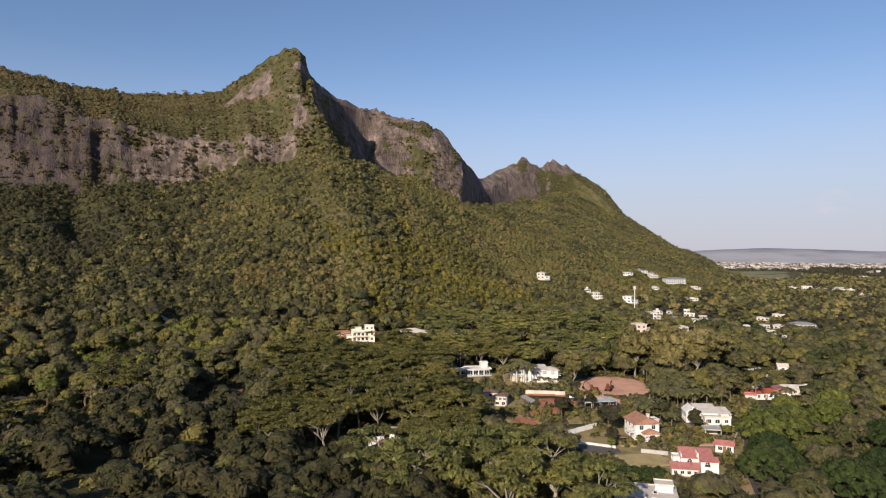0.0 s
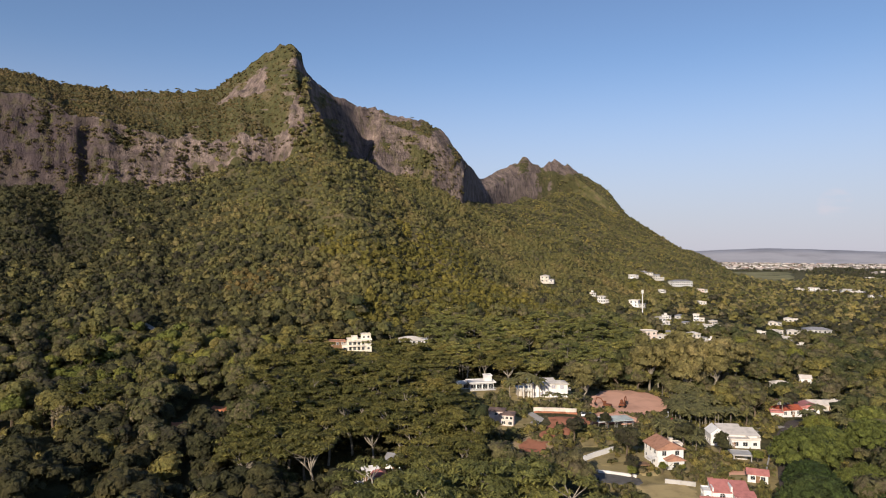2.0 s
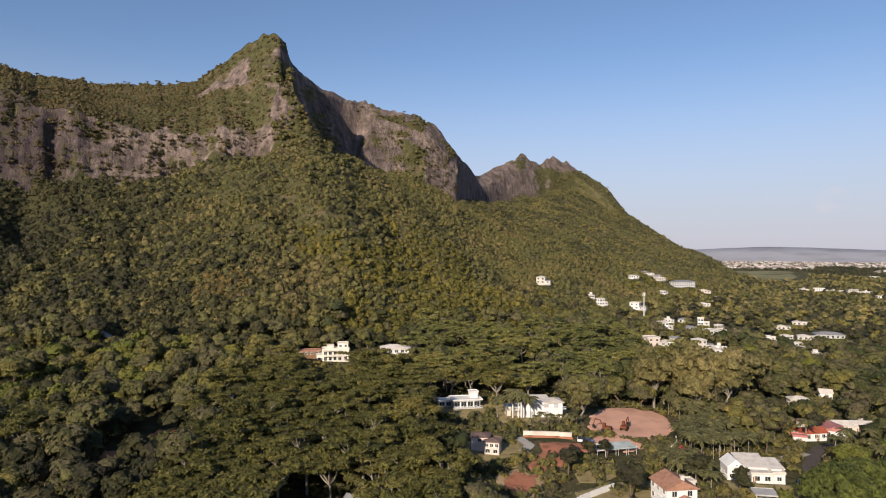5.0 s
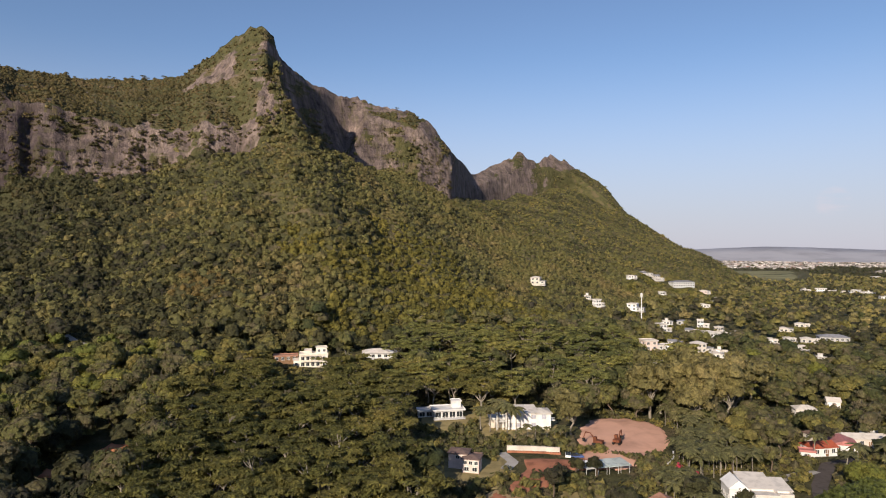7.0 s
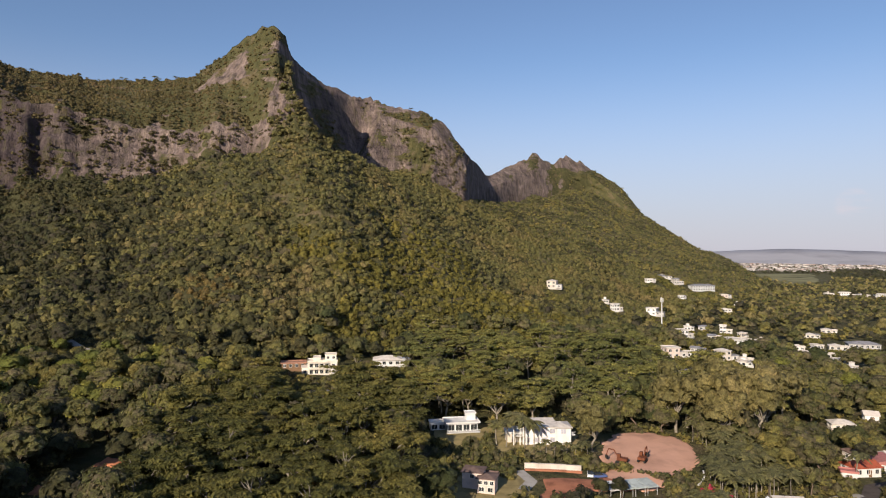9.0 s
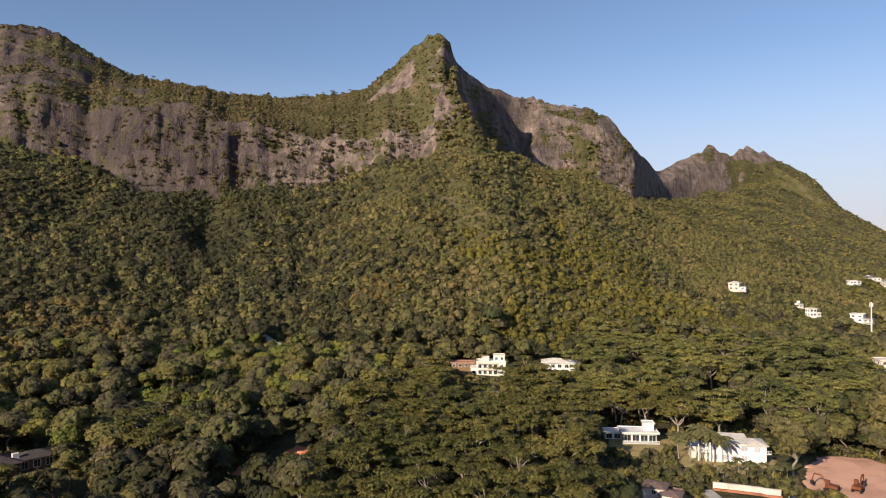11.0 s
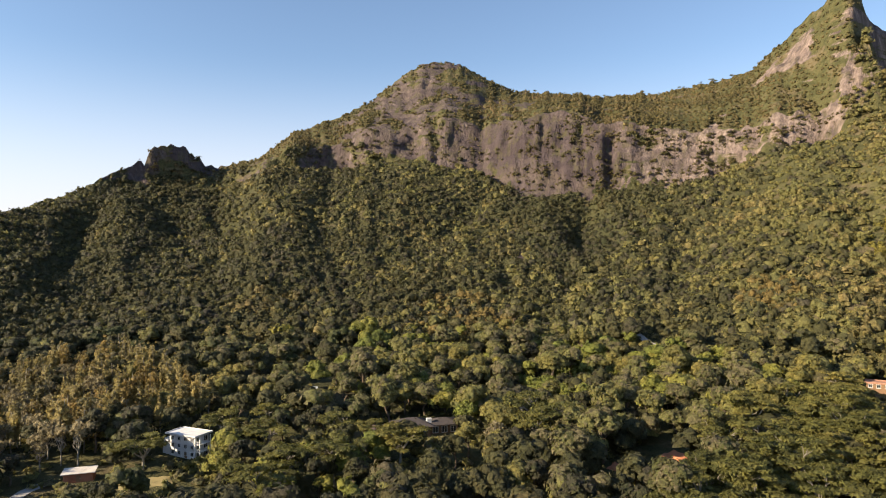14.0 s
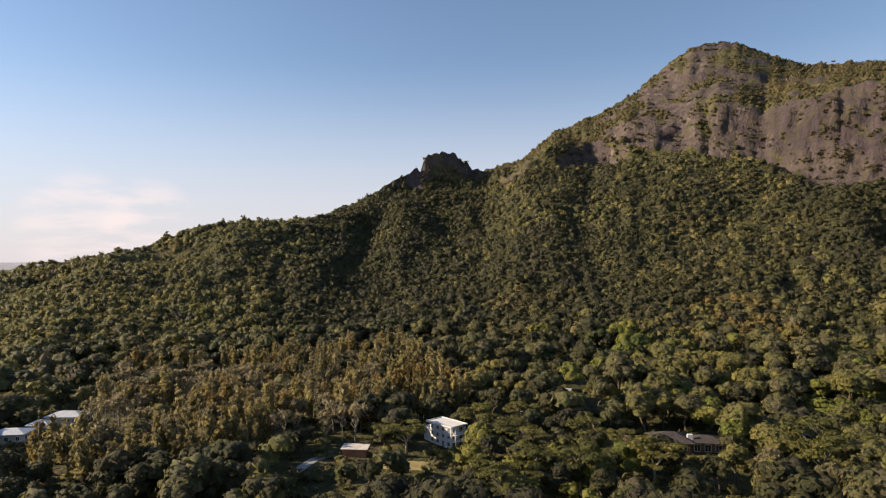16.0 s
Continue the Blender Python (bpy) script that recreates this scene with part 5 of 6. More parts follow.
def facade(parent, cx, cy, w, d, z0, face, cols, floors, size=(1.2, 1.3), first=1.0, storey=2.9, mat=None, glass=None):
    """A row of windows on each floor of one face of a block."""
    length, turn = (w, {"f": 0, "b": 180}[face]) if face in "fb" else (d, {"l": -90, "r": 90}[face])
    off = d / 2 if face in "fb" else w / 2
    for fl in range(floors):
        for k in range(cols):
            a = length * ((k + 0.5) / cols - 0.5)
            window(parent, pose(cx, cy, z0 + first + fl * storey, 0, 0, turn) @ pose(a, -off - 0.003, 0), *size, mat, glass)


def roof_on(parent, kind, cx, cy, w, d, z, rise, mat, over=0.5, axis="y", label=""):
    bm = bmesh.new()
    if kind == "flat":
        box(bm, -w / 2 - over, w / 2 + over, -d / 2 - over, d / 2 + over, 0, 0.28, 0.04)
        for x0, x1, y0, y1 in ((-w / 2 - over, w / 2 + over, -d / 2 - over, -d / 2 - over + 0.18), (-w / 2 - over, w / 2 + over, d / 2 + over - 0.18, d / 2 + over),
                               (-w / 2 - over, -w / 2 - over + 0.18, -d / 2 - over + 0.18, d / 2 + over - 0.18), (w / 2 + over - 0.18, w / 2 + over, -d / 2 - over + 0.18, d / 2 + over - 0.18)):
            box(bm, x0, x1, y0, y1, 0.28, 0.28 + rise)
    elif kind == "gable":
        s, t = (w, d) if axis == "y" else (d, w)
        prism(bm, [(-s / 2 - over, -0.12), (s / 2 + over, -0.12), (s / 2 + over, 0.06), (0, rise), (-s / 2 - over, 0.06)], axis, -t / 2 - over, t / 2 + over)
    elif kind == "shed":
        s, t = (d, w)
        prism(bm, [(-s / 2 - over, -0.1), (s / 2 + over * 0.2, rise - 0.1), (s / 2 + over * 0.2, rise + 0.08), (-s / 2 - over, 0.08)], "x", -t / 2 - over, t / 2 + over)
    else:
        k = min(w, d) * 0.5
        lo = [bm.verts.new((x, y, 0)) for x, y in ((-w / 2 - over, -d / 2 - over), (w / 2 + over, -d / 2 - over), (w / 2 + over, d / 2 + over), (-w / 2 - over, d / 2 + over))]
        eave = [bm.verts.new((v.co.x, v.co.y, 0.16)) for v in lo]
        hx, hy = max(w / 2 - k, 0.05), max(d / 2 - k, 0.05)
        top = [bm.verts.new((x, y, rise)) for x, y in ((-hx, -hy), (hx, -hy), (hx, hy), (-hx, hy))]
        bm.faces.new(lo[::-1])
        bm.faces.new(top)
        for i in range(4):
            j = (i + 1) % 4
            bm.faces.new((lo[i], lo[j], eave[j], eave[i]))
            bm.faces.new((eave[i], eave[j], top[j], top[i]))
    return part("roof", bm, mat, parent, label, at=pose(cx, cy, z))


def block(parent, cx, cy, w, d, z0, h, wall, roof=None, gable=None):
    """Walls of one volume, and its roof: (kind, rise, material, overhang, axis)."""
    bm = bmesh.new()
    box(bm, cx - w / 2, cx + w / 2, cy - d / 2, cy + d / 2, z0, z0 + h, 0.03)
    box(bm, cx - w / 2 - 0.06, cx + w / 2 + 0.06, cy - d / 2 - 0.06, cy + d / 2 + 0.06, z0 - 1.2, z0 + 0.25)
    if roof and roof[0] == "gable":
        kind, rise, mat, over, axis = roof
        s, t, c0, t0 = (w, d, cx, cy) if axis == "y" else (d, w, cy, cx)
        prism(bm, [(c0 - s / 2, z0 + h - 0.05), (c0 + s / 2, z0 + h - 0.05), (c0, z0 + h + rise - 0.25)], axis, t0 - t / 2, t0 + t / 2)
    if roof and roof[0] == "shed":
        prism(bm, [(cy - d / 2, z0 + h - 0.05), (cy + d / 2, z0 + h - 0.05), (cy + d / 2, z0 + h + roof[1] - 0.12)], "x", cx - w / 2, cx + w / 2)
    ob = part("wall", bm, wall, parent)
    if roof:
        kind, rise, mat, over, *axis = roof
        roof_on(parent, kind, cx, cy, w, d, z0 + h + 0.004, rise, mat, over, *(axis or ["y"]))
    return ob


def door_on(parent, m, w=1.1, h=2.1, mat=None):
    bm = bmesh.new()
    box(bm, -w / 2, w / 2, -0.06, 0.02, 0, h, 0.015)
    ob = part("door", bm, mat or TIMBER, parent, at=m)
    knob = bmesh.new()
    box(knob, w / 2 - 0.16, w / 2 - 0.08, -0.12, -0.06, 1.0, 1.12)
    part("handle", knob, METAL, ob)
    return ob


def balcony(parent, cx, cy, w, d, z, mat=None, rail=True):
    bm = bmesh.new()
    box(bm, cx - w / 2, cx + w / 2, cy - d / 2, cy + d / 2, z - 0.18, z)
    ob = part("balcony", bm, mat or WHITE, parent)
    if rail:
        r = bmesh.new()
        box(r, cx - w / 2, cx + w / 2, cy - d / 2, cy - d / 2 + 0.08, z + 0.85, z + 0.95)
        for k in range(int(w / 0.8) + 1):
            x = cx - w / 2 + 0.04 + k * (w - 0.08) / int(w / 0.8)
            box(r, x - 0.03, x + 0.03, cy - d / 2 + 0.01, cy - d / 2 + 0.07, z, z + 0.85)
        part("railing", r, mat or WHITE, ob)
    return ob


def post(parent, x, y, z0, z1, s=0.3, mat=None):
    bm = bmesh.new()
    box(bm, x - s / 2, x + s / 2, y - s / 2, y + s / 2, z0, z1, 0.02)
    return part("post", bm, mat or WHITE, parent)


def red_villa():
    h = thing("villa", 74, 189, -10, "white two-storey villa with red metal roofs", "house", scale=0.8)
    block(h, -1.8, 1.2, 5.8, 6.4, 0, 5.7, WHITE, ("shed", 2.3, ROOF_RED, 0.25))
    block(h, -5.9, 1.6, 2.4, 4.6, 0, 5.0, WHITE, ("flat", 0.4, WHITE, 0.15))
    block(h, -3.6, -3.7, 9.4, 3.2, 0, 2.7, WHITE, ("shed", 1.5, ROOF_RED, 0.5))
    block(h, 4.3, 2.2, 5.4, 5.4, 0, 6.0, WHITE, ("shed", 1.7, ROOF_RED, 0.2))
    block(h, 5.0, -2.3, 6.2, 3.6, 0, 5.3, WHITE, ("shed", 0.9, ROOF_RED, 0.3))
    block(h, 1.3, 1.0, 0.6, 5.0, 5.6, 1.9, WHITE)
    block(h, -4.5, 1.2, 0.4, 6.2, 5.6, 1.5, WHITE)
    arched_window(h, pose(-1.6, -2.003, 4.0), 1.7, 0.8)
    arched_window(h, pose(4.2, -4.103, 3.5), 1.8, 0.9)
    arched_window(h, pose(4.2, -4.103, 0.7), 1.8, 1.1)
    arched_window(h, pose(-5.9, -0.703, 3.0), 1.1, 0.8)
    facade(h, -3.6, -3.7, 9.4, 3.2, 0, "f", 4, 1, (1.2, 1.1), 0.9)
    facade(h, 5.0, -2.3, 6.2, 3.6, 0, "r", 1, 1, (1.4, 0.7), 1.6)
    facade(h, -5.9, 1.6, 2.4, 4.6, 0, "l", 2, 2)
    door_on(h, pose(0.6, -5.303, 0))
    a = thing("annex", 92, 209, -22, "white garden annex with a red gable roof", "outbuilding")
    block(a, 0, 0, 5.4, 4.0, 0, 2.5, WHITE, ("gable", 1.2, ROOF_RED, 0.4, "x"))
    facade(a, 0, 0, 5.4, 4.0, 0, "f", 2, 1, (1.2, 1.1), 0.9)
    door_on(a, pose(0, -2.002, 0))


def cream_house():
    h = thing("cottage", 70, 223, 8, "white two-storey house with terracotta gable roofs", "house")
    block(h, 0, 1.5, 8.6, 9.0, 0, 5.4, WHITE, ("gable", 2.3, ROOF_CLAY, 0.5, "y"))
    block(h, 0.6, -4.1, 5.4, 2.6, 0, 2.6, WHITE, ("gable", 1.3, ROOF_CLAY, 0.4, "y"))
    block(h, 5.4, 3.5, 2.4, 3.0, 0, 5.0, CREAM, ("flat", 0.4, ROOF_PALE, 0.2))
    balcony(h, -5.2, -1.0, 2.4, 3.5, 2.6)
    post(h, -6.2, -2.5, 0, 2.42)
    post(h, -4.6, -2.5, 0, 2.42)
    facade(h, 0, 1.5, 8.6, 9.0, 0, "f", 2, 1, (1.3, 1.4), 3.5)
    facade(h, 0.6, -4.1, 5.4, 2.6, 0, "f", 1, 1, (1.8, 1.5), 0.6)
    facade(h, 0, 1.5, 8.6, 9.0, 0, "r", 3, 2)
    facade(h, 0, 1.5, 8.6, 9.0, 0, "l", 3, 2)
    c = bmesh.new()
    box(c, 0.2, 1.1, -2.2, -1.4, 5.4, 8.4, 0.04)
    box(c, 0.1, 1.2, -2.3, -1.3, 8.4, 8.6)
    part("chimney", c, CREAM, h)


def beige_house():
    h = thing("mansion", 101, 246, -6, "large off-white house with pale stepped roofs", "house", scale=0.85)
    block(h, -7.0, -1.5, 5.6, 8.0, 0, 4.6, WHITE, ("gable", 2.6, WHITE, 0.3, "y"))
    block(h, 0.2, 2.0, 8.8, 10.0, 0, 4.0, WHITE, ("shed", 1.9, ROOF_PALE, 0.4))
    block(h, 7.2, 0.5, 5.2, 9.0, 0, 3.9, WHITE, ("shed", 1.2, ROOF_PALE, 0.3))
    block(h, 1.2, -5.2, 7.0, 4.2, 0, 3.0, WHITE, ("flat", 0.4, ROOF_PALE, 0.4))
    block(h, 6.8, -5.6, 4.0, 3.2, 0, 3.0, WHITE, ("flat", 0.7, ROOF_PALE, 0.2))
    facade(h, -7.0, -1.5, 5.6, 8.0, 0, "f", 1, 1, (0.9, 1.1), 4.4)
    facade(h, -7.0, -1.5, 5.6, 8.0, 0, "f", 2, 1, (1.3, 1.3), 1.0)
    facade(h, 1.2, -5.2, 7.0, 4.2, 0, "f", 2, 1, (1.8, 1.6), 0.7)
    facade(h, 6.8, -5.6, 4.0, 3.2, 0, "f", 1, 1, (1.4, 1.3), 0.9)
    facade(h, -7.0, -1.5, 5.6, 8.0, 0, "l", 3, 1)
    facade(h, 7.2, 0.5, 5.2, 9.0, 0, "r", 3, 1)
    door_on(h, pose(-1.4, -7.304, 0))
    g = thing("carport", 95, 226, -10, "open carport with a flat grey concrete roof", "carport")
    roof_on(g, "flat", 0, 0, 5.6, 5.0, 2.6, 0.15, GREY_WALL, 0.3)
    for px in (-2.6, 2.6):
        for py in (-2.3, 2.3):
            post(g, px, py, -0.4, 2.6, 0.3, GREY_WALL)
    bm = bmesh.new()
    box(bm, -2.4, 2.4, 2.2, 2.4, -0.2, 2.59)
    part("wall", bm, WHITE, g)


def white_villa():
    h = thing("white_villa", 43, 305, 4, "long white two-storey villa with pale low roofs", "house", scale=1.0)
    block(h, 0.5, 0.5, 11.5, 8.5, 0, 6.0, WHITE, ("shed", 0.9, ROOF_PALE, 0.5))
    block(h, 8.6, 0.0, 5.2, 7.5, 0, 5.6, WHITE, ("hip", 1.0, ROOF_PALE, 0.6))
    block(h, -8.0, 1.2, 5.0, 5.0, 0, 3.0, CREAM, ("flat", 0.5, WHITE, 0.3))
    balcony(h, 11.9, -0.5, 1.8, 5.0, 3.0)
    balcony(h, -6.4, -3.0, 5.0, 2.6, 3.1)
    for px in (-8.6, -6.4, -4.2):
        post(h, px, -4.1, 0, 2.9)
    for px in (-8.6, -6.4):
        post(h, px, -4.1, 3.1, 5.6, 0.25)
    bm = bmesh.new()
    for k in range(6):
        box(bm, -9.0, -3.9, -4.3 + k * 0.6, -4.15 + k * 0.6, 5.6, 5.75)
    part("pergola", bm, WHITE, h)
    facade(h, 0.5, 0.5, 11.5, 8.5, 0, "f", 4, 2, (1.5, 1.4), 0.9, 3.0, CREAM, CURTAIN)
    facade(h, 8.6, 0.0, 5.2, 7.5, 0, "f", 1, 1, (1.6, 1.5), 3.7, glass=CURTAIN)
    facade(h, 8.6, 0.0, 5.2, 7.5, 0, "r", 2, 2, (1.4, 1.6), 0.7)
    m = thing("glass_house", 17, 317, 10, "low white modern house with broad dark glazing", "house")
    block(m, 0, 0, 11.0, 6.5, 0, 3.2, WHITE, ("flat", 0.3, WHITE, 0.9))
    block(m, 3.6, 1.4, 3.4, 3.4, 3.5, 2.2, WHITE, ("flat", 0.2, WHITE, 0.3))
    block(m, -8.4, 2.0, 5.6, 4.0, 0, 2.6, WHITE, ("flat", 0.2, WHITE, 0.4))
    facade(m, 0, 0, 11.0, 6.5, 0, "f", 4, 1, (2.2, 2.2), 0.5)
    facade(m, -8.4, 2.0, 5.6, 4.0, 0, "f", 2, 1, (2.0, 1.6), 0.5)
    balcony(m, 0, -4.4, 12.0, 2.0, 0.4)


def pink_house():
    h = thing("pink_house", 22, 263, -14, "pink two-storey house with brown flat-pitched roofs", "house", scale=0.88)
    block(h, -2.4, 1.6, 6.4, 6.0, 0, 5.2, PINK, ("hip", 1.0, ROOF_BROWN, 0.5))
    block(h, 2.6, -1.2, 5.6, 5.4, 0, 4.4, PINK, ("hip", 0.9, ROOF_BROWN, 0.5))
    block(h, 2.6, 3.6, 4.4, 3.2, 0, 3.4, PINK, ("flat", 0.4, ROOF_BROWN, 0.3))
    facade(h, 2.6, -1.2, 5.6, 5.4, 0, "f", 3, 1, (1.1, 1.1), 2.7)
    facade(h, 2.6, -1.2, 5.6, 5.4, 0, "f", 2, 1, (1.5, 1.3), 0.5)
    facade(h, -2.4, 1.6, 6.4, 6.0, 0, "l", 3, 2, (1.0, 1.1))
    facade(h, -2.4, 1.6, 6.4, 6.0, 0, "f", 1, 1, (1.2, 1.1), 3.5)


def hillside_house():
    h = thing("hillside_house", -48, 384, 12, "ivory three-storey house with balconies on the hillside", "house")
    block(h, 0, 0, 13.6, 7.6, -0.5, 6.2, IVORY, ("flat", 0.45, IVORY, 0.15))
    block(h, -8.2, 1.0, 2.8, 6.0, -0.5, 3.6, IVORY, ("shed", 0.8, ROOF_PALE, 0.3))
    block(h, 3.8, 0.8, 5.2, 4.8, 6.0, 2.5, IVORY, ("flat", 0.25, IVORY, 0.2))
    block(h, -2.6, 1.4, 3.4, 3.6, 6.0, 1.3, IVORY, ("flat", 0.2, ROOF_PALE, 0.15))
    for z in (2.6, 5.4):
        balcony(h, -1.6, -4.4, 9.0, 1.3, z, IVORY)
    facade(h, -1.6, 0, 9.6, 7.6, -0.5, "f", 4, 2, (1.4, 1.7), 0.9, 2.8)
    facade(h, 5.0, 0, 3.2, 7.6, -0.5, "f", 1, 2, (1.2, 1.3), 1.1, 2.8)
    facade(h, 3.8, 0.8, 5.2, 4.8, 6.0, "f", 2, 1, (1.1, 1.1), 0.8)
    facade(h, 0, 0, 13.6, 7.6, -0.5, "l", 2, 2, (1.0, 1.2), 1.2, 2.8)
    facade(h, -8.2, 1.0, 2.8, 6.0, -0.5, "f", 1, 1, (1.1, 1.2))
    a = thing("annex", -62, 385, 14, "low brown annex with a dull clay-coloured terrace roof", "outbuilding")
    block(a, 0, 0, 11.0, 6.0, -1.0, 4.4, TIMBER, ("flat", 0.35, ROOF_CLAY, 0.5))
    facade(a, 0, 0, 11.0, 6.0, 0.8, "f", 4, 1)
    t = thing("low_shed", -40, 346, 12, "low shed with a grey metal roof", "shed")
    block(t, 0, 0, 8.0, 3.4, 0, 2.2, GREY_WALL, ("shed", 0.6, ROOF_GREY, 0.4))
    h = thing("bungalow", -20, 410, 6, "low white bungalow with a pale metal hip roof", "house", scale=1.1)
    block(h, 0, 0, 12.0, 8.0, 0, 2.9, WHITE, ("hip", 1.7, ROOF_PALE, 0.8))
    block(h, 7.2, -1.5, 4.6, 4.6, 0, 2.8, WHITE, ("flat", 0.3, WHITE, 0.5))
    facade(h, 0, 0, 12.0, 8.0, 0, "f", 4, 1, (1.5, 1.4), 0.9)
    facade(h, 7.2, -1.5, 4.6, 4.6, 0, "f", 2, 1)


def west_houses():
    h = thing("white_block", -195, 163, 24, "white three-storey house with an overhanging flat roof", "house", scale=0.94)
    block(h, 0, 0, 11.5, 6.0, 0, 7.4, WHITE, ("flat", 0.25, WHITE, 1.0))
    block(h, -7.6, -0.4, 3.6, 4.4, 0, 4.6, WHITE, ("flat", 0.25, WHITE, 0.3))
    for z in (2.5, 4.9):
        balcony(h, 6.7, -0.4, 1.9, 5.0, z)
    for px, py in ((7.5, -2.7), (7.5, 1.9)):
        post(h, px, py, 0, 7.38, 0.3)
    facade(h, 0, 0, 11.5, 6.0, 0, "f", 4, 3, (1.1, 1.2), 0.8, 2.4)
    facade(h, 0, 0, 11.5, 6.0, 0, "r", 2, 3, (1.5, 1.7), 0.4, 2.4)
    door_on(h, pose(1.5, -3.003, 0))
    for x, y, w, d, st, rz in ((-266, 35, 13, 8, 1, 72), (-249, 21, 11, 7, 1, 80), (-257, 28, 7, 5, 1, 76)):
        h = thing("terrace_house", x, y, rz, "low cream house with a pale metal roof among the trees", "house", "houses in the west")
        block(h, 0, 0, w, d, 0, 3.1 * st, CREAM, ("hip", 1.6, METAL, 0.6))
        facade(h, 0, 0, w, d, 0, "f", 3, st)
        facade(h, 0, 0, w, d, 0, "r", 2, st)
    h = thing("shed", -195, 132, 66, "small red-walled shed with a pale roof", "shed")
    block(h, 0, 0, 7.5, 4.0, 0, 2.5, EARTH_DARK, ("shed", 0.5, ROOF_PALE, 0.6))
    door_on(h, pose(0, -2.002, 0), 1.2, 1.9)
    h = thing("long_bungalow", -163, 228, 61, "long low bungalow with dark hipped roofs", "house", scale=1.3)
    block(h, 0, 0, 9.0, 6.5, 0, 2.5, TIMBER, ("hip", 1.9, ROOF_SLATE, 1.0))
    block(h, 8.6, 0.8, 7.4, 5.4, 0, 2.4, TIMBER, ("hip", 1.3, ROOF_SLATE, 0.8))
    block(h, -8.4, -1.2, 6.0, 4.2, 0, 2.3, PINK, ("hip", 1.0, ROOF_BROWN, 0.7))
    block(h, 4.6, -0.8, 1.3, 1.0, 2.6, 1.5, WHITE)
    facade(h, 0, 0, 9.0, 6.5, 0, "f", 3, 1, (1.2, 1.1), 0.9)
    facade(h, 8.6, 0.8, 7.4, 5.4, 0, "f", 3, 1, (1.3, 1.6), 0.4)
    facade(h, -8.4, -1.2, 6.0, 4.2, 0, "f", 2, 1, (1.2, 1.0), 0.9)
    h = thing("hut", -231, 229, 55, "tiny white hut in a dark clearing", "hut")
    block(h, 0, 0, 3.0, 2.4, 0, 2.1, WHITE, ("shed", 0.4, METAL, 0.2))
    door_on(h, pose(0, -1.202, 0), 0.9, 1.8)


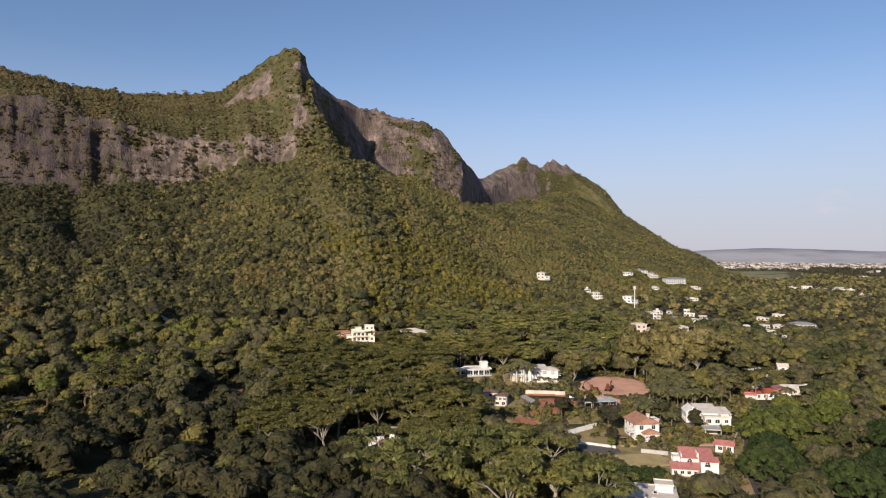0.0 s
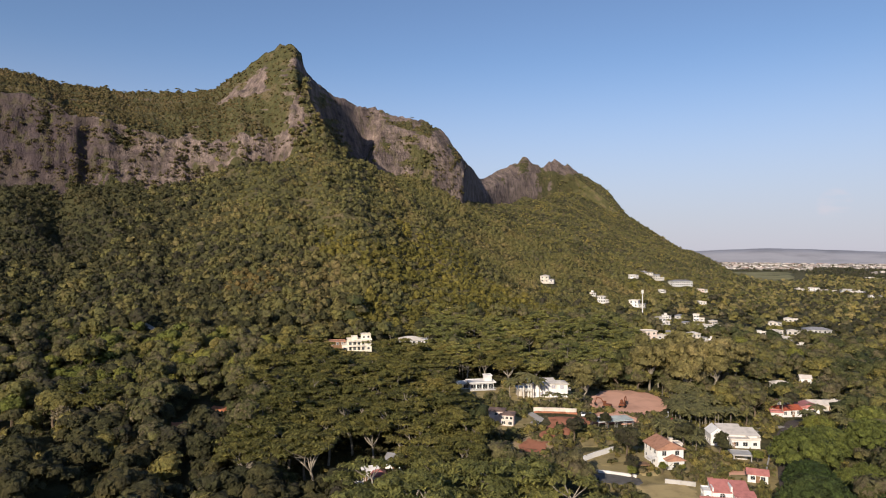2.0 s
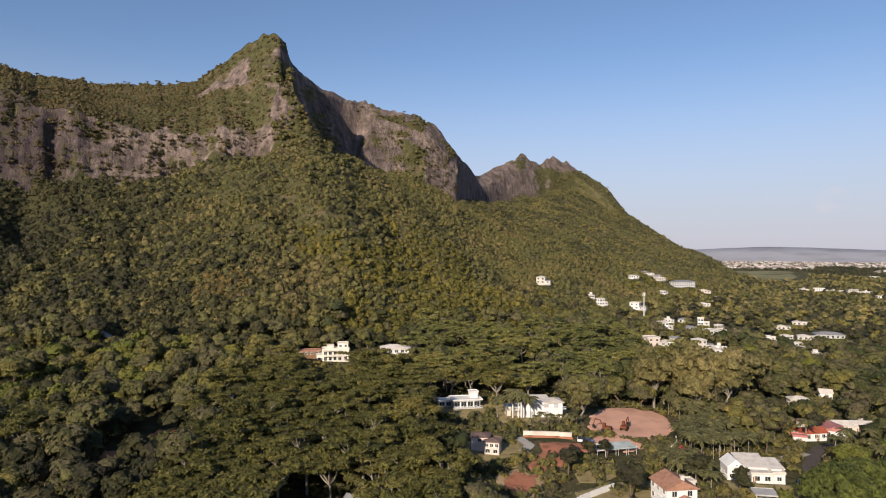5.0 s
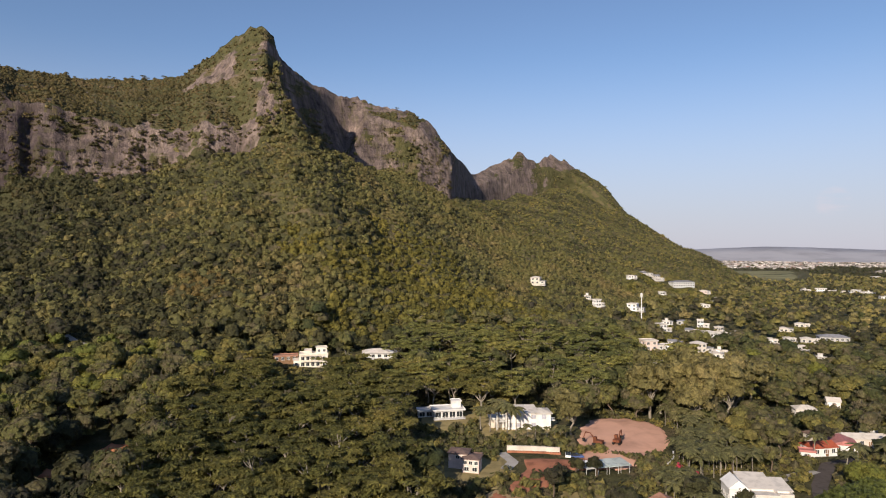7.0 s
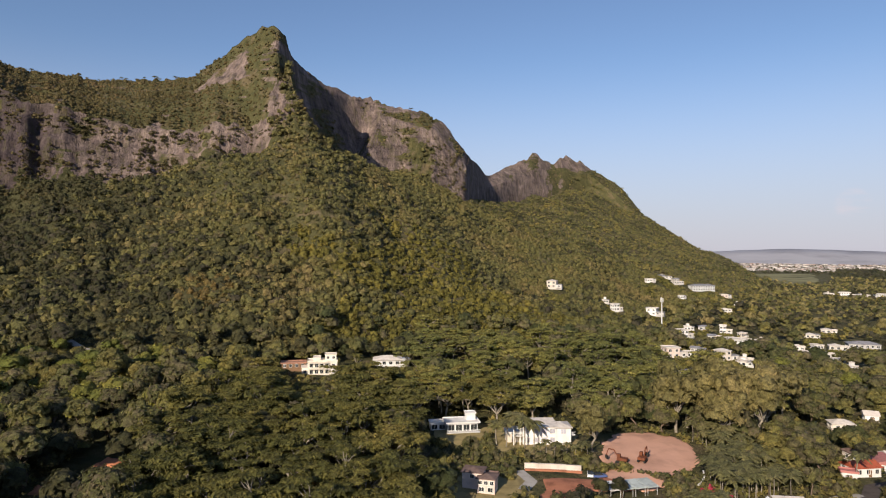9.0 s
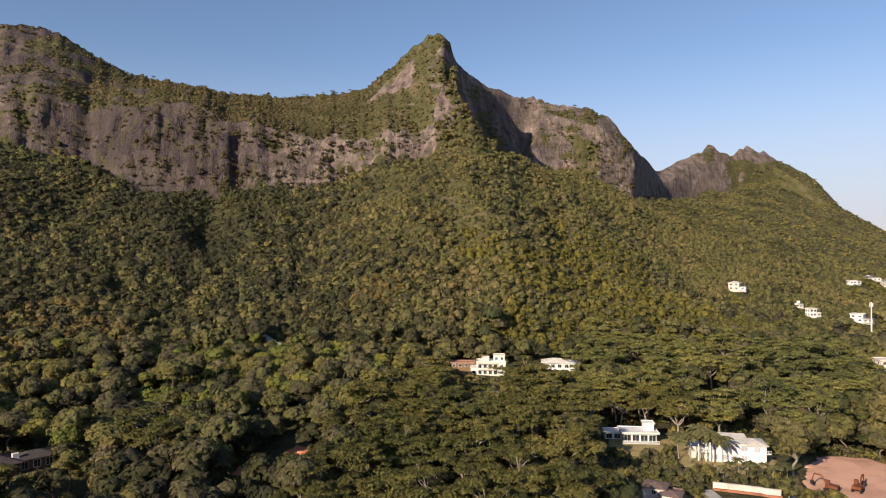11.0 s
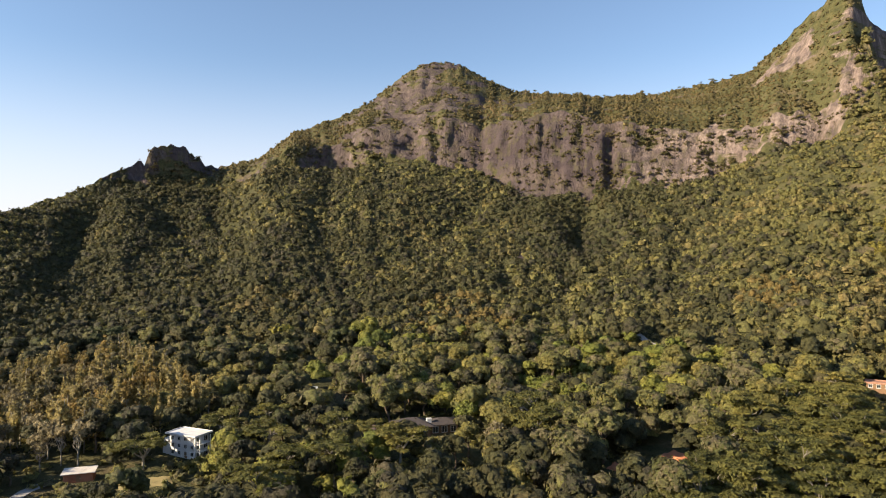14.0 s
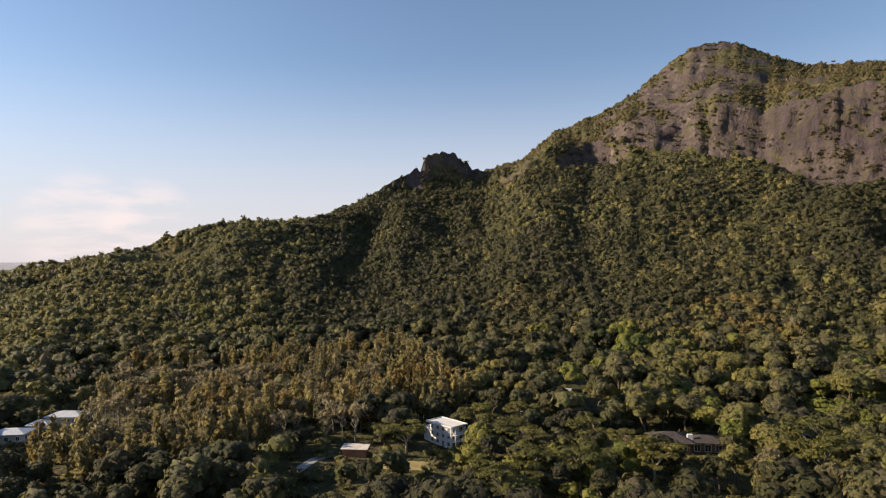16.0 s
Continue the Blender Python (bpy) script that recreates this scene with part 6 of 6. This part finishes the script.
def village_houses():
    h = thing("flat_house", 52, 164, -14, "white flat-roofed house with a pale grey roof", "house")
    block(h, 0, 0, 15.0, 9.0, 0, 3.4, WHITE, ("flat", 0.35, ROOF_PALE, 0.3))
    block(h, 4.6, 2.0, 4.4, 3.6, 3.7, 1.6, WHITE, ("flat", 0.25, ROOF_PALE, 0.2))
    facade(h, 0, 0, 15.0, 9.0, 0, "f", 5, 1)
    facade(h, 0, 0, 15.0, 9.0, 0, "l", 3, 1)
    door_on(h, pose(0, -4.502, 0))
    for x, y in ((47.5, 163), (50, 166.5), (54, 162.5)):
        u = thing("rooftop_unit", x, y, -14, "grey rooftop air conditioning box", "appliance", "rooftop units", dz=3.69)
        bm = bmesh.new()
        box(bm, -0.6, 0.6, -0.4, 0.4, 0, 0.8, 0.03)
        part("casing", bm, METAL, u)
        f = bmesh.new()
        box(f, -0.4, 0.4, -0.43, -0.4, 0.12, 0.68)
        part("grille", f, BLACK, u)
    rows = [("red_roofed_house", 142, 286, 9, 6, 1, "gable", ROOF_ORANGE, WHITE, 10, "house with a bright orange-red roof"),
            ("red_roofed_house", 153, 291, 9, 8, 1, "gable", ROOF_RED, WHITE, 70, "white gabled house with a dull red roof"),
            ("long_house", 164, 297, 14, 6, 1, "gable", ROOF_PALE, CREAM, -5, "long low house with a pale roof"),
            ("low_house", 172, 300, 9, 6, 1, "flat", WHITE, WHITE, 5, "low white house with a flat roof"),
            ("low_house", 150, 300, 8, 5, 1, "hip", ROOF_BROWN, CREAM, 5, "low house with a grey-brown roof"),
            ("low_house", 165, 335, 8, 6, 1, "hip", ROOF_PALE, CREAM, -12, "cream house with a pale hipped roof"),
            ("white_house", 184, 347, 5, 5, 1, "gable", ROOF_PALE, WHITE, -20, "small white two-storey gabled house"),
            ("white_house", 134, 279, 4, 3, 1, "flat", ROOF_RED, WHITE, -20, "small white outbuilding with a crimson awning"),
            ("low_house", -24, 208, 9, 5, 1, "gable", WHITE, WHITE, 15, "low white house half hidden by trees"),
            ("low_house", -19, 206, 4, 4, 1, "hip", ROOF_RED, WHITE, 15, "small house with a crimson hipped roof"),
            ("low_house", -15, 219, 5, 4, 1, "gable", ROOF_GREY, WHITE, -20, "small white house with a grey roof"),
            ("low_house", 118, 292, 7, 4, 1, "shed", CREAM, CREAM, -10, "pale low building among the palms")]
    for name, x, y, w, d, st, roof, rm, wm, rz, label in rows:
        h = thing(name, x, y, rz, label, "house")
        block(h, 0, 0, w, d, 0, 2.9 * st, wm, (roof, 0.4 if roof == "flat" else 1.5, rm, 0.45, "x"))
        facade(h, 0, 0, w, d, 0, "f", max(1, w // 3), st)
        facade(h, 0, 0, w, d, 0, "l", max(1, d // 3), st)
        door_on(h, pose(w * 0.08, -d / 2 - 0.002, 0))
    g = np.random.default_rng(77)
    kinds = {"white": ("flat", OFF_WHITE, WHITE, "white house with a flat roof among trees"), "cream": ("hip", ROOF_PALE, CREAM, "cream house with a pale hipped roof"),
             "grey": ("gable", ROOF_GREY, OFF_WHITE, "weathered white house with a grey gable roof"), "pink": ("flat", ROOF_PALE, PINK, "pinkish house with a flat roof"),
             "pale": ("hip", ROOF_PALE, OFF_WHITE, "low house with a broad pale roof"), "slate": ("hip", ROOF_GREY, GREY_WALL, "long low house with a dark slate roof"),
             "hall": ("hip", ROOF_GREY, METAL, "large pale hall with a blue-grey hipped roof")}
    for x, y, w, st, kind in HOMES:
        roof, rm, wm, label = kinds[kind]
        h = thing("village_house", x, y, float(g.uniform(-30, 25)), label, "house", "village houses")
        d, high = min(w * 0.6, 11), 2.8 * st + 0.3
        main = w * (1.0 if kind in ("hall", "slate") else float(g.uniform(0.5, 0.66)))
        block(h, -(w - main) / 2, 0, main, d, 0, high, wm, (roof, 0.4 if roof == "flat" else 0.13 * d + 0.5, rm, 0.5, "x"))
        facade(h, -(w - main) / 2, 0, main, d, 0, "f", max(2, int(main / 3.2)), st, (1.6, 1.4))
        facade(h, -(w - main) / 2, 0, main, d, 0, "l", 2, st, (1.4, 1.4))
        if main < w:
            wing, back = w - main, float(g.uniform(-1.5, 1.5))
            block(h, main / 2, back, wing, d * 0.7, 0, 2.7, OFF_WHITE, ("flat", 0.35, ROOF_GREY if g.random() < 0.4 else ROOF_PALE, 0.3))
            facade(h, main / 2, back, wing, d * 0.7, 0, "f", max(1, int(wing / 3)), 1, (1.5, 1.3))
            balcony(h, main / 2 - 0.1, back - d * 0.35 - 0.9, wing * 0.9, 1.6, 0.4)
        if st == 1 and g.random() < 0.5:
            block(h, -(w - main) / 2 + main * 0.2, d * 0.15, 2.0, 2.0, high + 0.2, 1.7, WHITE, ("flat", 0.2, ROOF_PALE, 0.15))


# ---- yards, walls, machines ----
def patch(name, outline, mat, label, lift=0.12, cell=1.2, mound=0.0, category="ground"):
    """Open ground laid over the land inside an outline of the plan, with ragged edges."""
    poly = np.array(outline, float)
    x0, y0, x1, y1 = poly[:, 0].min() - 1, poly[:, 1].min() - 1, poly[:, 0].max() + 1, poly[:, 1].max() + 1
    nx, ny = int((x1 - x0) / cell) + 2, int((y1 - y0) / cell) + 2
    gx, gy = np.meshgrid(np.linspace(x0, x1, nx), np.linspace(y0, y1, ny))
    jx, jy = gx + vnoise(gx / 3, gy / 3, 61) * 0.8, gy + vnoise(gx / 3, gy / 3, 62) * 0.8
    inside, deep = np.zeros(gx.shape, bool), near_line(jx, jy, [tuple(p) for p in poly] + [tuple(poly[0])])
    n = len(poly)
    for k in range(n):
        (ax, ay), (bx, by) = poly[k], poly[(k + 1) % n]
        cross = (ay > jy) != (by > jy)
        with np.errstate(divide="ignore", invalid="ignore"):
            inside ^= cross & (jx < (bx - ax) * (jy - ay) / (by - ay) + ax)
    z = height(gx, gy) + np.where(inside, lift + mound * np.clip(deep / 6, 0, 1) * (1 + 0.2 * vnoise(gx / 6, gy / 6, 63)), -0.6)
    i, j = np.meshgrid(np.arange(ny - 1), np.arange(nx - 1), indexing="ij")
    some = inside[:-1, :-1] | inside[1:, :-1] | inside[:-1, 1:] | inside[1:, 1:]
    q = np.stack([i * nx + j, i * nx + j + 1, (i + 1) * nx + j + 1, (i + 1) * nx + j], -1)[some]
    me = mesh_of(name, np.stack([gx, gy, z], -1).reshape(-1, 3), q, smooth=True)
    me.materials.append(mat)
    return tagged(new(name, me), label, category, kind="structure")


def strip(name, line, width, mat, label, lift=0.14):
    pts = np.array(line, float)
    fine = np.concatenate([np.linspace(a, c, 8, endpoint=False) for a, c in zip(pts, pts[1:])] + [pts[-1:]])
    ahead = np.gradient(fine, axis=0)
    side = np.stack([-ahead[:, 1], ahead[:, 0]], -1) / np.linalg.norm(ahead, axis=1, keepdims=True)
    cols = [fine + side * width * s for s in (-0.5, -0.17, 0.17, 0.5)]
    v = np.stack([np.c_[c, height(c[:, 0], c[:, 1]) + lift] for c in cols], 1)
    n = len(fine)
    i, j = np.arange(n - 1)[:, None] * 4, np.arange(3)[None]
    me = mesh_of(name, v.reshape(-1, 3), np.stack([i + j, i + j + 1, i + j + 5, i + j + 4], -1).reshape(-1, 4)[:, ::-1], smooth=True)
    me.materials.append(mat)
    return tagged(new(name, me), label, "road", kind="structure")


def garden_wall(name, line, h, t, mat, label):
    ob = thing(name, *line[0], 0, label, "wall")
    ox, oy, oz = ob.matrix_basis.translation
    for (ax, ay), (bx, by) in zip(line, line[1:]):
        n = max(1, int(math.hypot(bx - ax, by - ay) / 4))
        for k in range(n):
            px, py, qx, qy = ax + (bx - ax) * k / n, ay + (by - ay) * k / n, ax + (bx - ax) * (k + 1) / n, ay + (by - ay) * (k + 1) / n
            length, turn = math.hypot(qx - px, qy - py), math.degrees(math.atan2(qy - py, qx - px))
            bm = bmesh.new()
            box(bm, 0, length - 0.02, -t / 2, t / 2, -0.8, h, 0.03)
            box(bm, -0.03, length + 0.01, -t / 2 - 0.06, t / 2 + 0.06, h, h + 0.12)
            part("wall_panel", bm, mat, ob, at=pose(px - ox, py - oy, float(height((px + qx) / 2, (py + qy) / 2)) - oz, 0, 0, turn))
    return ob


def excavator(x, y, rz):
    e = thing("excavator", x, y, rz, "rusty orange tracked excavator on red earth", "excavator", "excavators", dz=0.9)
    for s in (-1, 1):
        bm = bmesh.new()
        prism(bm, [(-1.7, 0.2), (-1.4, 0), (1.4, 0), (1.7, 0.2), (1.7, 0.6), (1.4, 0.8), (-1.4, 0.8), (-1.7, 0.6)], "y", s * 1.0 - 0.25, s * 1.0 + 0.25)
        part("track", bm, BLACK, e)
    bm = bmesh.new()
    box(bm, -1.8, 1.3, -1.1, 1.1, 0.85, 1.7, 0.08)
    part("body", bm, RUST, e)
    bm = bmesh.new()
    box(bm, 0.2, 1.3, 0.1, 1.05, 1.7, 2.9, 0.08)
    cab = part("cab", bm, RUST, e)
    bm = bmesh.new()
    box(bm, 0.3, 1.33, 0.2, 0.95, 2.0, 2.7)
    part("pane", bm, GLASS, cab)
    for name, pts, r in (("boom", [(1.2, -0.3, 1.5), (2.6, -0.3, 3.6), (4.3, -0.3, 3.7)], 0.22), ("stick", [(4.3, -0.3, 3.7), (5.0, -0.3, 1.6)], 0.16)):
        me = mesh_of(name, *tube(pts, [r] * len(pts), 6))
        me.materials.append(RUST)
        part(name, me, None, e)
    bm = bmesh.new()
    prism(bm, [(4.6, 1.6), (5.3, 1.6), (5.2, 0.7), (4.4, 0.5)], "y", -0.8, 0.2)
    part("bucket", bm, BLACK, e)


def car(x, y, rz, mat, label):
    c = thing("car", x, y, rz, label, "car", "parked cars", dz=0.15)
    bm = bmesh.new()
    prism(bm, [(-2.1, 0.35), (2.1, 0.35), (2.15, 0.8), (1.2, 0.95), (-2.05, 1.0)], "y", -0.85, 0.85)
    part("body", bm, mat, c)
    bm = bmesh.new()
    prism(bm, [(-1.7, 0.98), (1.1, 0.95), (0.5, 1.45), (-1.2, 1.48)], "y", -0.75, 0.75)
    part("cabin", bm, GLASS, c)
    for px in (-1.3, 1.3):
        for py in (-0.82, 0.82):
            me = mesh_of("wheel", *tube([(px, py - 0.1, 0.32), (px, py + 0.1, 0.32)], [0.32, 0.32], 10))
            me.materials.append(BLACK)
            part("wheel", me, None, c)


def yards():
    patch("dirt_lot", [(60, 277), (62, 291), (66, 306), (74, 317), (86, 321), (94, 315), (97, 303), (94, 291), (87, 281), (80, 270), (68, 264), (58, 268)], EARTH, "bare levelled plot of reddish earth", 0.3, 1.0, 0.5)
    patch("dug_ground", [(33, 248), (40, 262), (40, 271), (56, 271), (61, 276), (70, 271), (66, 264), (52, 262), (46, 252), (38, 243)], EARTH_DARK, "freshly dug dark red earth", 0.2, 0.8, 0.5)
    patch("yard_earth", [(25, 228), (24, 238), (30, 246), (36, 242), (34, 230)], EARTH_DARK, "worn reddish earth yard", 0.12)
    patch("lawn", [(55, 192), (54, 205), (71, 207), (70, 193)], LAWN, "dry mown lawn", 0.12)
    patch("lawn", [(58, 212), (57, 219), (66, 217), (64, 211)], LAWN, "dry garden lawn", 0.12)
    patch("parking", [(42, 206), (41, 214), (50, 216), (59, 210), (56, 204)], ASPHALT, "dark asphalt forecourt", 0.12)
    patch("earth_bank", [(78, 201), (76, 211), (86, 214), (86, 203)], EARTH, "bare brown garden earth", 0.14)
    patch("tan_ground", [(80, 168), (85, 184), (91, 193), (103, 193), (116, 196), (114, 187), (105, 179), (96, 168)], EARTH_TAN, "dry tan earth under the trees", 0.1)
    patch("tan_ground", [(116, 198), (117, 206), (130, 206), (138, 212), (140, 206), (130, 197)], EARTH_TAN, "dry tan earth beside a drive", 0.1)
    patch("garden_ground", [(42, 200), (40, 222), (62, 240), (92, 242), (114, 238), (104, 214), (88, 196), (76, 178), (60, 186)], GRASS, "worn garden ground between the houses", 0.06, 1.5)
    patch("garden_grass", [(42, 222), (44, 230), (54, 238), (61, 232), (58, 224), (50, 220)], GRASS, "worn garden grass", 0.09)
    patch("garden_grass", [(10, 250), (10, 270), (22, 278), (34, 277), (37, 262), (30, 248)], GRASS, "worn grass round a pink house", 0.09)
    patch("garden_grass", [(8, 304), (6, 322), (30, 326), (58, 318), (60, 300), (44, 290), (24, 294)], GRASS, "dry grass terrace in front of white villas", 0.09)
    patch("garden_grass", [(46, 236), (48, 248), (58, 252), (62, 244), (54, 238)], GRASS, "sloping green garden bank", 0.09)
    patch("garden_grass", [(78, 214), (80, 226), (92, 222), (94, 214)], EARTH, "bare orange-brown garden earth", 0.09)
    patch("tan_ground", [(24, 222), (22, 240), (32, 250), (38, 240), (34, 226)], EARTH_TAN, "bare tan garden earth", 0.1)
    patch("red_bank", [(-94, 272), (-93, 278), (-87, 279), (-86, 273)], EARTH_RED, "patch of bare red earth", 0.5, 0.8)
    patch("red_bank", [(-100, 252), (-101, 258), (-92, 259), (-91, 253)], EARTH_RED, "patch of bare red earth", 0.5, 0.8)
    patch("clearing", [(-183, 129), (-188, 133), (-182, 153), (-173, 152), (-178, 140)], GRASS, "dry grassy clearing", 0.12)
    patch("field", [(700, 1480), (800, 1480), (930, 1720), (1150, 2150), (930, 2150), (790, 1760)], FIELD, "pale green field on the plain", 0.8, 12.0)
    strip("road", ROAD, 4.2, LANE, "narrow asphalt lane between gardens")
    strip("driveway", [(-176, 104), (-184, 110), (-190, 114), (-196, 119), (-198, 124)], 3.6, CONCRETE, "pale concrete driveway")
    strip("driveway", [(34, 262), (37, 268), (34, 276)], 3.4, CONCRETE, "pale concrete ramp")
    strip("driveway", [(130, 268), (120, 262), (110, 258)], 4.0, CONCRETE, "pale concrete forecourt")
    strip("track", [(-172, 388), (-163, 384), (-152, 384), (-146, 388)], 3.0, CONCRETE, "pale track in the forest", 1.5)
    garden_wall("garden_wall", [(41, 221), (48, 227), (56, 233)], 1.6, 0.3, WHITE, "long white plastered garden wall")
    garden_wall("retaining_wall", [(36, 276.6), (44, 276.2), (53, 275.4)], 0.5, 0.35, EARTH_DARK, "red-brown retaining wall above dug earth")
    garden_wall("coping_wall", [(36, 278), (44, 277.6), (53, 276.8)], 1.7, 0.5, CREAM, "pale terrace wall above dug earth")
    garden_wall("garden_wall", [(64, 206.5), (72, 204)], 1.2, 0.25, GREY_WALL, "weathered wall along a lawn")
    garden_wall("garden_wall", [(44, 215), (50, 213.5), (57, 210.5)], 0.8, 0.3, WHITE, "low white wall beside a forecourt")
    garden_wall("garden_wall", [(84, 266), (88, 272), (90, 278)], 1.6, 0.3, WHITE, "short white wall beside palms")
    garden_wall("lane_wall", [(96, 212), (104, 226), (112, 240)], 1.2, 0.25, GREY_WALL, "grey wall along a lane")
    excavator(67, 284, 150)
    excavator(74, 286, 60)
    car(57.5, 272.5, 10, CAR_BLUE, "small blue car parked on red earth")
    car(55, 273.5, 80, CAR_WHITE, "small white car parked on red earth")
    car(101.5, 177, 65, CAR_BLUE, "blue car parked under trees")
    for k in range(4):
        s = thing("sheet_roof_shed", 58 + k * 3.7, 260.5 + k * 1.2, 18, "low open shed with a faded teal sheet roof", "shed", "teal sheds")
        for px in (-1.5, 1.5):
            for py in (-2.4, 2.4):
                post(s, px, py, -0.3, 2.3 + 0.1 * k, 0.12, METAL)
        roof_on(s, "shed", 0, 0, 3.3, 5.6, 2.3, 0.5, ROOF_TEAL if k else WHITE, 0.15)
    p = thing("timber_pergola", 60, 216, 5, "low brown timber pergola on a lawn", "pergola")
    for px in (-2, 2):
        for py in (-1.2, 1.2):
            post(p, px, py, -0.2, 2.1, 0.16, TIMBER)
    roof_on(p, "flat", 0, 0, 4.2, 2.6, 2.1, 0.05, TIMBER, 0.15)
    hg = np.random.default_rng(5)
    hx, hy = hg.uniform(47, 64, 170), hg.uniform(180, 187.5, 170)
    v, tri, quad, lobe = blobs(np.stack([hx, hy, 0 * hx + 1.3], -1), hg.uniform(0.8, 1.3, 170), 22, 0.4, 1.0, hg)
    me = crown_mesh("hedge", LEAF_RAIN, v, tri, quad, hg.random(170)[lobe])
    h = tagged(new("hedge"), "thick dark green hedge beside a lawn", "hedge")
    part("crown", me, None, h)
    for x, y in ((86, 262), (89, 259), (83, 260), (-20, 203)):
        s = thing("flowering_bush", x, y, 0, "crimson flowering bush in a garden", "bush", "flowering bushes")
        c = hg.normal(size=(7, 3)) * (0.8, 0.8, 0.4) + (0, 0, 1.1)
        v, tri, quad, lobe = blobs(c, hg.uniform(0.6, 1.0, 7), 16, 0.4, 0.9, hg)
        part("crown", crown_mesh("crown", FLOWER, v, tri, quad, hg.random(7)[lobe]), None, s)


def mast():
    m = thing("telecom_mast", 171, 571, 20, "tall slim white telecom mast above the trees", "mast")
    me = mesh_of("pole", *tube([(0, 0, -1), (0, 0, 12), (0, 0, 27)], [0.55, 0.45, 0.32], 10))
    me.materials.append(METAL)
    part("pole", me, None, m)
    for k in range(6):
        bm = bmesh.new()
        a = radians(60 * k)
        box(bm, -0.25, 0.25, -0.1, 0.1, 0, 2.4)
        part("antenna", bm, WHITE, m, at=pose(1.0 * math.cos(a), 1.0 * math.sin(a), 24 + 0.3 * (k % 2), 0, 0, 60 * k + 90))
    bm = bmesh.new()
    box(bm, -1.1, 1.1, -1.1, 1.1, 23.7, 23.9)
    part("platform", bm, METAL, m)


def far_town():
    """Countless small pale buildings far out on the plain."""
    g = np.random.default_rng(88)
    x, y, th, r = scatter(3000, -42, -19, 1700, 4050, 33)
    keep = (fnoise(x / 200, y / 200, 90, 2) + (r - 2700) / 1300 > 0.1) & (near_line(x, y, FIELD_AXIS) > 120)
    x, y, r = x[keep], y[keep], r[keep]
    n = len(x)
    w, d, h = 7 + 20 * g.random(n) ** 2, g.uniform(7, 13, n), g.uniform(3.5, 8, n)
    a, z = g.uniform(-0.5, 0.5, n), height(x, y)
    sx, sy = np.array([-1, 1, 1, -1]) / 2, np.array([-1, -1, 1, 1]) / 2
    px = x[:, None] + np.cos(a)[:, None] * sx * w[:, None] - np.sin(a)[:, None] * sy * d[:, None]
    py = y[:, None] + np.sin(a)[:, None] * sx * w[:, None] + np.cos(a)[:, None] * sy * d[:, None]
    lo, hi = np.stack([px, py, np.repeat(z[:, None] - 2, 4, 1)], -1), np.stack([px, py, np.repeat((z + h)[:, None], 4, 1)], -1)
    v = np.concatenate([lo, hi], 1)
    f = np.array([(4, 5, 6, 7), (0, 1, 5, 4), (1, 2, 6, 5), (2, 3, 7, 6), (3, 0, 4, 7)])
    faces = (np.arange(n) * 8)[:, None, None] + f[None]
    me = mesh_of("distant_town", v.reshape(-1, 3), faces.reshape(-1, 4))
    m, t, b = material("distant_plaster", 0.85)
    geo_node = t.nodes.new("ShaderNodeNewGeometry")
    t.links.new(ramp(t, geo_node.outputs["Random Per Island"], [(0.0, (0.16, 0.14, 0.13)), (0.45, (0.34, 0.31, 0.29)), (0.8, (0.62, 0.58, 0.55)), (1.0, (0.30, 0.18, 0.15))]), b.inputs["Base Color"])
    me.materials.append(m)
    tagged(new("distant_town", me), "distant town of small white buildings on the plain", "town", kind="stuff")


far_hills()
red_villa()
cream_house()
beige_house()
white_villa()
pink_house()
hillside_house()
west_houses()
village_houses()
yards()
mast()
far_town()
